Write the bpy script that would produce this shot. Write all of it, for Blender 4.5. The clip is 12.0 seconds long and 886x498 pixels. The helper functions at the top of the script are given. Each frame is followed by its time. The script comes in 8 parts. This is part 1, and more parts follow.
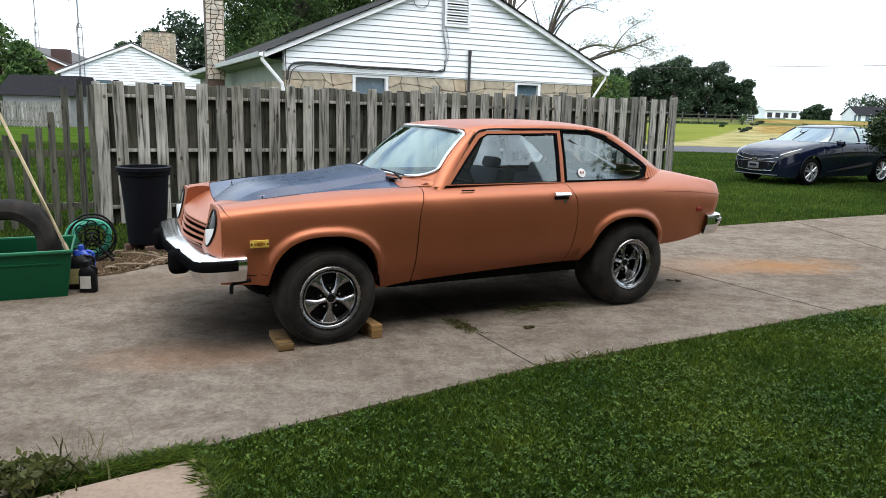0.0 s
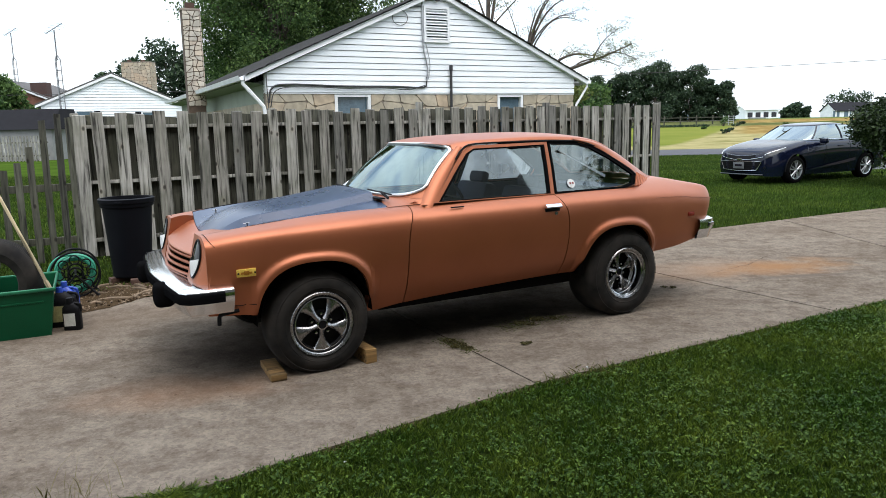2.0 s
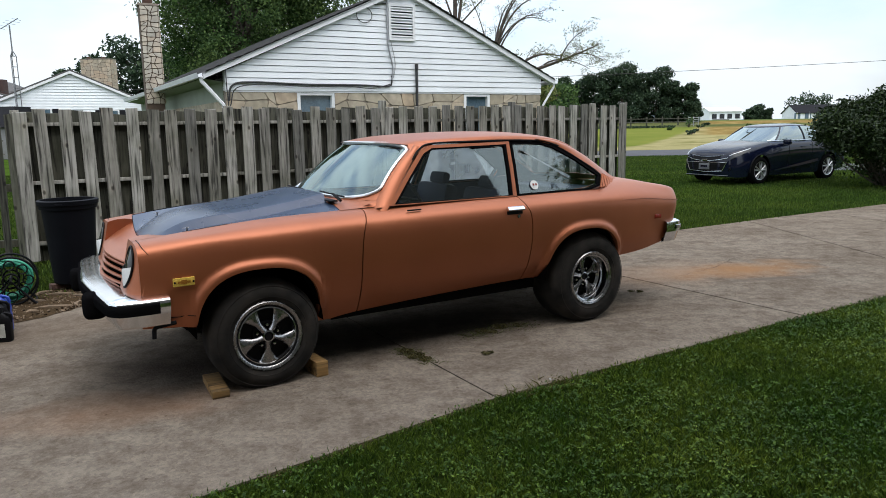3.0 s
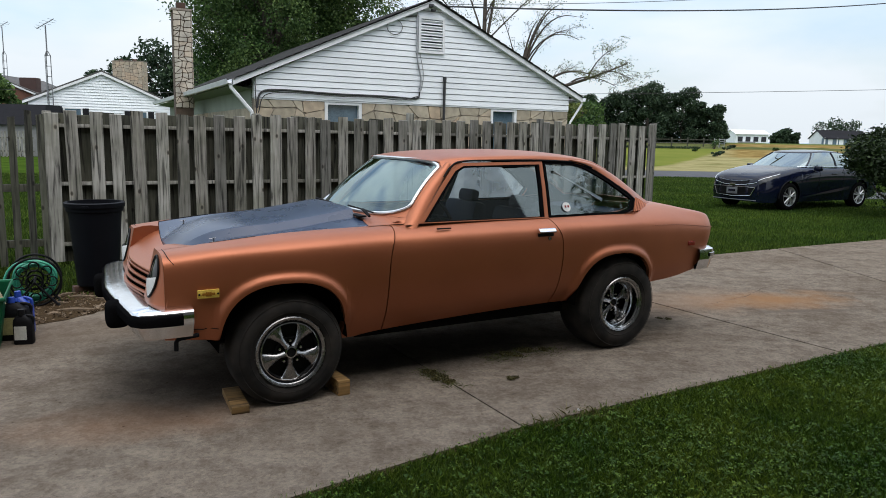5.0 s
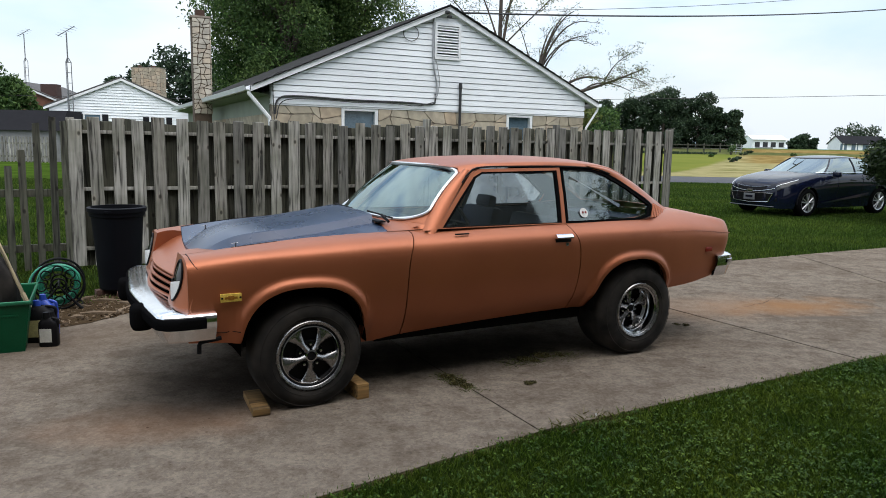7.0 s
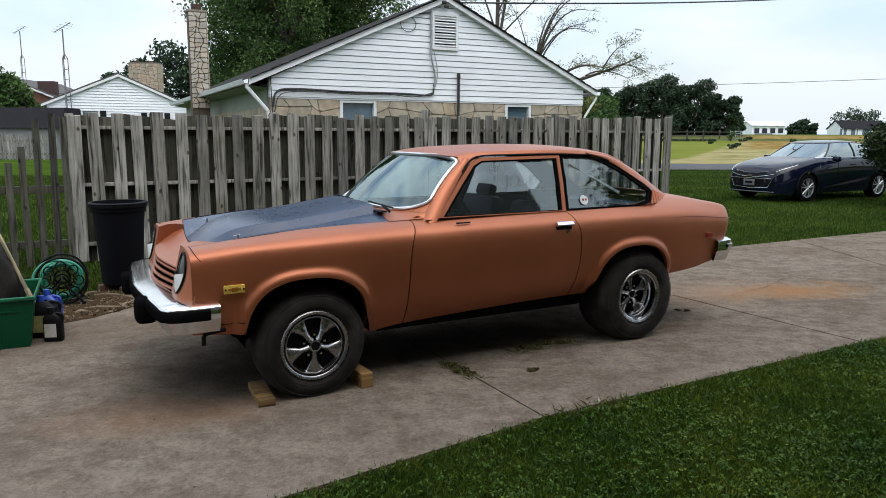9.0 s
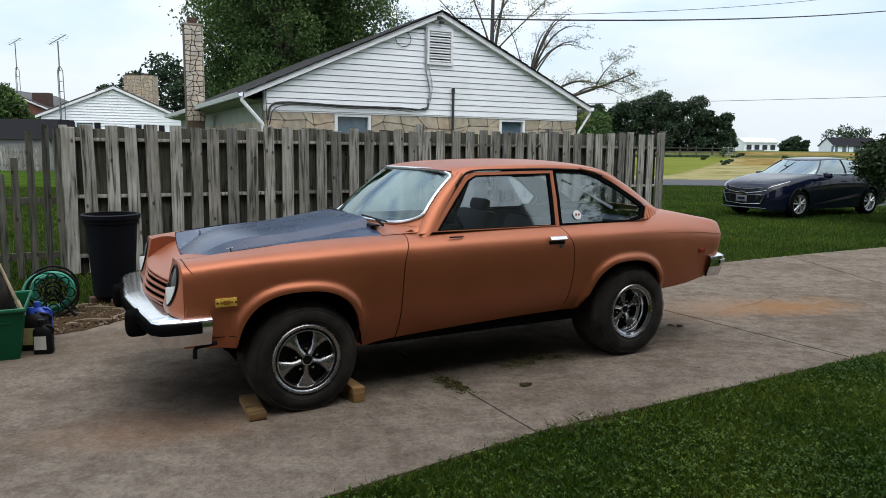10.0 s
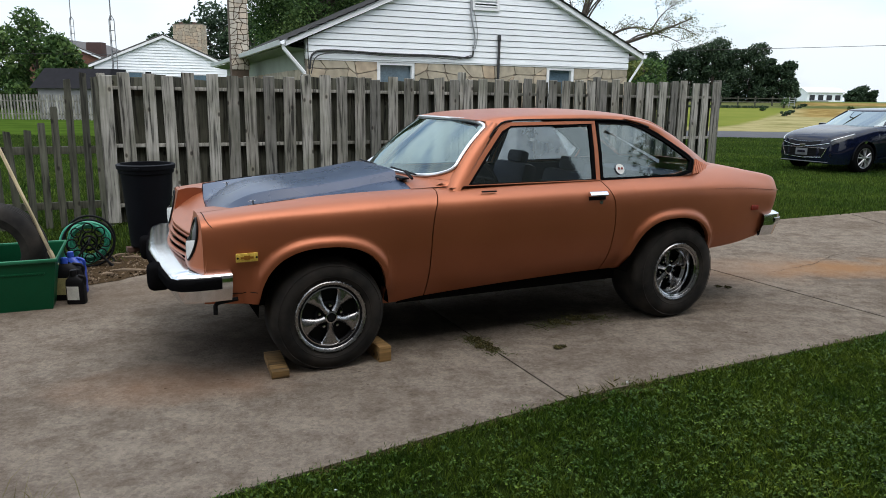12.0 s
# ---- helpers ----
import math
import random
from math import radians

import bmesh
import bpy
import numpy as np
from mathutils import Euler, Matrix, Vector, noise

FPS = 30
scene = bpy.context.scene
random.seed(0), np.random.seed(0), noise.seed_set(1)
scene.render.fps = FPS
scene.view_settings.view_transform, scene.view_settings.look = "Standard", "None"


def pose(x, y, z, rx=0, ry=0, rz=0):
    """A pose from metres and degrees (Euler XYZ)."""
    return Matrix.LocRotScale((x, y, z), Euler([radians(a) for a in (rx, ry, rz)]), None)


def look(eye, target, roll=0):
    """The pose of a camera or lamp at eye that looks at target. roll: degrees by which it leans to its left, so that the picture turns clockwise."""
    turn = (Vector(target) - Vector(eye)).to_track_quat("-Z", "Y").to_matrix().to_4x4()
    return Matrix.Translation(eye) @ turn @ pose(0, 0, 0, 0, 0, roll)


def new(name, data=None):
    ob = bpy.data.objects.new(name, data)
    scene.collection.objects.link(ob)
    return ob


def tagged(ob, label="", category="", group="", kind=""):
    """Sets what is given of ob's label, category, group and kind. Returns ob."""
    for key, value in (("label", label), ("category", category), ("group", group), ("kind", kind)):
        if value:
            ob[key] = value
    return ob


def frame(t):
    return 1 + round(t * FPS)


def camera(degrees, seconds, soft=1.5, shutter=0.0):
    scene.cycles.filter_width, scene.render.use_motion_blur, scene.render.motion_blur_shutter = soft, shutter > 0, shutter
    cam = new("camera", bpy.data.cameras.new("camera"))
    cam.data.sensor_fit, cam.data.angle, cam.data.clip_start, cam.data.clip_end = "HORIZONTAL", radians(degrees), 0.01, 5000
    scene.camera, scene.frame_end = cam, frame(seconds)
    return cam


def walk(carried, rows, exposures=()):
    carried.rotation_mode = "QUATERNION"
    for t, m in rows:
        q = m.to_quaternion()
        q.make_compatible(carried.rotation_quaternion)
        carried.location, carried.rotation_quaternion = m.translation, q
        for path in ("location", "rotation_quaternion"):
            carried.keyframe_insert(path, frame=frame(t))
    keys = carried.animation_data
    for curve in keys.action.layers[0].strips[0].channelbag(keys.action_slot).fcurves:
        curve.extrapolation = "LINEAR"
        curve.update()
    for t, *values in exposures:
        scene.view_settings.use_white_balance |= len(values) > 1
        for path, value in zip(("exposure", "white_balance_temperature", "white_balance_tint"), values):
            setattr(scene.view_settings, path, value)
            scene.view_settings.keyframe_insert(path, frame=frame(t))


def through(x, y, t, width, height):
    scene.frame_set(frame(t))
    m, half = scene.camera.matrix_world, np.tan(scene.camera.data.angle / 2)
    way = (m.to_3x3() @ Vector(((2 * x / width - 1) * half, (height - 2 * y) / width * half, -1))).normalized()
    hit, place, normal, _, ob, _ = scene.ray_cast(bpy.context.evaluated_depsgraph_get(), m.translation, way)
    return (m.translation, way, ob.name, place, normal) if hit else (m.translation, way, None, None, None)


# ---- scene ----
cam = camera(64.0, 12.0, soft=0.9)
PATH = [
    (0, (0.011, -0.418, 1.465), (-0.037, 1.546, 1.09), 1.5),
    (0.5, (0.044, -0.426, 1.469), (0.021, 1.546, 1.139), -0.0),
    (1, (0.042, -0.413, 1.479), (0.06, 1.564, 1.176), 0.1),
    (1.5, (-0.004, -0.385, 1.474), (0.122, 1.57, 1.071), 0.3),
    (2, (0.0, -0.319, 1.475), (-0.02, 1.653, 1.14), -1.2),
    (2.5, (0.075, -0.172, 1.465), (0.006, 1.798, 1.128), -2.5),
    (2.7, (0.089, -0.116, 1.461), (0.119, 1.855, 1.121), -2.0),
    (4.3, (0.025, 0.033, 1.49), (0.125, 2.01, 1.207), 0.4),
    (4.5, (0.032, 0.063, 1.493), (0.091, 2.043, 1.213), 0.2),
    (5, (0.02, 0.044, 1.496), (0.034, 2.02, 1.193), 1.1),
    (5.5, (0.001, -0.009, 1.494), (0.001, 1.965, 1.173), 2.2),
    (6, (-0.007, -0.003, 1.49), (-0.021, 1.972, 1.173), 2.8),
    (6.5, (-0.005, 0.0, 1.493), (-0.004, 1.974, 1.173), 2.2),
    (7, (-0.004, 0.005, 1.501), (-0.031, 1.984, 1.212), 1.1),
    (7.2, (-0.007, 0.001, 1.497), (-0.056, 1.982, 1.222), 1.0),
    (8.8, (0.0, -0.026, 1.487), (-0.033, 1.949, 1.173), 0.4),
    (9, (-0.009, -0.016, 1.489), (-0.037, 1.959, 1.176), 0.2),
    (9.5, (0.001, -0.016, 1.497), (-0.003, 1.965, 1.222), 0.2),
    (10, (-0.005, -0.015, 1.49), (-0.016, 1.966, 1.216), 0.6),
    (10.5, (-0.009, 0.014, 1.489), (-0.025, 1.99, 1.178), 1.8),
    (11, (-0.073, 0.012, 1.482), (-0.029, 1.981, 1.138), 2.7),
    (11.5, (-0.009, 0.106, 1.484), (-0.06, 2.079, 1.163), -1.1),
    (11.7, (0.035, 0.141, 1.47), (-0.142, 2.108, 1.156), -0.2),
    (12, (0.085, 0.199, 1.482), (-0.055, 2.151, 1.072), 0.7),
]
# the clip's camera opens up and stops down a little on the way
EXPOSURES = [(0.0, 0.39), (0.5, 0.29), (1.0, 0.03), (1.5, -0.02), (2.0, 0.28), (2.5, 0.11), (4.3, -0.26), (5.0, -0.28), (6.0, -0.22), (7.0, -0.16), (9.5, -0.2), (10.5, -0.23), (11.0, -0.19), (11.5, -0.09), (12.0, -0.11)]
walk(cam, [(t, look(eye, target, roll)) for t, eye, target, roll in PATH], EXPOSURES)

# ---- light ----
world = bpy.data.worlds.new("world")
scene.world = world
world.use_nodes = True
wn, wl = world.node_tree.nodes, world.node_tree.links
wn.clear()
sky = wn.new("ShaderNodeTexSky")
sky.sky_type = "NISHITA"
sky.sun_disc = False
sky.sun_elevation, sky.sun_rotation = radians(64), radians(156)
sky.air_density, sky.dust_density = 1.0, 3.0
# a bright, broken cloud cover over the sky, brighter overhead than at the horizon
w_co = wn.new("ShaderNodeTexCoord")
w_map = wn.new("ShaderNodeMapping")
w_map.inputs["Scale"].default_value = (1.6, 1.6, 4.5)
w_noise = wn.new("ShaderNodeTexNoise")
w_noise.inputs["Scale"].default_value = 1.7
w_noise.inputs["Detail"].default_value = 6
w_ramp = wn.new("ShaderNodeValToRGB")
w_ramp.color_ramp.elements[0].position, w_ramp.color_ramp.elements[1].position = 0.34, 0.56
w_ramp.color_ramp.elements[0].color = (0.22, 0.22, 0.22, 1)
w_mix = wn.new("ShaderNodeMix")
w_mix.data_type = "RGBA"
w_mix.inputs["B"].default_value = (9.2, 10.0, 10.7, 1)
w_bg = wn.new("ShaderNodeBackground")
w_bg.inputs["Strength"].default_value = 0.11
w_out = wn.new("ShaderNodeOutputWorld")
wl.new(w_co.outputs["Generated"], w_map.inputs["Vector"])
wl.new(w_map.outputs["Vector"], w_noise.inputs["Vector"])
wl.new(w_noise.outputs["Fac"], w_ramp.inputs["Fac"])
wl.new(w_ramp.outputs["Color"], w_mix.inputs["Factor"])
w_gain = wn.new("ShaderNodeVectorMath")
w_gain.operation = "SCALE"
w_gain.inputs["Scale"].default_value = 2.5
wl.new(sky.outputs["Color"], w_gain.inputs[0])
wl.new(w_gain.outputs["Vector"], w_mix.inputs["A"])
w_sep = wn.new("ShaderNodeSeparateXYZ")
w_grad = wn.new("ShaderNodeMapRange")
w_grad.inputs["From Min"].default_value, w_grad.inputs["From Max"].default_value = 0.0, 1.0
w_grad.inputs["To Min"].default_value, w_grad.inputs["To Max"].default_value = 0.95, 1.95
w_lit = wn.new("ShaderNodeMix")
w_lit.data_type, w_lit.blend_type = "RGBA", "MULTIPLY"
w_lit.inputs["Factor"].default_value = 1.0
wl.new(w_co.outputs["Generated"], w_sep.inputs["Vector"])
wl.new(w_sep.outputs["Z"], w_grad.inputs["Value"])
wl.new(w_mix.outputs["Result"], w_lit.inputs["A"])
wl.new(w_grad.outputs["Result"], w_lit.inputs["B"])
wl.new(w_lit.outputs["Result"], w_bg.inputs["Color"])
wl.new(w_bg.outputs["Background"], w_out.inputs["Surface"])

sun_data = bpy.data.lights.new("sun", "SUN")
sun_data.energy, sun_data.angle, sun_data.color = 1.2, radians(65), (1.0, 0.975, 0.94)
sun = new("sun", sun_data)
sun.matrix_world = look((4, -8, 20), (0, 0, 0))


# ---- geometry helpers ----
def lerp(a, b, t):
    return a + (b - a) * t


def ease(a, b, x):
    t = min(1.0, max(0.0, (x - a) / (b - a)))
    return t * t * (3 - 2 * t)


def curve_at(table, s):
    """Smooth values of a table of rows (s, values...) at s."""
    n = len(table)
    if s <= table[0][0]:
        return list(table[0][1:])
    if s >= table[-1][0]:
        return list(table[-1][1:])
    k = max(i for i in range(n) if table[i][0] <= s)
    k = min(k, n - 2)
    p0, p1, p2, p3 = table[max(k - 1, 0)], table[k], table[k + 1], table[min(k + 2, n - 1)]
    h = p2[0] - p1[0]
    t = (s - p1[0]) / h
    out = []
    for j in range(1, len(p1)):
        m1 = (p2[j] - p0[j]) / (p2[0] - p0[0]) * h
        m2 = (p3[j] - p1[j]) / (p3[0] - p1[0]) * h
        out.append((2 * t**3 - 3 * t**2 + 1) * p1[j] + (t**3 - 2 * t**2 + t) * m1 + (-2 * t**3 + 3 * t**2) * p2[j] + (t**3 - t**2) * m2)
    return out


def spline(pts, n):
    """n points, evenly spaced along a smooth line through pts."""
    rows = [(i, *p) for i, p in enumerate(pts)]
    fine = [curve_at(rows, (len(pts) - 1) * i / (8 * len(pts))) for i in range(8 * len(pts) + 1)]
    return resample(fine, n)


def resample(pts, n):
    a = np.array(pts, float)
    d = np.concatenate([[0], np.cumsum(np.linalg.norm(np.diff(a, axis=0), axis=1))])
    q = np.linspace(0, d[-1], n)
    return np.stack([np.interp(q, d, a[:, j]) for j in range(a.shape[1])], axis=1)


def sheet(rows, flip=False):
    """A grid surface from rows of equally many points."""
    m = len(rows[0])
    verts = [tuple(p) for r in rows for p in r]
    faces = []
    for i in range(len(rows) - 1):
        for j in range(m - 1):
            f = (i * m + j, i * m + j + 1, (i + 1) * m + j + 1, (i + 1) * m + j)
            faces.append(f[::-1] if flip else f)
    return verts, faces


def joined(*geos):
    verts, faces = [], []
    for v, f in geos:
        o = len(verts)
        verts += list(v)
        faces += [tuple(i + o for i in q) for q in f]
    return verts, faces


def moved(geo, m):
    return [tuple(m @ Vector(v)) for v in geo[0]], geo[1]


def mirrored(geo):
    return [(x, -y, z) for x, y, z in geo[0]], [f[::-1] for f in geo[1]]


def box(cx, cy, cz, dx, dy, dz, bevel=0.0):
    bm = bmesh.new()
    bmesh.ops.create_cube(bm, size=1)
    for v in bm.verts:
        v.co = Vector((cx + v.co.x * dx, cy + v.co.y * dy, cz + v.co.z * dz))
    if bevel:
        bmesh.ops.bevel(bm, geom=bm.edges[:], offset=bevel, segments=2, affect="EDGES", profile=0.6)
    return from_bm(bm)


def from_bm(bm):
    bm.verts.index_update()
    g = [tuple(v.co) for v in bm.verts], [tuple(v.index for v in f.verts) for f in bm.faces]
    bm.free()
    return g


def tube(pts, r, n=8, closed=False, radii=None):
    """A round bar along pts."""
    pts = [Vector(p) for p in pts]
    verts, faces = [], []
    side = None
    for i, p in enumerate(pts):
        a = pts[i - 1] if (i > 0 or closed) else p
        b = pts[(i + 1) % len(pts)] if (i < len(pts) - 1 or closed) else p
        d = (b - a).normalized()
        if side is None:
            side = d.orthogonal().normalized()
        side = (side - d * side.dot(d)).normalized()
        up = d.cross(side)
        rr = radii[i] if radii else r
        for k in range(n):
            c = 2 * math.pi * k / n
            verts.append(tuple(p + (side * math.cos(c) + up * math.sin(c)) * rr))
    m = len(pts)
    for i in range(m if closed else m - 1):
        for k in range(n):
            a, b = i * n, ((i + 1) % m) * n
            faces.append((a + k, a + (k + 1) % n, b + (k + 1) % n, b + k))
    if not closed:
        faces.append(tuple(range(n))[::-1])
        faces.append(tuple((m - 1) * n + k for k in range(n)))
    return verts, faces


def lathe(profile, n=48, axis="y"):
    """Turns a profile of (radius, along) about an axis."""
    verts, faces = [], []
    for r, h in profile:
        for k in range(n):
            c = 2 * math.pi * k / n
            a, b = r * math.cos(c), r * math.sin(c)
            verts.append((a, h, b) if axis == "y" else (a, b, h))
    for i in range(len(profile) - 1):
        for k in range(n):
            faces.append((i * n + k, i * n + (k + 1) % n, (i + 1) * n + (k + 1) % n, (i + 1) * n + k))
    return verts, faces


def prism(poly, put, depth):
    """A flat polygon of (a, b) with thickness; put(a, b, d) places a point at depth d."""
    n = len(poly)
    verts = [put(a, b, 0) for a, b in poly] + [put(a, b, depth) for a, b in poly]
    faces = [tuple(range(n)), tuple(range(2 * n - 1, n - 1, -1))]
    faces += [(i, n + i, n + (i + 1) % n, (i + 1) % n) for i in range(n)]
    return verts, faces


def ring(outer, inner, put, depth):
    """A closed frame between two outlines with equally many corners."""
    n = len(outer)
    verts = [put(a, b, d) for d in (0, depth) for o in (outer, inner) for a, b in o]
    faces = []
    for i in range(n):
        j = (i + 1) % n
        faces += [(i, j, n + j, n + i), (2 * n + i, 3 * n + i, 3 * n + j, 2 * n + j), (i, 2 * n + i, 2 * n + j, j), (n + i, n + j, 3 * n + j, 3 * n + i)]
    return verts, faces


def mesh_of(name, geo, mat, smooth=35):
    me = bpy.data.meshes.new(name)
    me.from_pydata(geo[0], [], geo[1])
    bm = bmesh.new()
    bm.from_mesh(me)
    bmesh.ops.recalc_face_normals(bm, faces=bm.faces[:])
    bm.to_mesh(me)
    bm.free()
    if smooth:
        me.shade_smooth()
        me.set_sharp_from_angle(angle=radians(smooth))
    me.materials.append(mat)
    return me


def part(name, geo, mat, parent, label="", smooth=35, at=None):
    ob = new(name, mesh_of(name, geo, mat, smooth))
    ob.parent = parent
    if at is not None:
        ob.matrix_local = at
    if label:
        ob["label"] = label
    return ob


def thing(name, m, label, category, group="", kind=""):
    """An empty at a thing's base that holds its parts."""
    ob = new(name)
    ob.empty_display_size = 0.1
    ob.matrix_world = m
    return tagged(ob, label, category, group, kind)


def solid(name, geo, mat, label, category, group="", kind="", m=None, smooth=35):
    ob = new(name, mesh_of(name, geo, mat, smooth))
    if m is not None:
        ob.matrix_world = m
    return tagged(ob, label, category, group, kind)


def quick_mesh(name, verts, quads, mat):
    """Many faces from numpy arrays."""
    me = bpy.data.meshes.new(name)
    k = quads.shape[1]
    me.vertices.add(len(verts))
    me.vertices.foreach_set("co", np.asarray(verts, np.float32).ravel())
    me.loops.add(quads.size)
    me.loops.foreach_set("vertex_index", np.asarray(quads, np.int32).ravel())
    me.polygons.add(len(quads))
    me.polygons.foreach_set("loop_start", np.arange(0, quads.size, k, dtype=np.int32))
    me.update(calc_edges=True)
    me.materials.append(mat)
    return me


# ---- materials ----
def nodes_of(name):
    m = bpy.data.materials.new(name)
    m.use_nodes = True
    nt = m.node_tree
    return m, nt, nt.nodes["Principled BSDF"]


def tex(nt, kind, scale, co="Object", stretch=None, **sets):
    c = nt.nodes.new("ShaderNodeTexCoord")
    t = nt.nodes.new(kind)
    t.inputs["Scale"].default_value = scale
    for k, v in sets.items():
        t.inputs[k].default_value = v
    src = c.outputs[co]
    if stretch:
        mp = nt.nodes.new("ShaderNodeMapping")
        mp.inputs["Scale"].default_value = stretch
        nt.links.new(src, mp.inputs["Vector"])
        src = mp.outputs["Vector"]
    nt.links.new(src, t.inputs["Vector"])
    return t


def ramp(nt, src, stops):
    r = nt.nodes.new("ShaderNodeValToRGB")
    while len(r.color_ramp.elements) < len(stops):
        r.color_ramp.elements.new(0.5)
    for e, (p, c) in zip(r.color_ramp.elements, stops):
        e.position = p
        e.color = (*c, 1) if len(c) == 3 else c
    nt.links.new(src, r.inputs["Fac"])
    return r.outputs["Color"]


def mixed(nt, fac, a, b, mode="MIX"):
    x = nt.nodes.new("ShaderNodeMix")
    x.data_type, x.blend_type = "RGBA", mode
    for key, v in (("Factor", fac), ("A", a), ("B", b)):
        if isinstance(v, bpy.types.NodeSocket):
            nt.links.new(v, x.inputs[key])
        else:
            x.inputs[key].default_value = v if key == "Factor" else (*v, 1)
    return x.outputs["Result"]


def calc(nt, op, a, b=0.0, c=None):
    x = nt.nodes.new("ShaderNodeMath")
    x.operation = op
    for i, v in enumerate((a, b, c)):
        if v is None:
            continue
        if isinstance(v, bpy.types.NodeSocket):
            nt.links.new(v, x.inputs[i])
        else:
            x.inputs[i].default_value = v
    return x.outputs["Value"]


def relief(nt, bsdf, height, strength, distance):
    b = nt.nodes.new("ShaderNodeBump")
    b.inputs["Strength"].default_value, b.inputs["Distance"].default_value = strength, distance
    nt.links.new(height, b.inputs["Height"])
    nt.links.new(b.outputs["Normal"], bsdf.inputs["Normal"])


def plain(name, col, rough=0.5, metal=0.0, vary=0.15, scale=6.0, grain=90.0, bump=0.15, each=0.0, coat=0.0, spec=0.5):
    """A surface of one colour with soft stains, fine grain and, with each, a shade of its own for every piece."""
    m, nt, b = nodes_of(name)
    big = tex(nt, "ShaderNodeTexNoise", scale, Detail=4.0)
    fine = tex(nt, "ShaderNodeTexNoise", grain, Detail=3.0)
    lo = tuple(c * (1 - vary) for c in col)
    hi = tuple(min(1, c * (1 + vary)) for c in col)
    c = ramp(nt, big.outputs["Fac"], [(0.3, lo), (0.7, hi)])
    c = mixed(nt, 0.25 * vary / 0.15 if vary else 0.0, c, ramp(nt, fine.outputs["Fac"], [(0.3, tuple(x * 0.7 for x in col)), (0.7, hi)]))
    if each:
        info = nt.nodes.new("ShaderNodeObjectInfo")
        c = mixed(nt, 1.0, c, ramp(nt, info.outputs["Random"], [(0.0, (1 - each,) * 3), (1.0, (1 + each,) * 3)]), "MULTIPLY")
    nt.links.new(c, b.inputs["Base Color"])
    r = nt.nodes.new("ShaderNodeMapRange")
    r.inputs["To Min"].default_value, r.inputs["To Max"].default_value = max(0.02, rough - 0.1 * min(1, vary * 5)), min(1, rough + 0.1 * min(1, vary * 5))
    nt.links.new(big.outputs["Fac"], r.inputs["Value"])
    nt.links.new(r.outputs["Result"], b.inputs["Roughness"])
    b.inputs["Metallic"].default_value = metal
    b.inputs["Coat Weight"].default_value = coat
    b.inputs["Specular IOR Level"].default_value = spec
    if bump:
        relief(nt, b, fine.outputs["Fac"], bump, 0.004)
    return m


def glass(name, tint, base=0.05, dust=0.0, rough=0.015, veil=0.0, sheen=(0.80, 0.92, 0.93)):
    """A thin pane: light passes straight through; it mirrors more the flatter it is seen. dust: a thin pale film; veil: dust that the light from behind makes glow."""
    m, nt, b = nodes_of(name)
    nt.nodes.remove(b)
    t = nt.nodes.new("ShaderNodeBsdfTransparent")
    t.inputs["Color"].default_value = (*tint, 1)
    g = nt.nodes.new("ShaderNodeBsdfGlossy")
    g.inputs["Roughness"].default_value = rough
    g.inputs["Color"].default_value = (*sheen, 1)
    d = nt.nodes.new("ShaderNodeBsdfTranslucent" if veil else "ShaderNodeBsdfDiffuse")
    d.inputs["Color"].default_value = (0.80, 0.86, 0.88, 1) if veil else (0.55, 0.60, 0.60, 1)
    lw = nt.nodes.new("ShaderNodeLayerWeight")
    lw.inputs["Blend"].default_value = 0.5
    fac = calc(nt, "ADD", calc(nt, "MULTIPLY", calc(nt, "POWER", lw.outputs["Facing"], 3.0), 0.9), base)
    film = nt.nodes.new("ShaderNodeMixShader")
    n = tex(nt, "ShaderNodeTexNoise", 3.0, Detail=5.0)
    nt.links.new(calc(nt, "MULTIPLY", n.outputs["Fac"], (dust or veil) * 2), film.inputs["Fac"])
    nt.links.new(t.outputs["BSDF"], film.inputs[1])
    nt.links.new(d.outputs["BSDF"], film.inputs[2])
    mx = nt.nodes.new("ShaderNodeMixShader")
    nt.links.new(fac, mx.inputs["Fac"])
    nt.links.new(film.outputs["Shader"], mx.inputs[1])
    nt.links.new(g.outputs["BSDF"], mx.inputs[2])
    nt.links.new(mx.outputs["Shader"], nt.nodes["Material Output"].inputs["Surface"])
    return m


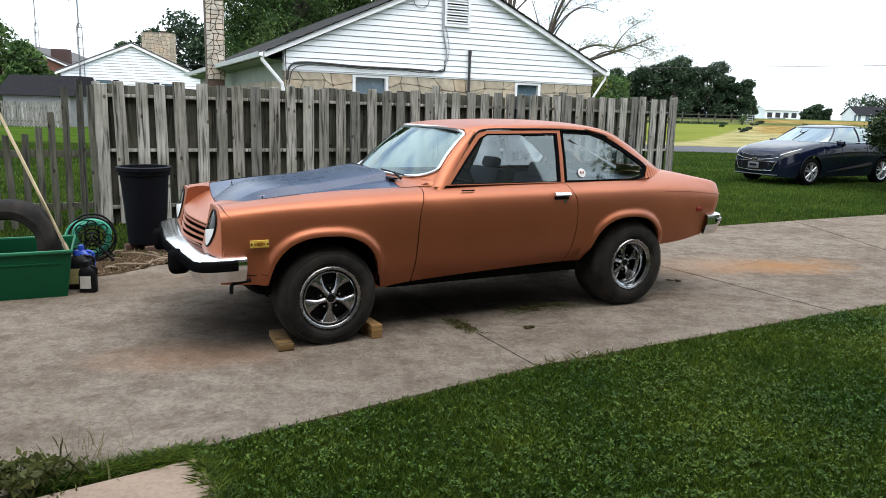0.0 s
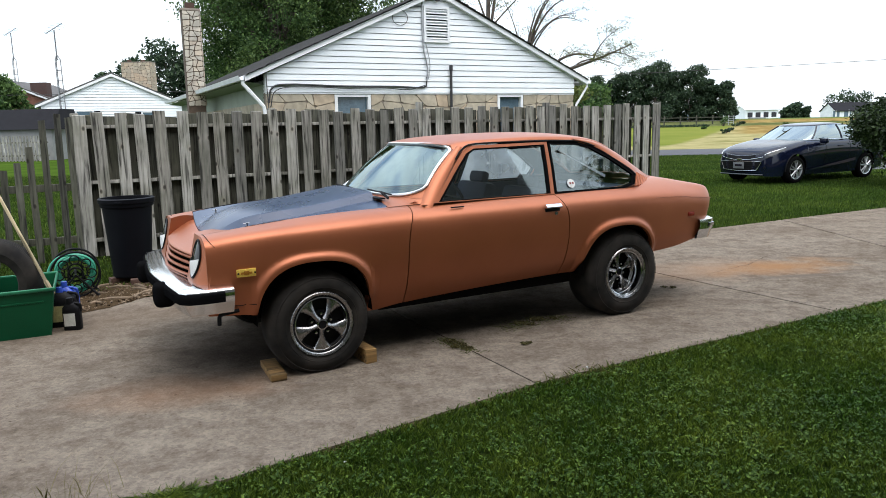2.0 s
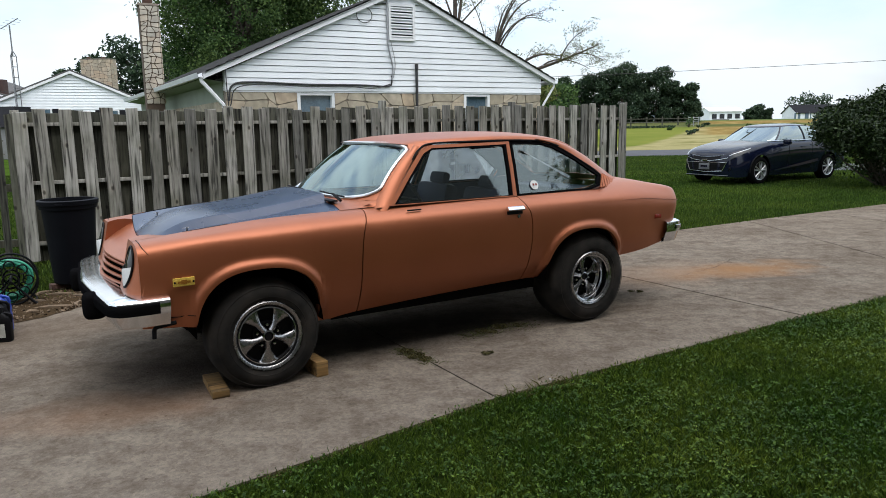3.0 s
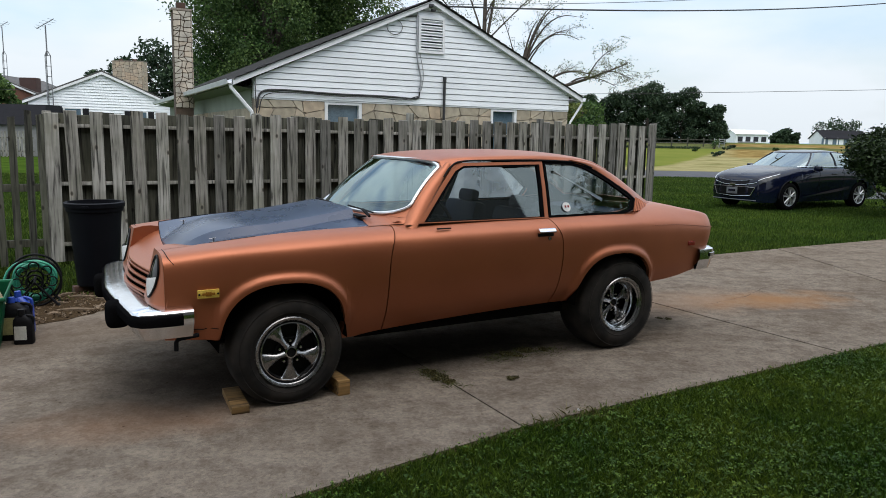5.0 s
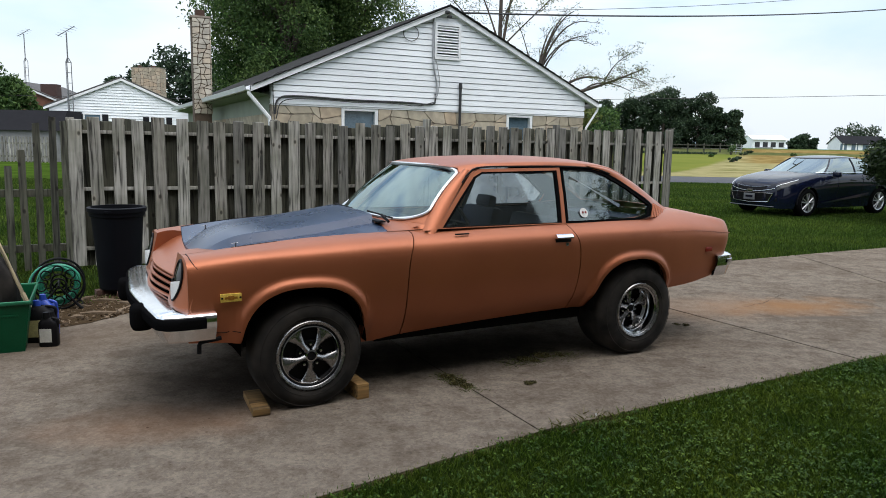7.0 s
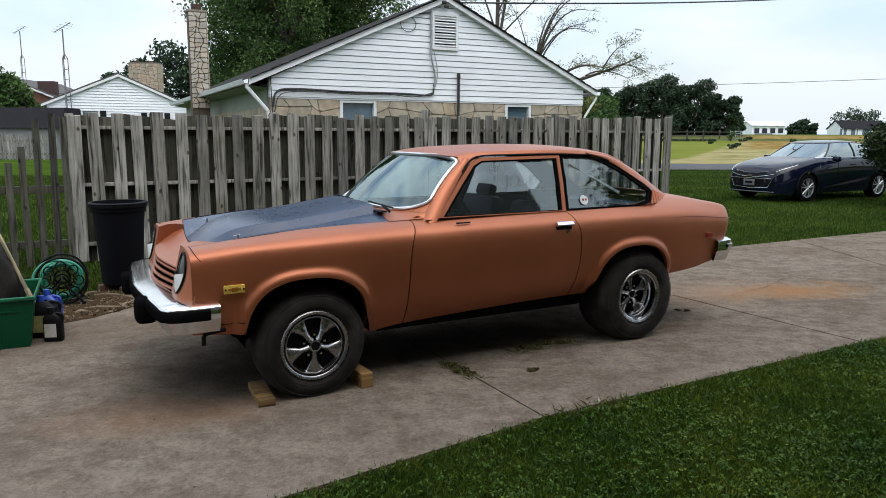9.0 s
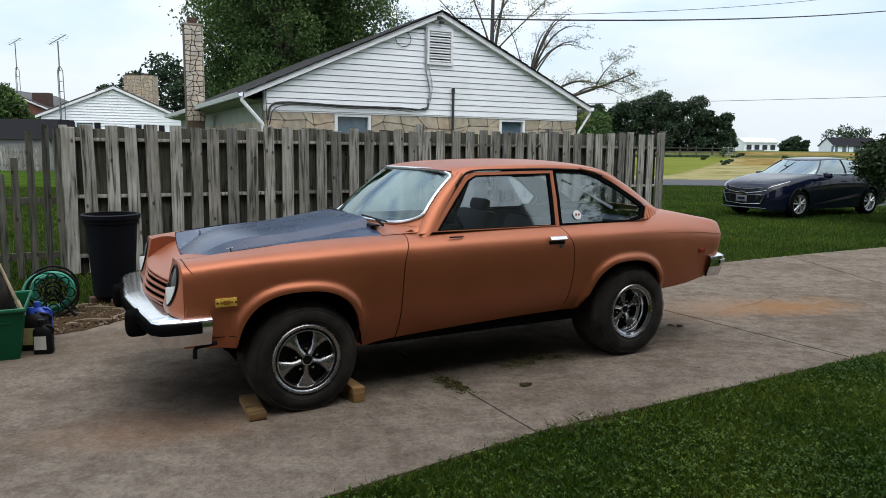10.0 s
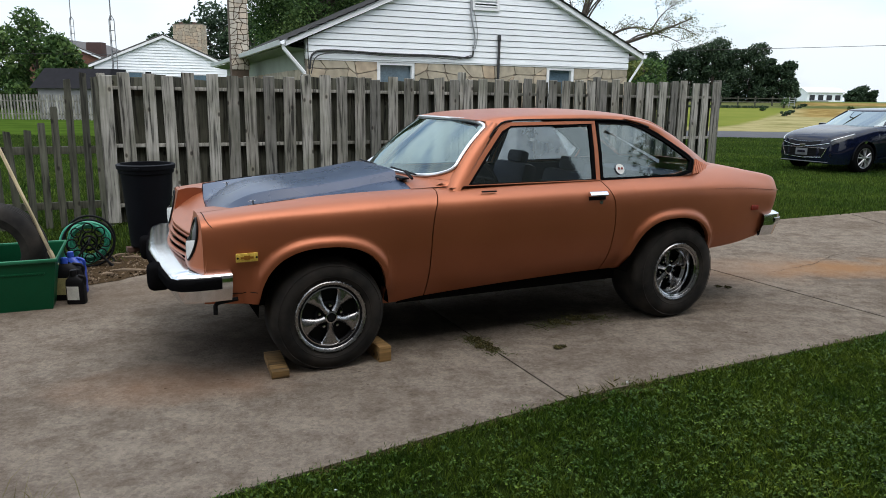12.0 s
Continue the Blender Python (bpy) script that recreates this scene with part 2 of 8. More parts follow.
def leaf_mat(name, dark, light, through=0.35, patch=0.0, patch_scale=1.1):
    """Leaves or blades, each of its own shade; with patch, drifts of yellower and deeper green."""
    m, nt, b = nodes_of(name)
    geo = nt.nodes.new("ShaderNodeNewGeometry")
    c = ramp(nt, geo.outputs["Random Per Island"], [(0.0, dark), (0.65, tuple(lerp(p, q, 0.35) for p, q in zip(dark, light))), (0.85, tuple(lerp(p, q, 0.7) for p, q in zip(dark, light))), (1.0, light)])
    if patch:
        n = tex(nt, "ShaderNodeTexNoise", patch_scale, Detail=5.0, Roughness=0.65)
        c = mixed(nt, patch, c, ramp(nt, n.outputs["Fac"], [(0.34, (0.50, 0.70, 0.55)), (0.5, (1.0, 1.0, 1.0)), (0.66, (1.6, 1.35, 1.3))]), "MULTIPLY")
    b.inputs["Specular IOR Level"].default_value = 0.2
    nt.links.new(c, b.inputs["Base Color"])
    b.inputs["Roughness"].default_value = 0.55
    tr = nt.nodes.new("ShaderNodeBsdfTranslucent")
    nt.links.new(c, tr.inputs["Color"])
    mx = nt.nodes.new("ShaderNodeMixShader")
    mx.inputs["Fac"].default_value = through
    nt.links.new(b.outputs["BSDF"], mx.inputs[1])
    nt.links.new(tr.outputs["BSDF"], mx.inputs[2])
    nt.links.new(mx.outputs["Shader"], nt.nodes["Material Output"].inputs["Surface"])
    return m


def wood_mat(name, col, each=0.25, grain_axis="z"):
    """Weathered grey wood with long grain."""
    m, nt, b = nodes_of(name)
    st = {"z": (1, 1, 0.06), "x": (0.06, 1, 1)}[grain_axis]
    info = nt.nodes.new("ShaderNodeObjectInfo")
    co = nt.nodes.new("ShaderNodeTexCoord")
    add = nt.nodes.new("ShaderNodeVectorMath")
    add.operation = "MULTIPLY_ADD"
    nt.links.new(info.outputs["Random"], add.inputs[0])
    add.inputs[1].default_value = (17, 31, 23)
    nt.links.new(co.outputs["Object"], add.inputs[2])
    mp = nt.nodes.new("ShaderNodeMapping")
    mp.inputs["Scale"].default_value = st
    nt.links.new(add.outputs["Vector"], mp.inputs["Vector"])
    n1, n2 = nt.nodes.new("ShaderNodeTexNoise"), nt.nodes.new("ShaderNodeTexNoise")
    n1.inputs["Scale"].default_value, n1.inputs["Detail"].default_value, n1.inputs["Distortion"].default_value = 34, 6, 0.7
    n2.inputs["Scale"].default_value, n2.inputs["Detail"].default_value = 3.0, 4
    nt.links.new(mp.outputs["Vector"], n1.inputs["Vector"])
    nt.links.new(add.outputs["Vector"], n2.inputs["Vector"])
    lo, hi = tuple(c * 0.20 for c in col), tuple(min(1, c * 1.6) for c in col)
    c = ramp(nt, n1.outputs["Fac"], [(0.33, lo), (0.46, col), (0.68, hi)])
    stain = ramp(nt, n2.outputs["Fac"], [(0.35, (0.55, 0.57, 0.5)), (0.62, (1, 1, 1))])
    c = mixed(nt, 0.8, c, stain, "MULTIPLY")
    mk = nt.nodes.new("ShaderNodeMapping")
    mk.inputs["Scale"].default_value = (1, 1, 0.6) if grain_axis == "z" else (0.45, 1, 1)
    nt.links.new(add.outputs["Vector"], mk.inputs["Vector"])
    kn = nt.nodes.new("ShaderNodeTexVoronoi")
    kn.voronoi_dimensions = "2D"
    kn.inputs["Scale"].default_value = 3.6
    sx_, cx_ = nt.nodes.new("ShaderNodeSeparateXYZ"), nt.nodes.new("ShaderNodeCombineXYZ")
    nt.links.new(mk.outputs["Vector"], sx_.inputs["Vector"])
    nt.links.new(sx_.outputs["X" if grain_axis == "z" else "Y"], cx_.inputs["X"])
    nt.links.new(sx_.outputs["Z" if grain_axis == "z" else "X"], cx_.inputs["Y"])
    nt.links.new(cx_.outputs["Vector"], kn.inputs["Vector"])
    c = mixed(nt, 0.85, c, ramp(nt, kn.outputs["Distance"], [(0.030, (0.12, 0.10, 0.08)), (0.055, (0.6, 0.57, 0.53)), (0.075, (1.12, 1.08, 1.04)), (0.15, (1, 1, 1))]), "MULTIPLY")
    c = mixed(nt, 1.0, c, ramp(nt, info.outputs["Random"], [(0.0, (1 - each,) * 3), (0.5, (1.0, 0.98, 0.94)), (1.0, (1 + each,) * 3)]), "MULTIPLY")
    nt.links.new(c, b.inputs["Base Color"])
    b.inputs["Roughness"].default_value = 0.9
    relief(nt, b, n1.outputs["Fac"], 0.5, 0.006)
    return m


def stone_mat(name, c1, c2, c3, each=0.15):
    m, nt, b = nodes_of(name)
    info = nt.nodes.new("ShaderNodeObjectInfo")
    n = tex(nt, "ShaderNodeTexNoise", 5.0, Detail=6.0)
    c = ramp(nt, info.outputs["Random"], [(0.0, c1), (0.5, c2), (1.0, c3)])
    c = mixed(nt, 0.7, c, ramp(nt, n.outputs["Fac"], [(0.3, (0.55, 0.53, 0.5)), (0.7, (1.15, 1.1, 1.0))]), "MULTIPLY")
    nt.links.new(c, b.inputs["Base Color"])
    b.inputs["Roughness"].default_value = 0.9
    relief(nt, b, n.outputs["Fac"], 0.4, 0.02)
    return m


def paint_orange():
    """Old satin copper-orange paint, a little dusty, with fine orange peel."""
    m, nt, b = nodes_of("orange_paint")
    big = tex(nt, "ShaderNodeTexNoise", 2.2, Detail=5.0)
    fine = tex(nt, "ShaderNodeTexNoise", 400.0, Detail=2.0)
    dust = tex(nt, "ShaderNodeTexNoise", 28.0, Detail=6.0)
    c = ramp(nt, big.outputs["Fac"], [(0.3, (0.352, 0.106, 0.043)), (0.7, (0.408, 0.126, 0.052))])
    c = mixed(nt, calc(nt, "MULTIPLY", dust.outputs["Fac"], 0.07), c, (0.50, 0.26, 0.16))
    nt.links.new(c, b.inputs["Base Color"])
    b.inputs["Metallic"].default_value = 0.62
    r = nt.nodes.new("ShaderNodeMapRange")
    r.inputs["To Min"].default_value, r.inputs["To Max"].default_value = 0.40, 0.50
    nt.links.new(dust.outputs["Fac"], r.inputs["Value"])
    nt.links.new(r.outputs["Result"], b.inputs["Roughness"])
    b.inputs["Coat Weight"].default_value, b.inputs["Coat Roughness"].default_value = 0.3, 0.3
    relief(nt, b, fine.outputs["Fac"], 0.04, 0.001)
    return m


M_ORANGE = paint_orange()
M_HOOD = plain("blue_grey_hood_paint", (0.036, 0.056, 0.102), 0.28, 0.1, 0.15, 3.0, 300, 0.03, spec=0.45)
M_CHROME = plain("chrome", (0.75, 0.76, 0.78), 0.14, 1.0, 0.08, 20, 200, 0.02)
M_DULLCHROME = plain("dull_chrome", (0.42, 0.43, 0.44), 0.16, 1.0, 0.25, 25, 150, 0.05)
M_SPOKE = plain("grey_cast_spoke", (0.30, 0.30, 0.305), 0.26, 1.0, 0.3, 30, 120, 0.03)
M_RUBBER = plain("black_rubber", (0.006, 0.006, 0.0065), 0.85, 0, 0.3, 9, 120, 0.1, spec=0.0)
M_BLACK = plain("black_plastic", (0.007, 0.007, 0.008), 0.5, 0, 0.25, 10, 150, 0.05, spec=0.12)
M_UNDER = plain("dark_underbody", (0.004, 0.0036, 0.0033), 0.95, 0, 0.3, 6, 60, 0.2, spec=0.0)
M_INTERIOR = plain("dark_blue_vinyl", (0.012, 0.017, 0.034), 0.6, 0, 0.2, 8, 200, 0.1, spec=0.15)
M_WHITE = plain("white_lens", (0.75, 0.76, 0.74), 0.25, 0, 0.06, 30, 200, 0.02)
M_AMBER = plain("amber_lens", (0.62, 0.42, 0.08), 0.25, 0, 0.3, 60, 200, 0.05)
M_REFLECTOR = plain("amber_reflector", (0.28, 0.12, 0.02), 0.2, 0, 0.3, 80, 200, 0.05)
M_TRIMCHROME = plain("bright_trim", (0.80, 0.81, 0.82), 0.3, 0.85, 0.06, 20, 200, 0.02)
M_RED = plain("red_lens", (0.22, 0.024, 0.015), 0.25, 0, 0.2, 40, 200, 0.02)
M_GLASS = glass("car_glass", (0.84, 0.89, 0.91), 0.125, 0.0, 0.03)
M_DUSTGLASS = glass("dusty_car_glass", (0.80, 0.86, 0.88), 0.04, 0.0, 0.03, 0.30)
M_WSGLASS = glass("windscreen_glass", (0.54, 0.68, 0.68), 0.14, 0.0, sheen=(0.60, 0.72, 0.72))


def tyre_mat():
    m, nt, b = nodes_of("dusty_tyre")
    n = tex(nt, "ShaderNodeTexNoise", 7.0, Detail=6.0)
    c = ramp(nt, n.outputs["Fac"], [(0.35, (0.009, 0.0085, 0.008)), (0.75, (0.036, 0.031, 0.026))])
    nt.links.new(c, b.inputs["Base Color"])
    b.inputs["Roughness"].default_value = 0.92
    b.inputs["Specular IOR Level"].default_value = 0.25
    relief(nt, b, tex(nt, "ShaderNodeTexNoise", 90.0).outputs["Fac"], 0.2, 0.003)
    return m


M_TYRE = tyre_mat()
M_WOOD = wood_mat("weathered_fence_wood", (0.218, 0.212, 0.194), 0.42)
# darker mossy wood; on the fence's back boards it also holds shade
M_WOODBACK = wood_mat("mossy_shaded_fence_wood", (0.070, 0.071, 0.055))
M_BLOCK = wood_mat("yellow_pine_block", (0.24, 0.14, 0.05), 0.1, "x")
M_SIDING = plain("white_siding", (0.82, 0.85, 0.87), 0.5, 0, 0.06, 1.5, 40, 0.03, each=0.03)
M_TRIM = plain("white_trim", (0.78, 0.79, 0.80), 0.5, 0, 0.08, 3, 60, 0.05)
M_STONE = stone_mat("tan_field_stone", (0.36, 0.32, 0.25), (0.48, 0.43, 0.35), (0.48, 0.38, 0.28))
M_MORTAR = plain("grey_mortar", (0.25, 0.21, 0.17), 0.95, 0, 0.3, 12, 80, 0.4)
M_CHIMSTONE = stone_mat("cream_chimney_stone", (0.42, 0.40, 0.35), (0.54, 0.51, 0.45), (0.52, 0.45, 0.37))
M_SHINGLE = plain("grey_brown_shingle", (0.082, 0.078, 0.076), 0.95, 0, 0.35, 5, 60, 0.6)
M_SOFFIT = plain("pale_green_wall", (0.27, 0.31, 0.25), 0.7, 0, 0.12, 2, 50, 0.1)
M_DARKWIRE = plain("black_cable", (0.03, 0.03, 0.032), 0.6, 0, 0.2, 20, 100, 0.0)
M_PANE = plain("dark_blue_pane", (0.10, 0.15, 0.19), 0.12, 0, 0.25, 4, 30, 0.0)
M_MAST = plain("weathered_steel", (0.17, 0.175, 0.185), 0.6, 0.3, 0.2, 12, 90, 0.1)
M_LAMPGLASS = plain("dark_lamp_glass", (0.012, 0.014, 0.016), 0.06, 0, 0.1, 30, 80, 0.0)
M_STEEL = plain("galvanised_steel", (0.40, 0.41, 0.42), 0.5, 0.8, 0.2, 12, 90, 0.1)
M_BARK = plain("bark", (0.075, 0.06, 0.048), 0.95, 0, 0.4, 6, 40, 0.8)
M_BRICK = plain("dark_red_brick", (0.075, 0.040, 0.028), 0.9, 0, 0.3, 10, 50, 0.4, each=0.2)


def smear(nt, cx, cy, rx, ry, turn, soft=0.5, warp=0.35, scale=2.5):
    """A stain of its own shape round a place on the ground: 1 inside, 0 outside."""
    co = nt.nodes.new("ShaderNodeTexCoord")
    mp = nt.nodes.new("ShaderNodeMapping")
    mp.vector_type = "TEXTURE"
    mp.inputs["Location"].default_value = (cx, cy, 0)
    mp.inputs["Rotation"].default_value = (0, 0, radians(turn))
    mp.inputs["Scale"].default_value = (rx, ry, 1)
    nt.links.new(co.outputs["Object"], mp.inputs["Vector"])
    ln = nt.nodes.new("ShaderNodeVectorMath")
    ln.operation = "LENGTH"
    nt.links.new(mp.outputs["Vector"], ln.inputs[0])
    n = tex(nt, "ShaderNodeTexNoise", scale, Detail=5.0)
    d = calc(nt, "ADD", ln.outputs["Value"], calc(nt, "MULTIPLY", calc(nt, "SUBTRACT", n.outputs["Fac"], 0.5), warp * 4))
    r = nt.nodes.new("ShaderNodeMapRange")
    r.inputs["From Min"].default_value, r.inputs["From Max"].default_value = 1.0 + soft / 2, 1.0 - soft
    nt.links.new(d, r.inputs["Value"])
    return r.outputs["Result"]


def concrete():
    """Old weathered concrete with worn aggregate, rust and oil stains and painted coupe shade."""
    m, nt, b = nodes_of("weathered_concrete")
    big = tex(nt, "ShaderNodeTexNoise", 0.9, Detail=6.0, Roughness=0.6)
    mid = tex(nt, "ShaderNodeTexNoise", 7.0, Detail=6.0, Roughness=0.7)
    grit = tex(nt, "ShaderNodeTexVoronoi", 62.0)
    fine = tex(nt, "ShaderNodeTexNoise", 160.0, Detail=3.0)
    c = ramp(nt, big.outputs["Fac"], [(0.28, (0.126, 0.1025, 0.0806)), (0.5, (0.1831, 0.1546, 0.126)), (0.72, (0.231, 0.2016, 0.168))])
    pink = tex(nt, "ShaderNodeTexNoise", 0.45, Detail=4.0)
    c = mixed(nt, calc(nt, "MULTIPLY", pink.outputs["Fac"], 0.6), c, (0.1882, 0.1562, 0.126))
    c = mixed(nt, 0.75, c, ramp(nt, mid.outputs["Fac"], [(0.32, (0.58, 0.55, 0.52)), (0.55, (1.0, 1.0, 1.0)), (0.72, (1.22, 1.2, 1.17))]), "MULTIPLY")
    c = mixed(nt, 0.26, c, ramp(nt, grit.outputs["Color"], [(0.15, (0.45, 0.43, 0.4)), (0.5, (1.0, 1.0, 1.0)), (0.9, (1.4, 1.38, 1.33))]), "MULTIPLY")
    speck = tex(nt, "ShaderNodeTexNoise", 26.0, Detail=9.0, Roughness=0.85)
    c = mixed(nt, 0.45, c, ramp(nt, speck.outputs["Fac"], [(0.36, (0.55, 0.53, 0.51)), (0.48, (1.0, 1.0, 1.0)), (0.64, (1.3, 1.29, 1.26))]), "MULTIPLY")
    c = mixed(nt, 0.3, c, ramp(nt, fine.outputs["Fac"], [(0.35, (0.62, 0.6, 0.58)), (0.65, (1.2, 1.2, 1.2))]), "MULTIPLY")
    streak = tex(nt, "ShaderNodeTexNoise", 2.6, stretch=(0.8, 1.15, 1.0), Detail=8.0, Roughness=0.75)
    c = mixed(nt, 0.36, c, ramp(nt, streak.outputs["Fac"], [(0.40, (0.45, 0.42, 0.40)), (0.50, (1.0, 1.0, 1.0)), (0.7, (1.12, 1.12, 1.12))]), "MULTIPLY")
    rust = smear(nt, 3.35, 6.85, 0.68, 0.30, 14, 1.1, 0.5, 3.2)
    c = mixed(nt, calc(nt, "MULTIPLY", rust, 0.9), c, (0.25, 0.128, 0.055))
    rust2 = smear(nt, 2.55, 6.75, 0.75, 0.4, 25, 1.0, 0.35)
    c = mixed(nt, calc(nt, "MULTIPLY", rust2, 0.45), c, (0.29, 0.185, 0.12))
    rust3 = smear(nt, -1.55, 3.62, 0.5, 0.22, 15, 1.1, 0.4, 4.0)
    c = mixed(nt, calc(nt, "MULTIPLY", rust3, 0.65), c, (0.19, 0.10, 0.055))
    # oil stain at the nose, with the coupe's shade put into it
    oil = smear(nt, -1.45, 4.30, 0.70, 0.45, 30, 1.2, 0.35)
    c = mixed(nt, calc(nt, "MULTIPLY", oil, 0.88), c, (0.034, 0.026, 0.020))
    # shade under the coupe, put into the concrete as two dark drip-like smears
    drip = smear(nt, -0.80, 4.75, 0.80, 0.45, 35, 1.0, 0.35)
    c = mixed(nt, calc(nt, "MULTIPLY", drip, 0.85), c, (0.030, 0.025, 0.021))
    under_shade = smear(nt, 0.25, 5.10, 1.15, 0.42, 31, 1.0, 0.35)
    c = mixed(nt, calc(nt, "MULTIPLY", under_shade, 0.8), c, (0.034, 0.029, 0.025))
    damp = smear(nt, 3.4, 6.42, 0.5, 0.06, 10, 0.9, 0.2, 8.0)
    c = mixed(nt, calc(nt, "MULTIPLY", damp, 0.85), c, (0.11, 0.095, 0.08))
    soil = smear(nt, -2.7, 5.25, 1.25, 0.5, 27, 1.2, 0.35, 2.0)
    c = mixed(nt, calc(nt, "MULTIPLY", soil, 0.6), c, (0.115, 0.085, 0.060))
    # scattered dark flecks and small pale chips
    fleck = tex(nt, "ShaderNodeTexVoronoi", 9.0, Randomness=1.0)
    fl_r = tex(nt, "ShaderNodeTexNoise", 30.0, Detail=4.0)
    fl_d = calc(nt, "ADD", fleck.outputs["Distance"], calc(nt, "MULTIPLY", fl_r.outputs["Fac"], 0.28))
    c = mixed(nt, 0.8, c, ramp(nt, fl_d, [(0.17, (0.42, 0.38, 0.34)), (0.215, (1, 1, 1))]), "MULTIPLY")
    chip = tex(nt, "ShaderNodeTexVoronoi", 23.0, Randomness=1.0)
    c = mixed(nt, 0.3, c, ramp(nt, chip.outputs["Distance"], [(0.08, (1.5, 1.48, 1.42)), (0.14, (1, 1, 1))]), "MULTIPLY")
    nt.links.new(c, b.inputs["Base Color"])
    b.inputs["Roughness"].default_value = 0.95
    b.inputs["Specular IOR Level"].default_value = 0.0
    h = calc(nt, "ADD", calc(nt, "MULTIPLY", fine.outputs["Fac"], 0.6), calc(nt, "MULTIPLY", grit.outputs["Distance"], 0.7))
    relief(nt, b, h, 0.6, 0.005)
    return m


def ground_mat():
    """Lawn soil near by, then fields that change from mown straw to yellow-green."""
    m, nt, b = nodes_of("lawn_and_fields")
    co = nt.nodes.new("ShaderNodeTexCoord")
    sp = nt.nodes.new("ShaderNodeSeparateXYZ")
    nt.links.new(co.outputs["Object"], sp.inputs["Vector"])
    x, y = sp.outputs["X"], sp.outputs["Y"]
    fine = tex(nt, "ShaderNodeTexNoise", 40.0, Detail=6.0)
    big = tex(nt, "ShaderNodeTexNoise", 0.5, Detail=7.0, Roughness=0.65)
    wide = tex(nt, "ShaderNodeTexNoise", 0.06, Detail=6.0)
    c = ramp(nt, big.outputs["Fac"], [(0.3, (0.012, 0.020, 0.004)), (0.55, (0.018, 0.028, 0.006)), (0.75, (0.030, 0.036, 0.009))])
    c = mixed(nt, 0.7, c, ramp(nt, fine.outputs["Fac"], [(0.3, (0.45, 0.45, 0.4)), (0.7, (1.3, 1.3, 1.2))]), "MULTIPLY")

    def step(v, a, e):
        r = nt.nodes.new("ShaderNodeMapRange")
        r.inputs["From Min"].default_value, r.inputs["From Max"].default_value = a, e
        nt.links.new(v, r.inputs["Value"])
        return r.outputs["Result"]

    wob = calc(nt, "MULTIPLY", calc(nt, "SUBTRACT", big.outputs["Fac"], 0.5), 7.0)
    yy = calc(nt, "ADD", y, wob)
    straw = ramp(nt, big.outputs["Fac"], [(0.35, (0.15, 0.14, 0.055)), (0.5, (0.23, 0.21, 0.095)), (0.65, (0.29, 0.25, 0.125))])
    green = ramp(nt, wide.outputs["Fac"], [(0.35, (0.085, 0.112, 0.022)), (0.5, (0.130, 0.152, 0.033)), (0.65, (0.175, 0.18, 0.045))])
    gold = ramp(nt, big.outputs["Fac"], [(0.35, (0.13, 0.085, 0.03)), (0.5, (0.20, 0.14, 0.05)), (0.65, (0.28, 0.21, 0.085))])
    far_lawn = ramp(nt, big.outputs["Fac"], [(0.3, (0.026, 0.052, 0.008)), (0.7, (0.060, 0.100, 0.016))])
    c = mixed(nt, step(y, 9, 15), c, far_lawn)
    right = step(x, -6.0, 0.0)
    c = mixed(nt, calc(nt, "MULTIPLY", right, step(y, 40, 42)), c, straw)
    swath = tex(nt, "ShaderNodeTexNoise", 1.0, stretch=(0.03, 0.35, 0.2), Detail=3.0)
    c = mixed(nt, calc(nt, "MULTIPLY", calc(nt, "MULTIPLY", right, step(y, 42, 46)), calc(nt, "MULTIPLY", step(swath.outputs["Fac"], 0.52, 0.58), 0.45)), c, (0.33, 0.29, 0.15))
    # mown yellow-green up to a slanting edge, swaths of golden stubble beyond it, grey-green pasture behind
    side = calc(nt, "SUBTRACT", calc(nt, "ADD", calc(nt, "MULTIPLY", y, 0.535), calc(nt, "MULTIPLY", wob, 0.25)), calc(nt, "ADD", x, 10.9))
    c = mixed(nt, calc(nt, "MULTIPLY", right, calc(nt, "MULTIPLY", step(yy, 46, 49), step(side, -0.4, 0.4))), c, green)
    strip = calc(nt, "SUBTRACT", x, calc(nt, "MULTIPLY", y, 0.405))
    c = mixed(nt, calc(nt, "MULTIPLY", step(yy, 64, 66), step(strip, -1.0, 1.0)), c, gold)
    c = mixed(nt, step(yy, 79, 81), c, ramp(nt, big.outputs["Fac"], [(0.35, (0.055, 0.070, 0.026)), (0.65, (0.12, 0.125, 0.050))]))
    c = mixed(nt, calc(nt, "MULTIPLY", step(yy, 86, 88), step(strip, -1.0, 1.0)), c, gold)
    c = mixed(nt, step(yy, 96, 100), c, (0.09, 0.12, 0.04))
    nt.links.new(c, b.inputs["Base Color"])
    b.inputs["Roughness"].default_value = 0.95
    b.inputs["Specular IOR Level"].default_value = 0.0
    relief(nt, b, fine.outputs["Fac"], 0.6, 0.03)
    return m


M_CONCRETE = concrete()
M_GROUND = ground_mat()
M_ASPHALT = plain("asphalt", (0.085, 0.087, 0.095), 0.9, 0, 0.25, 2, 60, 0.3, spec=0.1)
M_CRACK = plain("crack_dirt", (0.08, 0.067, 0.055), 1.0, 0, 0.2, 9, 60, 0.2, spec=0.0)
M_PAD = plain("tan_path_concrete", (0.27, 0.205, 0.155), 0.95, 0, 0.25, 3, 45, 0.5, spec=0.0)
M_DIRT = plain("bare_dirt", (0.046, 0.031, 0.018), 1.0, 0, 0.6, 9, 60, 0.9, spec=0.0)


def ground_height(y):
    return -0.012 + 2.0 * ease(45, 110, y)


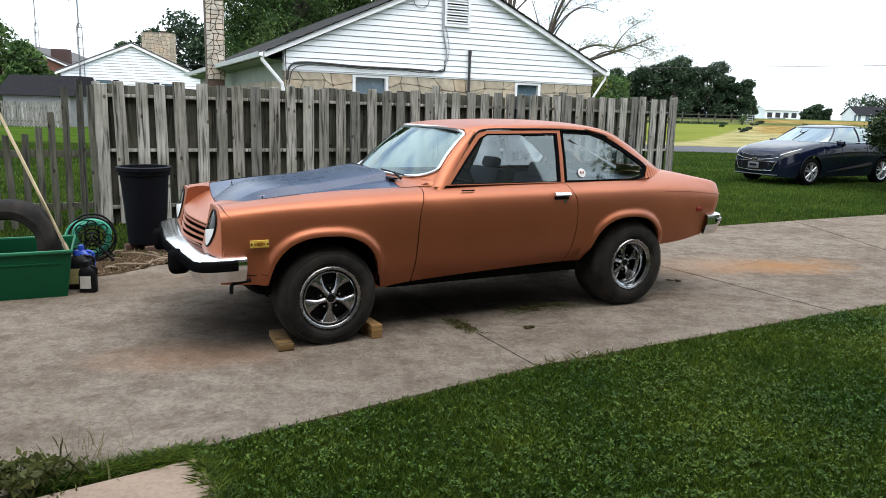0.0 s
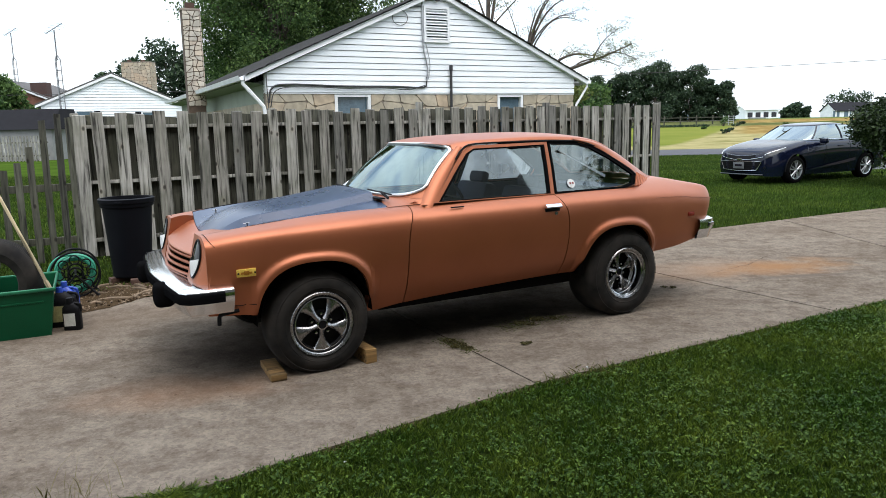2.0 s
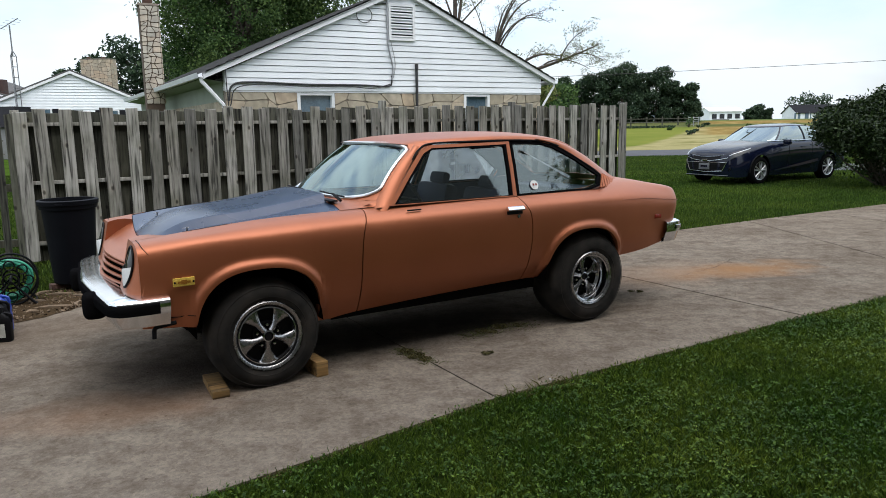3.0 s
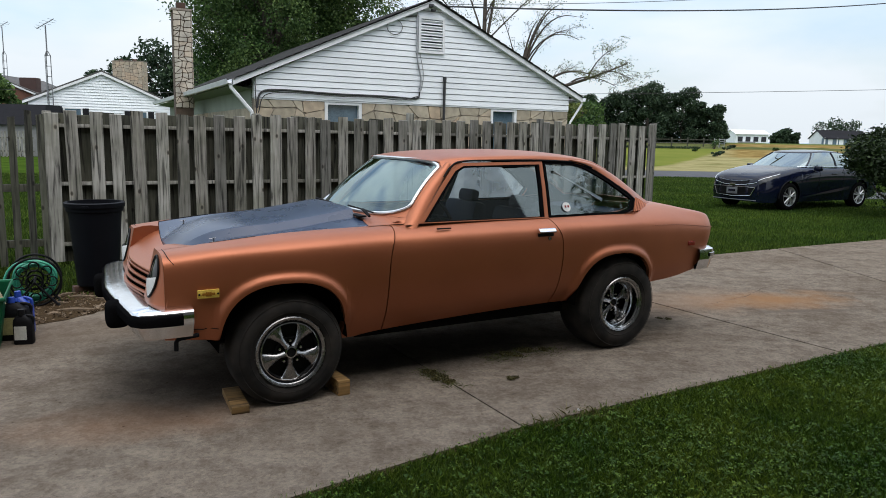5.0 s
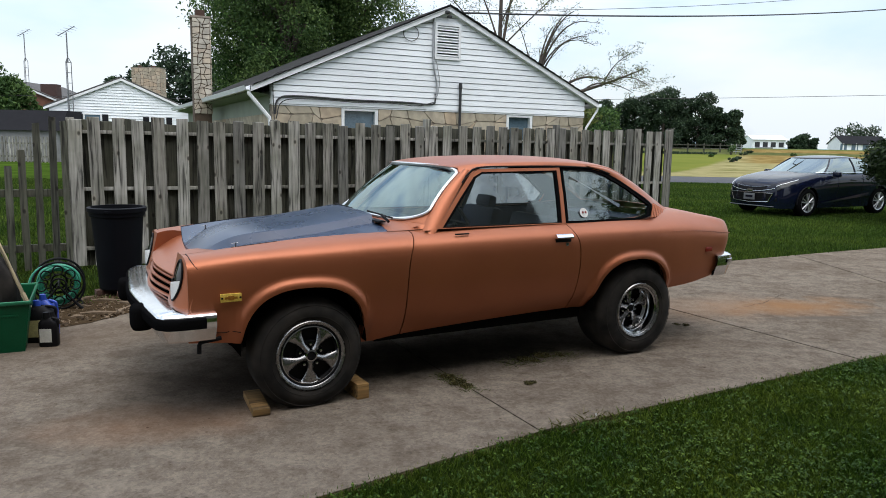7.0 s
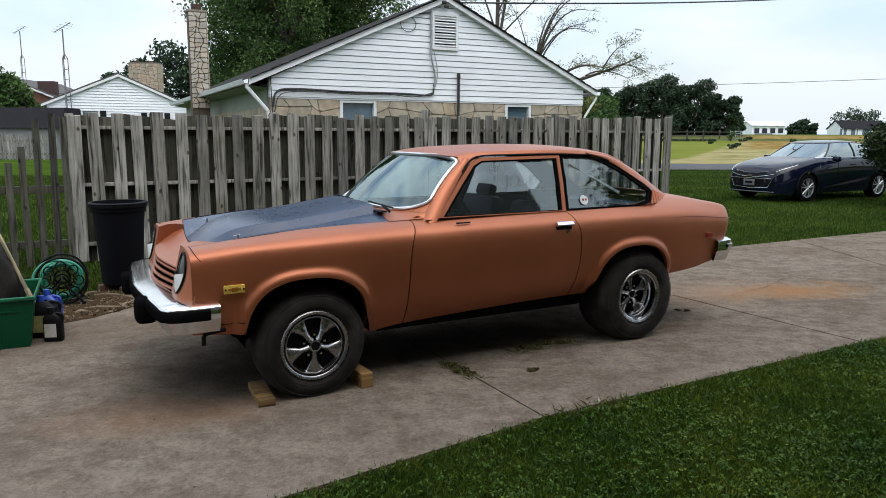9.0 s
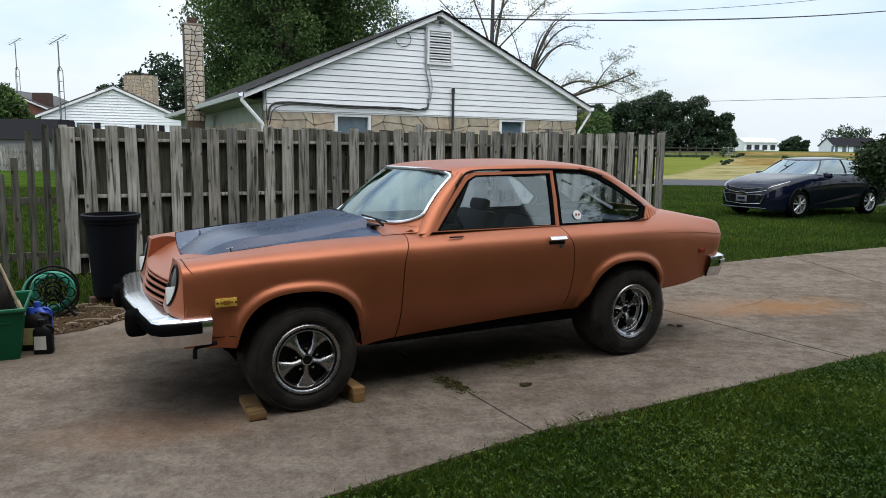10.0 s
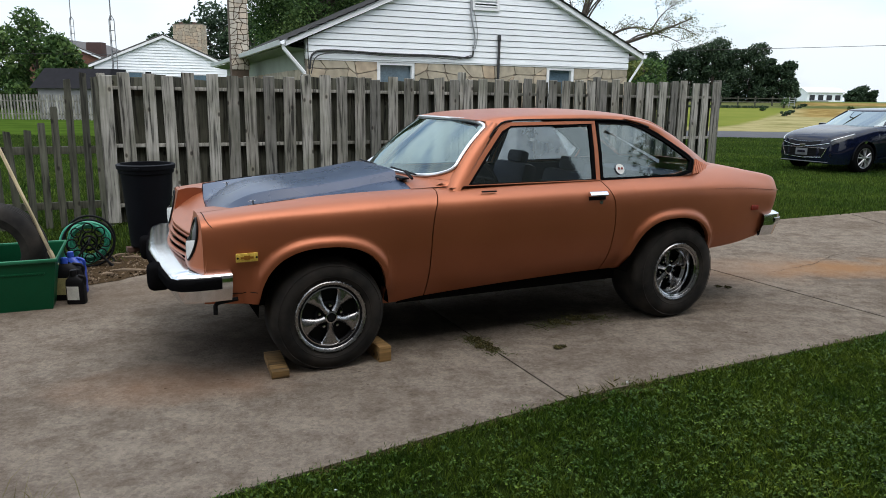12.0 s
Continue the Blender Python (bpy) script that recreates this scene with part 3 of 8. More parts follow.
# ---- ground, road and driveway ----
gx = [-1600, -800, -300, -150, -80, -40, -20, -10, 0, 10, 20, 40, 80, 150, 300, 800, 1600]
gy = [-900, -300, -80, -30, -10, 0, 10, 20, 30, 45, 52, 60, 68, 76, 84, 92, 100, 110, 150, 300, 800, 2200]
solid("ground", sheet([[(x, y, ground_height(y)) for x in gx] for y in gy]), M_GROUND, "mown green lawn running out to straw and yellow-green fields", "ground", kind="structure")
rx = [-3, 0, 30, 60, 200]
solid("road", joined(sheet([[(x, y, z) for x in rx] for y, z in ((33.4, -0.03), (33.6, 0.03), (37, 0.06), (40.4, 0.03), (40.6, -0.03))])), M_ASPHALT, "grey asphalt country road between lawn and field", "road", kind="structure")
solid("side_road", joined(box(21, 22.6, -0.005, 17, 3.2, 0.05)), M_ASPHALT, "grey paved lane behind the parked car", "lane", kind="structure")


def clip(poly, p, d, keep):
    """The part of a flat polygon to one side of a line through p along d."""
    side = lambda q: keep * ((q[0] - p[0]) * d[1] - (q[1] - p[1]) * d[0])
    out = []
    for a, b in zip(poly, poly[1:] + poly[:1]):
        sa, sb = side(a), side(b)
        if sa >= 0:
            out.append(a)
        if sa * sb < 0:
            t = sa / (sa - sb)
            out.append((lerp(a[0], b[0], t), lerp(a[1], b[1], t)))
    return out


driveway = thing("driveway", Matrix(), "worn pale concrete driveway with rust stains and open joints", "driveway", kind="structure")
DRIVE = [(-9, -3.4), (-1.42, 2.2), (-0.75, 2.71), (0.52, 3.65), (2.98, 5.08), (4.69, 6.01), (14, 11.0), (26, 17.6), (26, 22), (9.47, 12.8), (5.79, 10.84), (3.82, 9.72), (-3.1, 5.86), (-9, 2.5)]
JOINTS = [((0.15, 4.23), (0.33, -0.59)), ((2.093, 6.647), (0.918, -1.527)), ((5.1, 8.4), (0.02, -1.0)), ((6.9, 10.4), (0.12, -1.0)), ((10.5, 11.5), (0.3, -1.0))]
rest = DRIVE
slabs = []
for (jx, jy), (dx, dy) in JOINTS:
    k = math.hypot(dx, dy)
    gap = 0.006 if jx < 1 else 0.009
    ox, oy = dy / k * gap, -dx / k * gap
    slabs.append(clip(rest, (jx + ox, jy + oy), (dx, dy), 1))
    rest = clip(rest, (jx - ox, jy - oy), (dx, dy), -1)
slabs.append(rest)
for poly in slabs:
    if len(poly) > 2:
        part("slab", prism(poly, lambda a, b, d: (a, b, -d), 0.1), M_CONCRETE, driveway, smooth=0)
rk = random.Random(21)
for cr in ([(2.62, 6.62), (3.1, 7.0), (3.58, 7.53), (4.1, 7.72), (4.71, 8.12)], [(3.58, 7.53), (3.2, 7.95), (2.95, 8.5)], [(0.62, 4.72), (0.85, 4.98), (1.2, 5.06)]):
    line = [(x + rk.uniform(-0.02, 0.02), y + rk.uniform(-0.02, 0.02)) for x, y in resample([(a, b) for a, b in cr], 26)]
    rows = []
    for i, (x, y) in enumerate(line):
        wd = 0.0026 * (0.35 + rk.random()) * math.sin(math.pi * (i + 0.5) / 26) ** 0.5
        rows.append([(x - wd, y + wd, 0.0042), (x + wd, y - wd, 0.0042)])
    part("crack", sheet(rows), M_CRACK, driveway)
PAD = [(-1.07, 2.34), (-1.40, 2.10), (-2.9, 1.0), (-2.2, 0.0), (-0.35, 1.2), (-0.84, 2.02)]
solid("path_slab", prism(PAD, lambda a, b, d: (a, b, 0.004 - d), 0.1), M_PAD, "tan concrete path slab beside the driveway", "path", kind="structure", smooth=0)

# ---- fence ----
FENCE = Matrix.Translation((-4.4, 8.15, 0)) @ Matrix.Rotation(radians(29.5), 4, "Z")
rng = random.Random(5)


def board_geo(w, h, th, seed, dog=0.0):
    """A fence board, slightly bowed and worn, with a ragged top."""
    r = random.Random(seed)
    rows = []
    b1, b2 = r.uniform(-0.006, 0.006), r.uniform(-0.006, 0.006)
    for i in range(5):
        t = i / 4
        z = h * t
        ox, oy = b1 * math.sin(math.pi * t), b2 * math.sin(math.pi * t)
        e = 0.002 * (1 if i in (0, 4) else 0)
        rows.append([(ox - w / 2 + e, oy - th / 2, z), (ox - w / 2 + 0.004, oy - th / 2 - 0.003, z), (ox + w / 2 - 0.004, oy - th / 2 - 0.003, z), (ox + w / 2 - e, oy - th / 2, z), (ox + w / 2 - e, oy + th / 2, z), (ox - w / 2 + e, oy + th / 2, z), (ox - w / 2 + e, oy - th / 2, z)])
    for k, dz in enumerate((r.uniform(-0.01, 0.01), r.uniform(-0.008, 0.012), r.uniform(-0.008, 0.012), r.uniform(-0.01, 0.01), 0, 0)):
        p = rows[4][k]
        rows[4][k] = (p[0], p[1], p[2] + dz - (dog if k in (0, 3, 4, 5) else 0))
    rows[4][6] = rows[4][0]
    g = sheet(rows)
    return g[0], g[1] + [(0, 1, 2, 3, 4, 5), (33, 32, 31, 30, 29, 28)]


fence = thing("fence", FENCE, "weathered grey wooden board fence with boards on both faces", "fence")
shapes = [mesh_of("board", board_geo(0.142, 1.74, 0.02, k), M_WOOD) for k in range(8)]
# shade behind the front boards is put into this darker wood
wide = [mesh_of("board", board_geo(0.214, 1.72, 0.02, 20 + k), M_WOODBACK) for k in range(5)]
x = 0.02
while x < 9.4:
    for y, off in ((-0.033, 0.0), (0.078, 0.117)):
        if y > 0 and x + off > 9.35:
            continue
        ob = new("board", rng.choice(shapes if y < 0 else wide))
        ob.parent = fence
        ob.matrix_local = pose(x + off + rng.uniform(-0.012, 0.012), y, rng.uniform(0.0, 0.03), 0, rng.uniform(-0.7, 0.7), rng.uniform(-3, 3)) @ Matrix.Diagonal((rng.uniform(0.93, 1.04), 1, (0.985 + 0.06 * x / 9.4) * rng.uniform(0.988, 1.012), 1))
    x += 0.2335
for z in (0.22, 0.92, 1.58):
    for k in range(4):
        part("rail", box(1.18 + 2.36 * k, 0.0225, z, 2.35, 0.086, 0.04, 0.006), M_WOOD, fence)
for px, ph in ((0.0, 1.74), (2.36, 1.79), (4.59, 1.87), (6.93, 1.86), (9.44, 1.87)):
    part("post", box(px, 0.02, ph / 2 - 0.1, 0.09, 0.09, ph + 0.2, 0.008), M_WOOD, fence)

picket_fence = thing("picket_fence", FENCE, "low weathered wooden picket fence stepping up to the board fence", "fence")
for k, (px, ph) in enumerate(((-0.07, 1.69), (-0.21, 1.73), (-0.36, 1.66), (-0.50, 1.36), (-0.65, 1.19), (-0.80, 1.11), (-0.95, 1.09), (-1.10, 1.08), (-1.25, 1.09), (-1.41, 1.07), (-1.56, 1.08), (-1.72, 1.08), (-1.88, 1.07))):
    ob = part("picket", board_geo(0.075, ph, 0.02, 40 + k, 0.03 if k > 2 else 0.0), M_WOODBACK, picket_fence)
    ob.matrix_local = pose(px, -0.03, 0.0, 0, rng.uniform(-1.6, 1.6), rng.uniform(-3, 3))
for z in (0.25, 0.88):
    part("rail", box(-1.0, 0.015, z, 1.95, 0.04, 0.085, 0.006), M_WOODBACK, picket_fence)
part("post", box(-2.0, 0.06, 0.55, 0.09, 0.09, 1.1, 0.008), M_WOOD, picket_fence)

# ---- the stone and siding house ----
HOUSE = Matrix.Translation((-4.28, 15.26, 0)) @ Matrix.Rotation(radians(26.4), 4, "Z")
house = thing("house", HOUSE, "small house with white siding gable over tan stone walls", "house")
LW, RW, PEAK, DEEP = 0.37, 8.53, 4.51, 12.6
SHEAR = -0.03


def hp(a, y, z):
    return (a + SHEAR * y, y, z)


def rake(a):
    """The height of the roof's upper edge above the gable."""
    return 4.76 - abs(a - PEAK) * (4.76 - 2.70) / 4.53


WINS = ((1.92, 2.79), (6.19, 6.95))
wall_spans = [(LW, WINS[0][0]), (WINS[0][1], WINS[1][0]), (WINS[1][1], RW)]
for a, b in wall_spans:
    part("wall", box((a + b) / 2, 0.1, 1.16, b - a, 0.2, 2.32), M_MORTAR, house, "tan field stone wall")
for a, b in WINS:
    part("wall", box((a + b) / 2, 0.1, 0.55, b - a, 0.2, 1.1), M_MORTAR, house)
part("gable_wall", prism([(LW, 2.32), (RW, 2.32), (RW, rake(RW) - 0.16), (PEAK, 4.60), (LW, rake(LW) - 0.16)], lambda a, z, d: (a, 0.03 + d, z), 0.15), M_TRIM, house)
side_l = [[hp(LW, 0.2, z), hp(LW, DEEP, z)] for z in (0, 2.6)]
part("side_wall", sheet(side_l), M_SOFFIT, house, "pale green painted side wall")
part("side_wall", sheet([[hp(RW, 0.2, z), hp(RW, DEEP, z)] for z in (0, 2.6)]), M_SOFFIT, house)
part("back_wall", prism([(LW, 0), (RW, 0), (RW, 2.6), (PEAK, 4.5), (LW, 2.6)], lambda a, z, d: hp(a, DEEP + d, z), 0.1), M_TRIM, house)
# siding boards, each lapped over the one below
z = 2.325
while z < 4.5:
    z1 = min(z + 0.1335, 4.585)
    span = lambda h: (max(LW, PEAK - (4.60 - h) * 4.53 / 2.06), min(RW, PEAK + (4.60 - h) * 4.53 / 2.06))
    (l0, r0), (l1, r1) = span(z), span(z1)
    part("siding_board", prism([(l0, z + 0.006), (r0, z + 0.006), (r1, z1 - 0.010), (l1, z1 - 0.010)], lambda p, q, d: (p, -0.052 + 0.10 * (q - z) * (1 - d) + 0.040 * d, q), 1), M_SIDING, house, smooth=0)
    z += 0.1335
for sgn in (-1, 1):
    end = -0.08 if sgn < 0 else 8.90
    part("rake_board", prism([(end, 2.55), (PEAK, 4.585), (PEAK, 4.70), (end, 2.665)], lambda a, zz, d: (a, -0.16 + d, zz), 0.03), M_TRIM, house, smooth=0)
    part("soffit", prism([(end, 2.55), (PEAK, 4.585), (PEAK, 4.60), (end, 2.565)], lambda a, zz, d: (a, -0.13 + d, zz), 0.14), M_TRIM, house, smooth=0)
    rows = []
    for k in range(23):
        t = k / 22
        for lift in (0.0, 0.018):
            a, zz = lerp(end - 0.04 * -sgn * -1, PEAK, t), lerp(2.66, 4.70, t) + lift + 0.035
            rows.append([hp(a, -0.19, zz), hp(a, DEEP * 0.5, zz), hp(a, DEEP + 0.2, zz)])
    under = [hp(end, -0.19, 2.665), hp(end, DEEP * 0.5, 2.665), hp(end, DEEP + 0.2, 2.665)]
    under2 = [hp(PEAK, -0.19, 4.69), hp(PEAK, DEEP * 0.5, 4.69), hp(PEAK, DEEP + 0.2, 4.69)]
    part("roof", sheet([under2, under] + rows), M_SHINGLE, house, "grey-brown asphalt shingle roof", smooth=20)
    gut = [hp(end + 0.02 * sgn, -0.12, 2.62), hp(end + 0.02 * sgn, DEEP, 2.62)]
    prof = [(0.0, 0.05), (0.0, -0.05), (0.09 * sgn, -0.05), (0.12 * sgn, 0.05), (0.105 * sgn, 0.05), (0.08 * sgn, -0.035), (0.012 * sgn, -0.035)]
    part("gutter", sheet([[(q[0] + dx, q[1], q[2] + dz) for dx, dz in prof] for q in gut]), M_TRIM, house, "white aluminium gutter", smooth=0)
    wx = LW if sgn < 0 else RW
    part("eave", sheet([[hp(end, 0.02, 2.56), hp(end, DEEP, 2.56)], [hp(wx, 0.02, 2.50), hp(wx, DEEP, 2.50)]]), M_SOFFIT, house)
    path = [(end + 0.04 * sgn, -0.06, 2.60), (end + 0.03 * sgn, -0.07, 2.5), (lerp(end, wx, 0.85), -0.07, 2.02), (lerp(end, wx, 0.9), -0.06, 1.9), (lerp(end, wx, 0.9), -0.06, 0.1)]
    part("downspout", tube(path, 0.042 if sgn < 0 else 0.03, 6), M_TRIM, house, "white downspout", smooth=20)
part("frieze_board", box((LW + RW) / 2, -0.012, 2.31, RW - LW, 0.05, 0.03), M_TRIM, house)
for a, b in WINS:
    win = part("window", box((a + b) / 2, 0.10, 1.67, b - a, 0.02, 1.14), M_PANE, house, "dark window with white frame")
    put = lambda p, q, d: (p, -0.02 + d, q)
    part("window_frame", ring([(a, 1.1), (b, 1.1), (b, 2.29), (a, 2.29)], [(a + 0.07, 1.17), (b - 0.07, 1.17), (b - 0.07, 2.235), (a + 0.07, 2.235)], put, 0.11), M_TRIM, win, smooth=0)
    part("sash", box((a + b) / 2, 0.07, 1.66, b - a - 0.14, 0.03, 0.04), M_TRIM, win)
# stones of the wall: an uneven net of corners, each cell one stone


def stone_net(x0, x1, z0, z1, size, r, joint=0.010, flat=0.55):
    """Cells of an uneven net that fills a rectangle, each drawn in a little for its joint."""
    nx, nz = max(1, round((x1 - x0) / size)), max(1, round((z1 - z0) / (size * flat)))
    pts = {}
    for i in range(nx + 1):
        for k in range(nz + 1):
            jx = 0 if i in (0, nx) else r.uniform(-0.36, 0.36) * (x1 - x0) / nx
            jz = 0 if k in (0, nz) else r.uniform(-0.36, 0.36) * (z1 - z0) / nz
            pts[i, k] = (lerp(x0, x1, i / nx) + jx, lerp(z0, z1, k / nz) + jz)
    cells = []
    for i in range(nx):
        for k in range(nz):
            q = [pts[i, k], pts[i + 1, k], pts[i + 1, k + 1], pts[i, k + 1]]
            if r.random() < 0.12:
                cells += [[q[0], q[1], q[2]], [q[0], q[2], q[3]]]
            else:
                cells.append(q)
    out = []
    for q in cells:
        cx, cz = sum(c[0] for c in q) / len(q), sum(c[1] for c in q) / len(q)
        ring_ = []
        for a, b in zip(q, q[1:] + q[:1]):
            for t in (0.12, 0.5, 0.88):
                m = (lerp(a[0], b[0], t), lerp(a[1], b[1], t))
                d = math.hypot(m[0] - cx, m[1] - cz)
                f = max(0.3, 1 - joint / max(d, 0.02)) + (r.uniform(-0.03, 0.02) if t == 0.5 else 0.0)
                ring_.append((cx + (m[0] - cx) * f, cz + (m[1] - cz) * f))
        out.append(ring_)
    return out


rs = random.Random(11)
for a, b in wall_spans:
    for c in stone_net(a, b, 1.35, 2.30, 0.44, rs):
        part("stone", prism(c, lambda p, zz, d: (p, -0.026 + d, zz), 0.036), M_STONE, house, smooth=0)
for c in stone_net(0.25, 11.0, 1.2, 2.12, 0.5, rs):
    part("stone", prism(c, lambda p, zz, d: hp(LW - 0.026 + d, p, zz), 0.036), M_STONE, house, smooth=0)
# gable vent


def on_gable(*given, **named):
    """A part of the house that stands in front of the siding."""
    ob = part(*given, **named)
    ob.location.y = -0.045
    return ob


vent = on_gable("vent", ring([(4.16, 3.5), (4.84, 3.5), (4.84, 4.33), (4.16, 4.33)], [(4.22, 3.56), (4.78, 3.56), (4.78, 4.27), (4.22, 4.27)], lambda p, q, d: (p, -0.05 + d, q), 0.06), M_TRIM, house, "white louvred gable vent", smooth=0)
part("backing", box(4.5, 0.005, 3.915, 0.56, 0.01, 0.71), M_BLACK, vent)
for k in range(11):
    part("slat", moved(box(0, 0, 0, 0.56, 0.056, 0.010), pose(4.5, -0.026, 3.60 + k * 0.064, 38)), M_TRIM, vent, smooth=0)
# cables, conduit and pipe on the gable
on_gable("pipe", joined(tube([(4.84, -0.05, 1.2), (4.85, -0.05, 2.95)], 0.032, 10), tube([(4.85, -0.05, 2.86), (4.85, -0.05, 2.98)], 0.042, 10)), M_DARKWIRE, house, "black vent pipe")
on_gable("cable", tube(spline([(0.41, -0.03, 1.9), (0.39, -0.03, 2.7), (0.46, -0.03, 2.95), (1.1, -0.03, 3.17), (2.4, -0.03, 3.80), (3.3, -0.03, 4.16), (3.8, -0.03, 4.27), (4.16, -0.03, 4.32)], 60), 0.010, 6), M_DARKWIRE, house, "black cable")
on_gable("cable", tube(spline([(0.42, -0.03, 2.1), (0.5, -0.03, 2.42), (0.9, -0.03, 2.50), (2.1, -0.03, 2.47), (3.4, -0.03, 2.47), (4.1, -0.03, 2.45), (4.2, -0.03, 2.56), (4.2, -0.03, 2.7)], 60), 0.02, 6), M_DARKWIRE, house, "thick black cable")
on_gable("cable", tube(spline([(0.44, -0.055, 2.0), (0.6, -0.055, 2.38), (1.3, -0.055, 2.45), (2.2, -0.055, 2.42), (3.0, -0.055, 2.44), (3.7, -0.055, 2.40), (4.15, -0.055, 2.5)], 50), 0.011, 6), M_DARKWIRE, house)
on_gable("conduit", tube(spline([(4.2, -0.04, 2.6), (4.23, -0.04, 2.9), (4.13, -0.04, 3.4), (4.12, -0.04, 4.0), (4.13, -0.04, 4.45)], 30), 0.02, 8), M_STEEL, house, "grey service conduit")
on_gable("conduit", tube(spline([(4.25, -0.03, 2.65), (4.3, -0.03, 3.0), (4.2, -0.03, 3.5)], 14), 0.008, 6), M_STEEL, house)
on_gable("cable_loop", tube([(3.56 + 0.19 * math.cos(k / 24 * 2 * math.pi), -0.03, 4.03 + 0.17 * math.sin(k / 24 * 2 * math.pi)) for k in range(24)], 0.008, 6, True), M_DARKWIRE, house)
on_gable("service_head", joined(box(4.42, -0.12, 4.56, 0.1, 0.12, 0.07, 0.02), tube([(4.18, -0.05, 4.43), (4.42, -0.1, 4.56)], 0.01, 6)), M_DARKWIRE, house)
on_gable("floodlight", joined(box(4.5, -0.1, 4.47, 0.1, 0.1, 0.06, 0.02)), M_DARKWIRE, house)


# ---- the orange coupe ----
CAR = Matrix.Translation((-1.1585, 4.626, 0)) @ Matrix.Rotation(radians(29.4), 4, "Z")
car = thing("coupe", CAR, "copper-orange two-door coupe with blue-grey scooped hood, wheels chocked", "car")
# side section, from the upper inner edge down to the sill: rows of place along the car, half width, height
SECTION = [
    [(-0.69, 0.57, 0.885), (-0.40, 0.622, 0.922), (0.0, 0.638, 0.957), (0.6, 0.650, 0.977), (0.8, 0.69, 0.988), (1.85, 0.695, 0.996), (2.45, 0.68, 1.004), (2.95, 0.50, 1.046), (3.35, 0.57, 0.982), (3.46, 0.58, 0.962), (3.52, 0.56, 0.948)],
    [(-0.69, 0.66, 0.884), (-0.40, 0.702, 0.912), (0.0, 0.712, 0.943), (0.6, 0.722, 0.965), (1.2, 0.73, 0.978), (1.85, 0.73, 0.983), (2.45, 0.73, 0.985), (2.95, 0.62, 1.024), (3.35, 0.655, 0.968), (3.46, 0.65, 0.948), (3.52, 0.62, 0.934)],
    [(-0.69, 0.735, 0.860), (-0.40, 0.765, 0.895), (0.0, 0.78, 0.913), (0.6, 0.79, 0.928), (1.2, 0.795, 0.936), (1.85, 0.795, 0.942), (2.45, 0.79, 0.945), (2.95, 0.735, 0.960), (3.35, 0.712, 0.918), (3.46, 0.695, 0.900), (3.52, 0.655, 0.885)],
    [(-0.69, 0.765, 0.815), (-0.40, 0.80, 0.848), (0.0, 0.817, 0.860), (0.6, 0.825, 0.870), (1.2, 0.828, 0.880), (1.85, 0.828, 0.889), (2.45, 0.822, 0.897), (2.95, 0.79, 0.895), (3.35, 0.75, 0.862), (3.46, 0.725, 0.850), (3.52, 0.68, 0.845)],
    [(-0.69, 0.772, 0.72), (-0.40, 0.808, 0.74), (0.0, 0.822, 0.75), (0.6, 0.826, 0.76), (1.2, 0.828, 0.77), (1.85, 0.828, 0.78), (2.45, 0.824, 0.79), (2.95, 0.798, 0.80), (3.35, 0.758, 0.79), (3.46, 0.735, 0.785), (3.52, 0.69, 0.785)],
    [(-0.69, 0.768, 0.60), (-0.40, 0.80, 0.62), (0.0, 0.812, 0.62), (0.6, 0.808, 0.62), (1.2, 0.808, 0.63), (1.85, 0.808, 0.63), (2.45, 0.81, 0.65), (2.95, 0.79, 0.68), (3.35, 0.750, 0.70), (3.46, 0.732, 0.70), (3.52, 0.685, 0.70)],
    [(-0.69, 0.755, 0.51), (-0.40, 0.785, 0.52), (0.0, 0.784, 0.49), (0.6, 0.756, 0.46), (1.2, 0.752, 0.46), (1.85, 0.758, 0.48), (2.45, 0.79, 0.54), (2.95, 0.775, 0.57), (3.35, 0.740, 0.60), (3.46, 0.720, 0.605), (3.52, 0.675, 0.61)],
    [(-0.69, 0.73, 0.43), (-0.40, 0.75, 0.405), (0.0, 0.715, 0.33), (0.6, 0.665, 0.305), (1.2, 0.655, 0.325), (1.85, 0.665, 0.355), (2.45, 0.745, 0.44), (2.95, 0.74, 0.47), (3.35, 0.72, 0.515), (3.46, 0.702, 0.535), (3.52, 0.66, 0.55)],
]
ARCHES = ((-0.062, 0.358, 0.36, 0.345), (2.385, 0.350, 0.38, 0.340))


def arch_radius(s, z, c):
    s0, a, z0, b = c
    return ((abs(s - s0) / a) ** 2.5 + (max(0.0, z - z0) / b) ** 2.5) ** 0.4


def low_edge(s, sill):
    for s0, a, z0, b in ARCHES:
        u = abs(s - s0) / a
        if u < 1:
            return max(sill, z0 + b * (1 - u**2.5) ** 0.4)
    return sill


def side_line(s, n):
    """n points (s, w, z) down the car's flank at s, ended by the sill or the wheel arch."""
    p = spline([curve_at(row, s) for row in SECTION], 80)
    lo = low_edge(s, p[-1][1])
    keep = [q for q in p if q[1] > lo]
    k = len(keep)
    if k < len(p):
        a, b = p[k - 1], p[k]
        t = (a[1] - lo) / (a[1] - b[1]) if a[1] != b[1] else 0
        keep.append(a + (b - a) * t)
    out = []
    for w, z in resample(keep, n):
        bulge = 0.0
        for c in ARCHES:
            if abs(s - c[0]) < 0.6 and z > c[2] - 0.1:
                bulge = max(bulge, (1 - ease(1.05, 1.18, arch_radius(s, z, c))) * ease(c[2] - 0.08, c[2] + 0.12, z))
        out.append((s - 0.25 * max(0.0, 0.90 - z) * ease(3.0, 3.45, s), w + 0.030 * bulge, z))
    return out


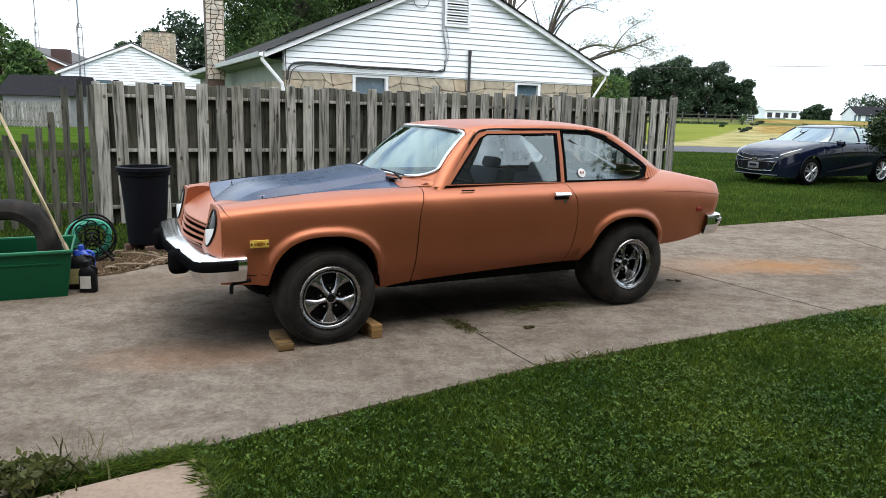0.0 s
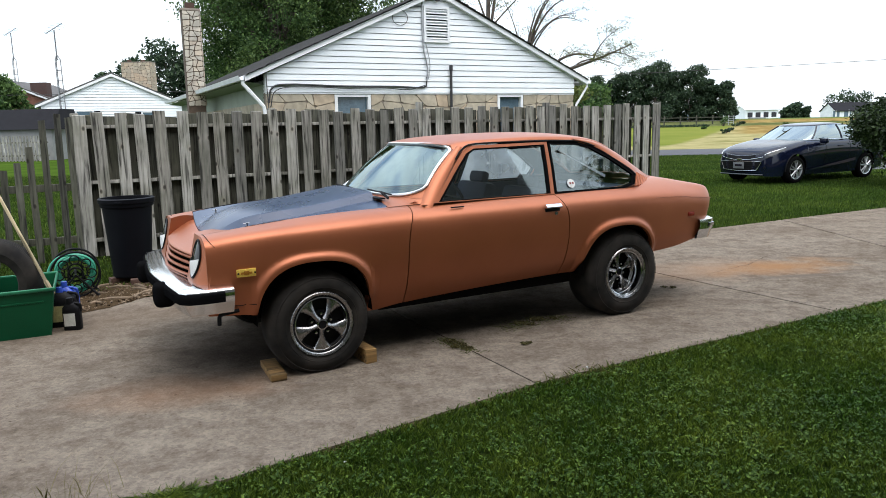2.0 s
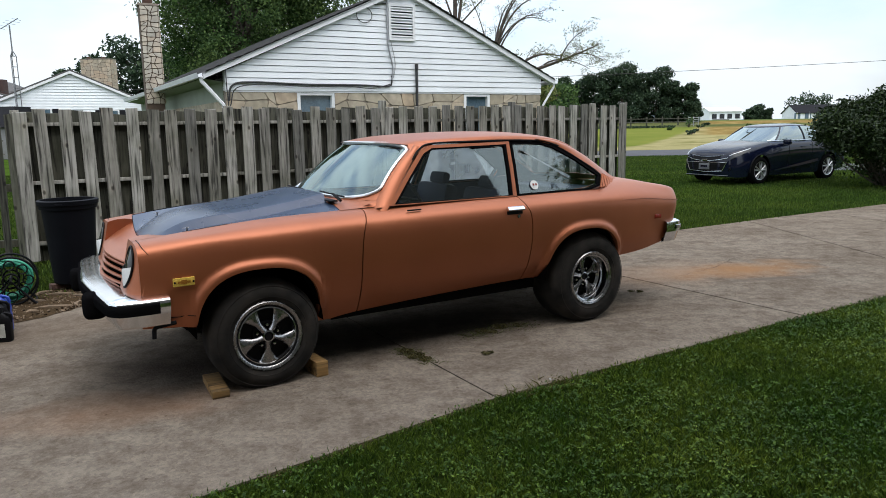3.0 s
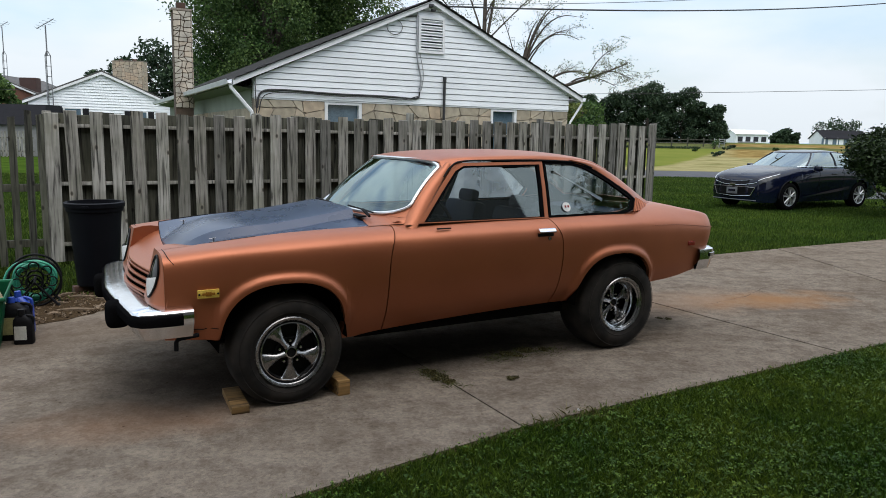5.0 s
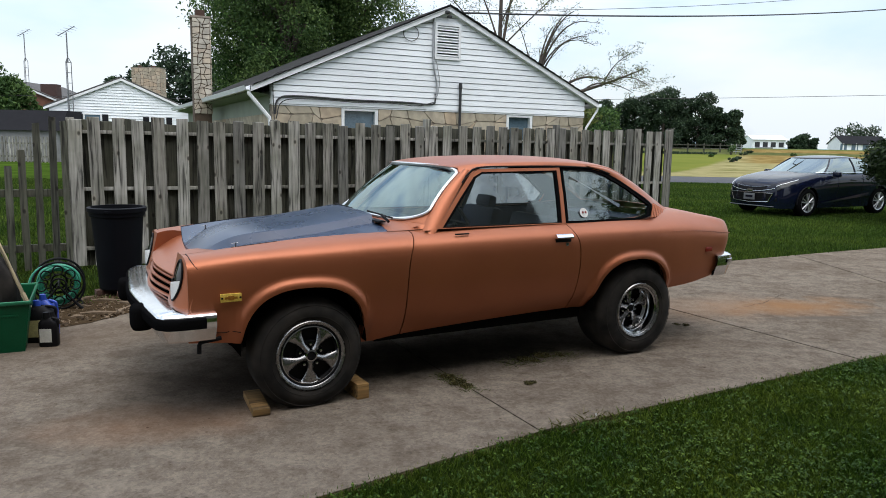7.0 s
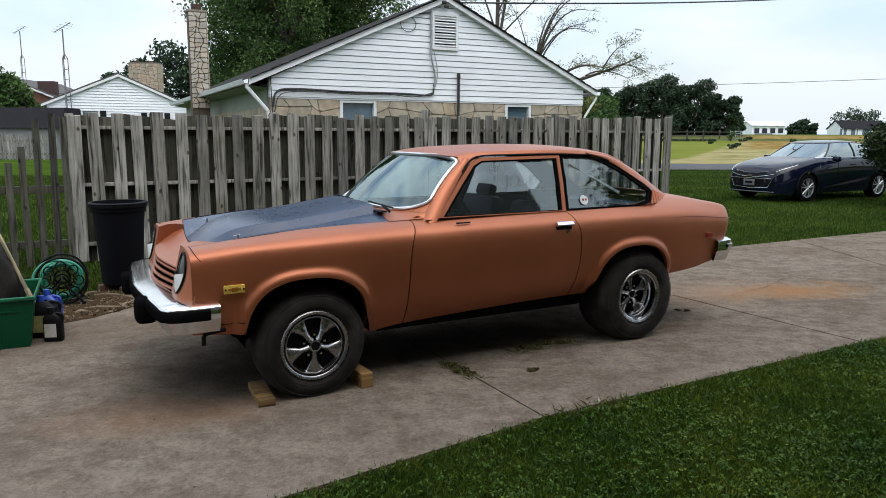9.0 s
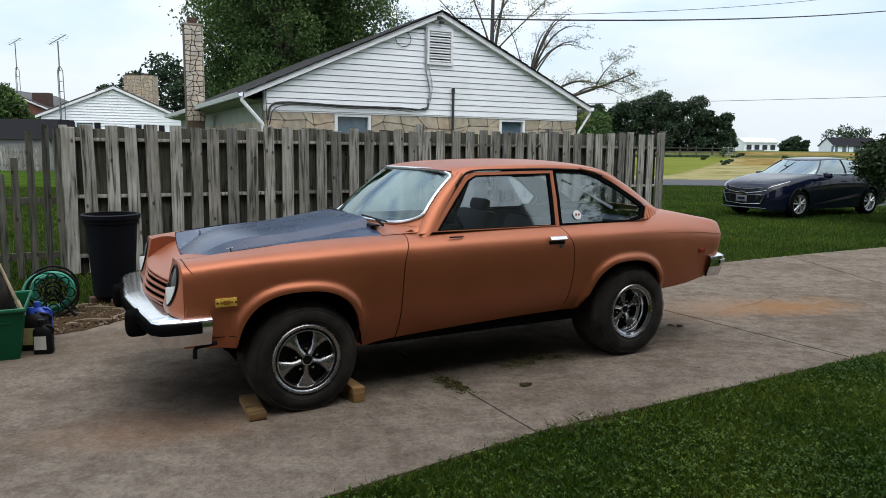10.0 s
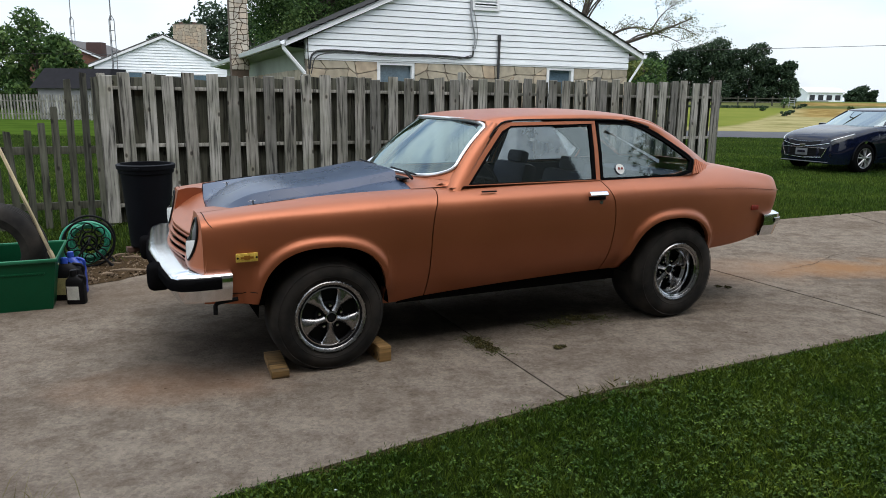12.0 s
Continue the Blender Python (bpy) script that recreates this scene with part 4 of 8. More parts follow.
def spread(a, b, n):
    """Places along the car, closer together at the ends of the wheel arches."""
    out = set(np.linspace(a, b, n))
    for s0, r, _, _ in ARCHES:
        for k in range(33):
            x = s0 + r * 0.9999 * math.cos(math.pi * k / 32)
            if a < x < b:
                out.add(x)
        for e in (-1, 1):
            for d in (0.002, 0.03, 0.07):
                if a < s0 + e * (r + d) < b:
                    out.add(s0 + e * (r + d))
    return sorted(out)


def flank(stations, n=30, front=None, rear=None):
    """A panel of the flank, on the camera's side (y negative). front, rear: seam places by height."""
    rows = []
    for s in stations:
        rows.append([(q[0], -q[1], q[2]) for q in side_line(s, n)])
    return sheet(rows)


def seam(tab, z):
    return curve_at(tab, z)[0]


FRONT_SEAM = [(0.30, 0.575), (0.45, 0.572), (0.7, 0.566), (0.85, 0.58), (0.93, 0.612), (1.0, 0.648)]
REAR_SEAM = [(0.30, 1.868), (0.55, 1.875), (0.75, 1.872), (0.86, 1.855), (0.93, 1.825), (1.0, 1.795)]


def panel(s0, s1, count, seam0=None, seam1=None, n=30, gap=0.0035):
    """A flank panel between two seams that lean with the height."""
    rows = []
    base = spread(s0, s1, count)
    for s in base:
        t = (s - s0) / (s1 - s0)
        line = side_line(s, n)
        out = []
        for q in line:
            a = seam(seam0, q[2]) + gap if seam0 else s0
            b = seam(seam1, q[2]) - gap if seam1 else s1
            k0, k1 = (a - s0) * max(0.0, 1 - (s - s0) / 0.22), (b - s1) * max(0.0, 1 - (s1 - s) / 0.22)
            out.append((q[0] + k0 + k1, -q[1], q[2]))
        rows.append(out)
    # rolled edges at the bottom and at both ends
    rows = [[*r, (r[-1][0], r[-1][1] + 0.02, r[-1][2] - 0.004), (r[-1][0], r[-1][1] + 0.06, r[-1][2] + 0.01)] for r in rows]
    first = [(p[0] + 0.001, p[1] + 0.022, p[2]) for p in rows[0]]
    last = [(p[0] - 0.001, p[1] + 0.022, p[2]) for p in rows[-1]]
    return sheet([first] + rows + [last])


g_fender = panel(-0.69, 0.60, 34, None, FRONT_SEAM)
g_door = panel(0.60, 1.85, 26, FRONT_SEAM, REAR_SEAM)
g_quarter = panel(1.85, 3.50, 44, REAR_SEAM, None)
for g, nm in ((g_fender, "front_fender"), (g_door, "door"), (g_quarter, "quarter_panel")):
    for both in (g, mirrored(g)):
        ob = part(nm, both, M_ORANGE, car, "orange " + nm.replace("_", " "), smooth=45)
        if nm == "door":
            sg = -1 if both is g else 1
            prof = [(0.815, 0.926), (0.832, 0.928), (0.840, 0.924), (0.853, 0.908), (0.853, 0.902), (0.847, 0.898), (0.815, 0.898)]
            dh = part("door_handle", prism(prof, lambda a, z, d: (1.647 + d, sg * a, z), 0.136), M_CHROME, ob, "chrome door handle", smooth=0)
            part("handle_recess", box(1.712, sg * 0.829, 0.886, 0.13, 0.010, 0.026, 0.003), M_BLACK, ob)
            part("lock", moved(lathe([(0.0, 0.0), (0.013, 0.0), (0.013, 0.012), (0.0, 0.013)], 14), pose(1.745, sg * 0.834, 0.858)), M_SPOKE, ob)
            part("mirror_bracket", box(0.95, sg * 0.785, 0.955, 0.10, 0.012, 0.009, 0.003), M_BLACK, ob, "dark holes where a mirror was")
# dark shell behind the panels and the floor pan
shell = []
for s in spread(-0.6, 3.42, 30):
    ln = side_line(s, 14)
    shell.append([(q[0], -q[1] + 0.035, q[2] - 0.01) for q in ln])
part("inner_structure", joined(sheet(shell), mirrored(sheet(shell))), M_UNDER, car, "dark inner body")
part("floor_pan", box(1.2, 0, 0.37, 1.6, 1.36, 0.14), M_UNDER, car, "dark underbody")
part("trunk_floor", box(2.9, 0, 0.52, 0.9, 1.3, 0.05), M_UNDER, car)
part("engine", box(-0.1, 0, 0.50, 0.9, 0.8, 0.2, 0.03), M_UNDER, car)
part("rear_axle", tube([(2.44, -0.62, 0.351), (2.44, -0.15, 0.351), (2.44, 0.15, 0.351), (2.44, 0.62, 0.351)], 0.05, 10, radii=[0.05, 0.06, 0.06, 0.05]), M_UNDER, car)
part("transmission", box(1.1, 0, 0.27, 1.4, 0.28, 0.10, 0.03), M_UNDER, car)
part("crossmember", box(-0.05, 0, 0.34, 0.7, 0.7, 0.14, 0.03), M_UNDER, car)
part("exhaust_pipe", tube([(0.3, -0.35, 0.30), (1.2, -0.4, 0.27), (1.95, -0.5, 0.27), (2.03, -0.55, 0.28)], 0.03, 10), M_MAST, car, "grey steel exhaust pipe")
# wheel wells
for s0, a, z0, b in ARCHES:
    for sg in (-1, 1):
        rows = []
        for k in range(17):
            c = math.pi * k / 16
            rows.append([(s0 + (a + 0.01) * math.cos(c), sg * y, z0 - 0.02 + (b + 0.015) * math.sin(c)) for y in (0.79, 0.6, 0.42)])
        part("wheel_well", sheet(rows), M_UNDER, car)

# hood with a long scoop that rises to the windscreen
HOOD_MID = [(-0.60, 0.803), (-0.5, 0.836), (-0.375, 0.868), (-0.2, 0.898), (-0.04, 0.917), (0.16, 0.950), (0.35, 0.998), (0.5, 1.022)]
SCOOP_TOP = [(-0.60, 0.806), (-0.56, 0.822), (-0.51, 0.862), (-0.46, 0.897), (-0.36, 0.940), (-0.19, 0.970), (-0.02, 0.985), (0.165, 1.008), (0.355, 1.036), (0.45, 1.052), (0.52, 1.060)]


def hood_z(s, w):
    e, z = curve_at(SECTION[0], s)
    t = min(1, abs(w) / e)
    return lerp(curve_at(HOOD_MID, s)[0], z, t**2)


def hood_edge(s, w):
    """How far the hood's line through s bends back towards the fenders."""
    return 0.03 * (w / 0.6) ** 2 + ease(0.0, -0.58, s) * 0.015 * (w / 0.6) ** 2


rows = []
for s in np.linspace(-0.56, 0.495, 44):
    lim = curve_at(SECTION[0], s + hood_edge(s, 0.57))[0] - 0.003
    half = lerp(0.27, 0.37, ease(-0.6, -0.05, s))
    foot = half + 0.052
    top = curve_at(SCOOP_TOP, s)[0]
    line = []
    for w, over in ((0, 0.010), (half * 0.45, 0.009), (half * 0.8, 0.005), (half - 0.006, 0.0), (half + 0.004, -0.004), (foot, None), (lerp(foot, lim, 0.35), None), (lerp(foot, lim, 0.7), None), (lim - 0.012, None), (lim, -0.003), (lim, -0.03)):
        x = s + hood_edge(s, w)
        base = hood_z(x, w)
        rise = max(base, top + over) if over is not None and w < foot else base + (over or 0.0)
        line.append((x, -w, rise))
    rows.append([(p[0], -p[1], p[2]) for p in line[::-1]] + line[1:])
back = [(p[0] + 0.001, p[1], min(p[2], hood_z(0.495, abs(p[1])) - 0.01)) for p in rows[-1]]
front = [(p[0] - 0.001, p[1], p[2] - 0.022) for p in rows[0]]
hood = part("hood", sheet([front] + rows + [back]), M_HOOD, car, "satin blue-grey hood with a raised scoop", smooth=13)
part("scoop_opening", box(0.502, 0, 1.038, 0.006, 0.60, 0.036, 0.002), M_BLACK, hood)
for sg in (-1, 1):
    part("hood_pin", joined(moved(lathe([(0.0, 0.0), (0.013, 0.0), (0.013, 0.003), (0.005, 0.005), (0.005, 0.026), (0.0, 0.028)], 12, "z"), pose(-0.375, sg * 0.47, hood_z(-0.375, 0.47))), tube([(-0.40, sg * 0.47, hood_z(-0.375, 0.47) + 0.020), (-0.362, sg * 0.47, hood_z(-0.375, 0.47) + 0.024)], 0.0018, 6)), M_SPOKE, hood, "chrome hood pin")
    part("hood_seam", tube([(s + 0.02, sg * (curve_at(SECTION[0], s)[0] - 0.001), curve_at(SECTION[0], s)[1] + 0.001) for s in np.linspace(-0.45, -0.2, 8)], 0.0035, 6), M_BLACK, hood)
# nose panel between the lamps, sloping from the hood to the grille


def nose_s(w, z):
    """How far forward the nose and the grille reach: a shallow arrow in plan, leaning out towards the bumper."""
    return -0.765 - (0.762 - z) * 0.30 + (0.055 + (0.762 - z) * 0.2) * (abs(w) / 0.5) ** 1.7


rows = []
for t in np.linspace(0, 1, 7):
    e = 0.47
    line = []
    for w in np.linspace(-e, e, 13):
        s0 = -0.563 + hood_edge(-0.56, w)
        line.append((lerp(s0, nose_s(w, 0.762), t), w, lerp(hood_z(s0, w) - 0.004, 0.762, t**1.35)))
    rows.append(line)
nose = part("nose_panel", sheet(rows), M_ORANGE, car, "orange nose panel")
part("hood_lip", sheet([[(-0.566 + hood_edge(-0.56, w), w, hood_z(-0.56 + hood_edge(-0.56, w), w) - 0.014), (-0.554 + hood_edge(-0.56, w), w, hood_z(-0.56 + hood_edge(-0.56, w), w) - 0.005)] for w in np.linspace(-0.44, 0.44, 13)]), M_BLACK, car)


def face_s(w, z):
    """How far forward the lamp pods reach."""
    return -0.690 - (0.885 - z) * 0.235 + 0.075 * max(0.0, (w - 0.62) / 0.16) ** 2.2


for sg in (-1, 1):
    rows = []
    outline = [q for q in side_line(-0.69, 40)]
    ws = [q[1] for q in outline]
    for z in np.linspace(0.60, 0.885, 14):
        lim = 0.775 if z < 0.8 else float(np.interp(-z, [-q[2] for q in outline], ws))
        rows.append([(face_s(w, z), sg * w, z) for w in np.linspace(0.455, max(lim, 0.5), 14)])
    # pod top and inner cheek
    back_s = lambda w: -0.564 + hood_edge(-0.56, w)
    top = []
    for t in (0, 0.15, 0.4, 0.7, 1):
        we, ze = curve_at(SECTION[0], lerp(-0.69, back_s(0.57), t))
        zi = lerp(0.885, hood_z(back_s(0.53), 0.53) + 0.004, t) + 0.012 * math.sin(math.pi * t)
        top.append([(lerp(face_s(w, 0.885), back_s(w), t), sg * w, lerp(zi, ze + 0.001, (w - 0.455) / (we + 0.004 - 0.455))) for w in np.linspace(0.455, we + 0.004, 6)])
    cheek = [[(lerp(face_s(0.455, z), back_s(0.455), t), sg * 0.455, lerp(z, lerp(z, hood_z(back_s(0.455), 0.455), 0.3), t) if z < 0.88 else lerp(0.885, hood_z(back_s(0.53), 0.53) + 0.004, t) + 0.012 * math.sin(math.pi * t)) for z in np.linspace(0.60, 0.885, 6)] for t in (0, 0.15, 0.4, 0.7, 1)]
    pod = part("lamp_pod", joined(sheet(rows), sheet(top), sheet(cheek)), M_ORANGE, car, "orange headlamp surround")
    c, hw, hh = (0.615, 0.757), 0.076, 0.108

    def lamp_pt(u, v, out):
        return (face_s(c[0] + u, c[1] + v) - out, sg * (c[0] + u), c[1] + v)

    el = [(hw * math.cos(k / 40 * 2 * math.pi), hh * math.sin(k / 40 * 2 * math.pi)) for k in range(40)]
    part("bezel", tube([lamp_pt(u, v, 0.004) for u, v in el], 0.006, 8, True), M_BLACK, pod, "black lamp bezel")
    dn = [(hw * 0.95 * math.cos(a), hh * 0.95 * math.sin(a)) for a in np.linspace(math.pi - 0.06, 2 * math.pi + 0.06, 24)]
    part("headlamp", sheet([[lamp_pt(u * t, v * t, 0.012 * (1 - t**2) + 0.003) for u, v in el + el[:1]] for t in np.linspace(0.02, 0.96, 6)]), M_LAMPGLASS, pod, "dark headlamp glass")
    cd = (0, -0.008)
    part("parking_lamp", sheet([[lamp_pt(lerp(cd[0], u, t), lerp(cd[1], v, t), 0.010 * (1 - t**2) + 0.022 - 0.013 * t) for u, v in dn] for t in np.linspace(0.02, 1, 6)]), M_WHITE, pod, "white parking lamp lens")

# grille with five slats
across = np.linspace(-0.452, 0.452, 17)
grille = part("grille", sheet([[(nose_s(w, z) + 0.055, w, z) for w in across] for z in (0.765, 0.70, 0.64, 0.575)]), M_UNDER, car, "black grille opening with orange slats")
for k in range(5):
    z = 0.742 - 0.0355 * k
    prof = [(0.014, 0.003), (0.003, 0.001), (0.0, -0.002), (0.0, -0.010), (0.003, -0.012), (0.014, -0.009)]
    part("slat", sheet([[(nose_s(w, z) + o, w, z + h) for o, h in prof] for w in across]), M_ORANGE, grille, smooth=30)
part("nose_lip", sheet([[(nose_s(w, 0.762) + o, w, 0.762 + h) for o, h in ((0.0, 0.0), (-0.002, -0.006), (0.002, -0.010), (0.03, -0.008))] for w in across]), M_ORANGE, car)
rows = []
for t, (s, z) in enumerate(((-0.725, 0.578), (-0.735, 0.56), (-0.725, 0.52), (-0.705, 0.51), (-0.65, 0.50))):
    rows.append([(s - 0.06 * (1 - abs(w / 0.75)) + 0.09 * abs(w / 0.75) ** 3.5, w, z) for w in np.linspace(-0.75, 0.75, 21)])
part("front_valance", sheet(rows), M_ORANGE, car, "orange front valance")

# bumpers
BPATH = [(-0.56, 0.838), (-0.66, 0.843), (-0.76, 0.838), (-0.815, 0.822), (-0.843, 0.785), (-0.856, 0.70), (-0.876, 0.48), (-0.897, 0.22), (-0.908, 0.0)]


def bumper_rows(path, prof, sign=-1):
    """Sweeps a profile of (outward, height) along half a bumper and mirrors it."""
    half = spline(path, 22)
    full = [(s, -w) for s, w in half] + [(s, w) for s, w in half[::-1][1:]]
    rows = []
    for i, (s, y) in enumerate(full):
        a, b = full[max(i - 1, 0)], full[min(i + 1, len(full) - 1)]
        d = Vector((b[0] - a[0], b[1] - a[1])).normalized()
        nx, ny = d.y * sign, -d.x * sign
        rows.append([(s + nx * o, y + ny * o, z) for o, z in prof])
    return rows


fb = part("front_bumper", sheet(bumper_rows(BPATH, [(-0.125, 0.622), (-0.09, 0.624), (-0.04, 0.618), (-0.010, 0.608), (0.002, 0.599), (0.005, 0.590), (0.004, 0.570), (0.0, 0.532), (-0.006, 0.524), (-0.028, 0.470), (-0.036, 0.458), (-0.05, 0.456), (-0.05, 0.60)], -1)), M_CHROME, car, "chrome front bumper")
part("rubber_strip", sheet(bumper_rows([(-0.615, 0.841), *BPATH[1:]], [(0.0, 0.594), (0.012, 0.591), (0.018, 0.584), (0.020, 0.562), (0.016, 0.536), (0.0, 0.530)], -1)), M_RUBBER, fb, "black rubber strip")
for sg in (-1, 1):
    pw = lambda v, e: math.copysign(abs(v) ** e, v)
    rows = [[(-0.888 + 0.060 * pw(math.cos(b_), 0.5) * pw(math.cos(a_), 0.55), sg * 0.42 + 0.062 * pw(math.cos(b_), 0.5) * pw(math.sin(a_), 0.55), 0.528 + 0.075 * pw(math.sin(b_), 0.5)) for a_ in np.linspace(0, 2 * math.pi, 33)] for b_ in np.linspace(-math.pi / 2, math.pi / 2, 17)]
    part("bumper_guard", sheet(rows), M_RUBBER, fb, "black rubber bumper guard")
part("tow_hook", tube([(-0.53, -0.78, 0.455), (-0.62, -0.79, 0.448), (-0.638, -0.79, 0.442), (-0.645, -0.79, 0.43), (-0.647, -0.79, 0.385)], 0.012, 8), M_BLACK, car)
RPATH = [(3.29, 0.775), (3.40, 0.775), (3.475, 0.748), (3.515, 0.66), (3.535, 0.4), (3.545, 0.0)]
rb = part("rear_bumper", sheet(bumper_rows(RPATH, [(-0.10, 0.69), (-0.03, 0.694), (0.0, 0.68), (0.004, 0.64), (0.0, 0.60), (-0.01, 0.59), (-0.03, 0.52), (-0.05, 0.515), (-0.05, 0.66)], 1)), M_CHROME, car, "chrome rear bumper")
part("rubber_strip", sheet(bumper_rows([(3.39, 0.776), *RPATH[2:]], [(0.0, 0.655), (0.012, 0.65), (0.012, 0.625), (0.0, 0.62)], 1)), M_DULLCHROME, rb)
for sg in (-1, 1):
    mk = part("marker_lamp", box(-0.479, sg * 0.808, 0.677, 0.112, 0.016, 0.046, 0.005), M_AMBER, car, "amber side marker lamp")
    part("marker_insert", joined(box(-0.479, sg * 0.8165, 0.677, 0.030, 0.003, 0.022), box(-0.479, sg * 0.8160, 0.677, 0.066, 0.003, 0.012)), M_REFLECTOR, mk, "darker amber reflector")
    for dx in (-0.048, 0.048):
        part("screw", moved(lathe([(0.0, 0.0), (0.006, 0.0), (0.0, 0.003)], 8), pose(-0.479 + dx, sg * 0.818, 0.677)), M_BLACK, mk)
    part("rear_marker", box(3.18, sg * 0.776, 0.740, 0.07, 0.014, 0.034, 0.004), M_RED, car, "red rear side marker")

    # fine seams round the lamp pod and above the lower valance corner
    pod_line = [q for q in side_line(-0.655, 60) if q[2] > 0.80]
    part("pod_seam", tube([(-0.668 + 0.05 * ease(0.89, 0.79, q[2]), sg * (q[1] + 0.0005), q[2] + 0.0005) for q in pod_line], 0.0022, 5), M_BLACK, car)
    part("valance_seam", tube([(q[0], sg * (q[1] + 0.0005), q[2]) for q in (min(side_line(x, 80), key=lambda c: abs(c[2] - 0.482)) for x in np.linspace(-0.60, -0.43, 8))], 0.0022, 5), M_BLACK, car)

# windscreen, roof and glass
NW = 15


def ws_row(t):
    """A line across the windscreen; t runs from its foot to its head."""
    out = []
    for j in np.linspace(-1, 1, NW):
        foot = Vector((0.548 + 0.15 * j * j + 0.045 * j**8, -0.665 * j, 1.035 - 0.018 * j * j))
        head = Vector((0.918 + 0.175 * abs(j) ** 2.2, -0.528 * j, 1.368 - 0.012 * j * j))
        p = foot.lerp(head, t)
        p.x -= 0.02 * math.sin(math.pi * t)
        p.z += 0.014 * math.sin(math.pi * t)
        out.append(tuple(p))
    return out


def ws_limit(j):
    """Where the glass begins and ends at j across the car: its corners are rounded."""
    k = max(0.0, (abs(j) - 0.62) / 0.38)
    return 0.20 * (1 - math.sqrt(max(0.0, 1 - k * k))), 1 - 0.13 * (1 - math.sqrt(max(0.0, 1 - k * k)))


JS = [-1, -0.985, -0.95, -0.9, -0.84, -0.76, -0.66, -0.5, -0.33, -0.16, 0, 0.16, 0.33, 0.5, 0.66, 0.76, 0.84, 0.9, 0.95, 0.985, 1]


def ws_at(j, t):
    foot = Vector((0.548 + 0.15 * j * j + 0.045 * j**8, -0.665 * j, 1.035 - 0.018 * j * j))
    head = Vector((0.918 + 0.175 * abs(j) ** 2.2, -0.528 * j, 1.368 - 0.012 * j * j))
    p = foot.lerp(head, t)
    return (p.x - 0.02 * math.sin(math.pi * t), p.y, p.z + 0.014 * math.sin(math.pi * t))


ws_rows = [[ws_at(j, lerp(*ws_limit(j), t)) for j in JS] for t in np.linspace(0, 1, 9)]
part("windscreen", sheet(ws_rows), M_WSGLASS, car, "tinted windscreen reflecting the sky")
edge = ws_rows[0] + [r[-1] for r in ws_rows[1:-1]] + ws_rows[-1][::-1] + [r[0] for r in ws_rows[1:-1]][::-1]
for a, b in ((0, 0), (1, 1)):
    part("windscreen_surround", sheet([[ws_at(j, lerp(a, ws_limit(j)[b], u)) for j in JS] for u in (0, 0.5, 1)]), M_ORANGE, car)
part("windscreen_trim", tube([(p[0] - 0.004, p[1], p[2] + 0.004) for p in resample(edge + [edge[0]], 110)[:-1]], 0.011, 8, True), M_TRIMCHROME, car, "bright chrome windscreen trim")
ROOF_MID = [(0.925, 1.378), (1.1, 1.408), (1.4, 1.428), (1.8, 1.436), (2.1, 1.426), (2.35, 1.392), (2.5, 1.335)]
ROOF_EDGE = [(0.925, 0.515, 1.352), (1.08, 0.535, 1.362), (1.3, 0.552, 1.378), (1.8, 0.556, 1.388), (2.1, 0.552, 1.378), (2.35, 0.53, 1.350), (2.5, 0.52, 1.300)]
rows = []
for s in np.linspace(0.925, 2.5, 26):
    zc = curve_at(ROOF_MID, s)[0]
    e, ze = curve_at(ROOF_EDGE, s)
    line = []
    for j in np.linspace(-1, 1, 25):
        ss = s + (0.175 * abs(j) ** 2.2 if s < 1.3 else 0.0) * ease(1.3, 0.925, s)
        line.append((ss, -e * math.sin(j * math.pi / 2) / 1.0, ze + (zc - ze) * math.cos(j * math.pi / 2) ** 0.9))
    rows.append(line)
part("roof", sheet(rows), M_ORANGE, car, "orange roof panel", smooth=50)


def glasshouse(s, z, out=0.0):
    """A point on the side of the cabin, leaning inwards with height."""
    return (s, -(0.728 - (z - 0.985) * 0.44 + out), z)


DOOR_OUT = [(0.800, 0.986), (0.97, 1.170), (1.115, 1.318), (1.20, 1.352), (1.855, 1.362), (1.835, 1.18), (1.803, 0.986)]
DOOR_IN = [(0.862, 0.994), (1.02, 1.160), (1.150, 1.290), (1.21, 1.320), (1.808, 1.332), (1.788, 1.18), (1.755, 0.994)]
QUART_OUT = [(1.868, 1.362), (1.848, 1.18), (1.815, 0.986), (2.49, 0.990), (2.605, 1.015), (2.640, 1.095), (2.46, 1.222), (2.28, 1.318), (2.16, 1.352)]
QUART_INNER = [(1.892, 1.338), (1.872, 1.18), (1.845, 1.004), (2.46, 1.006), (2.565, 1.028), (2.598, 1.085), (2.42, 1.205), (2.25, 1.292), (2.14, 1.328)]
QUART_IN = [(lerp(a[0], b[0], 0.68), lerp(a[1], b[1], 0.68)) for a, b in zip(QUART_OUT, QUART_INNER)]


def outline(pts, inset, n=1):
    cx, cz = sum(p[0] for p in pts) / len(pts), sum(p[1] for p in pts) / len(pts)
    return [(cx + (p[0] - cx) * inset, cz + (p[1] - cz) * inset) for p in pts]


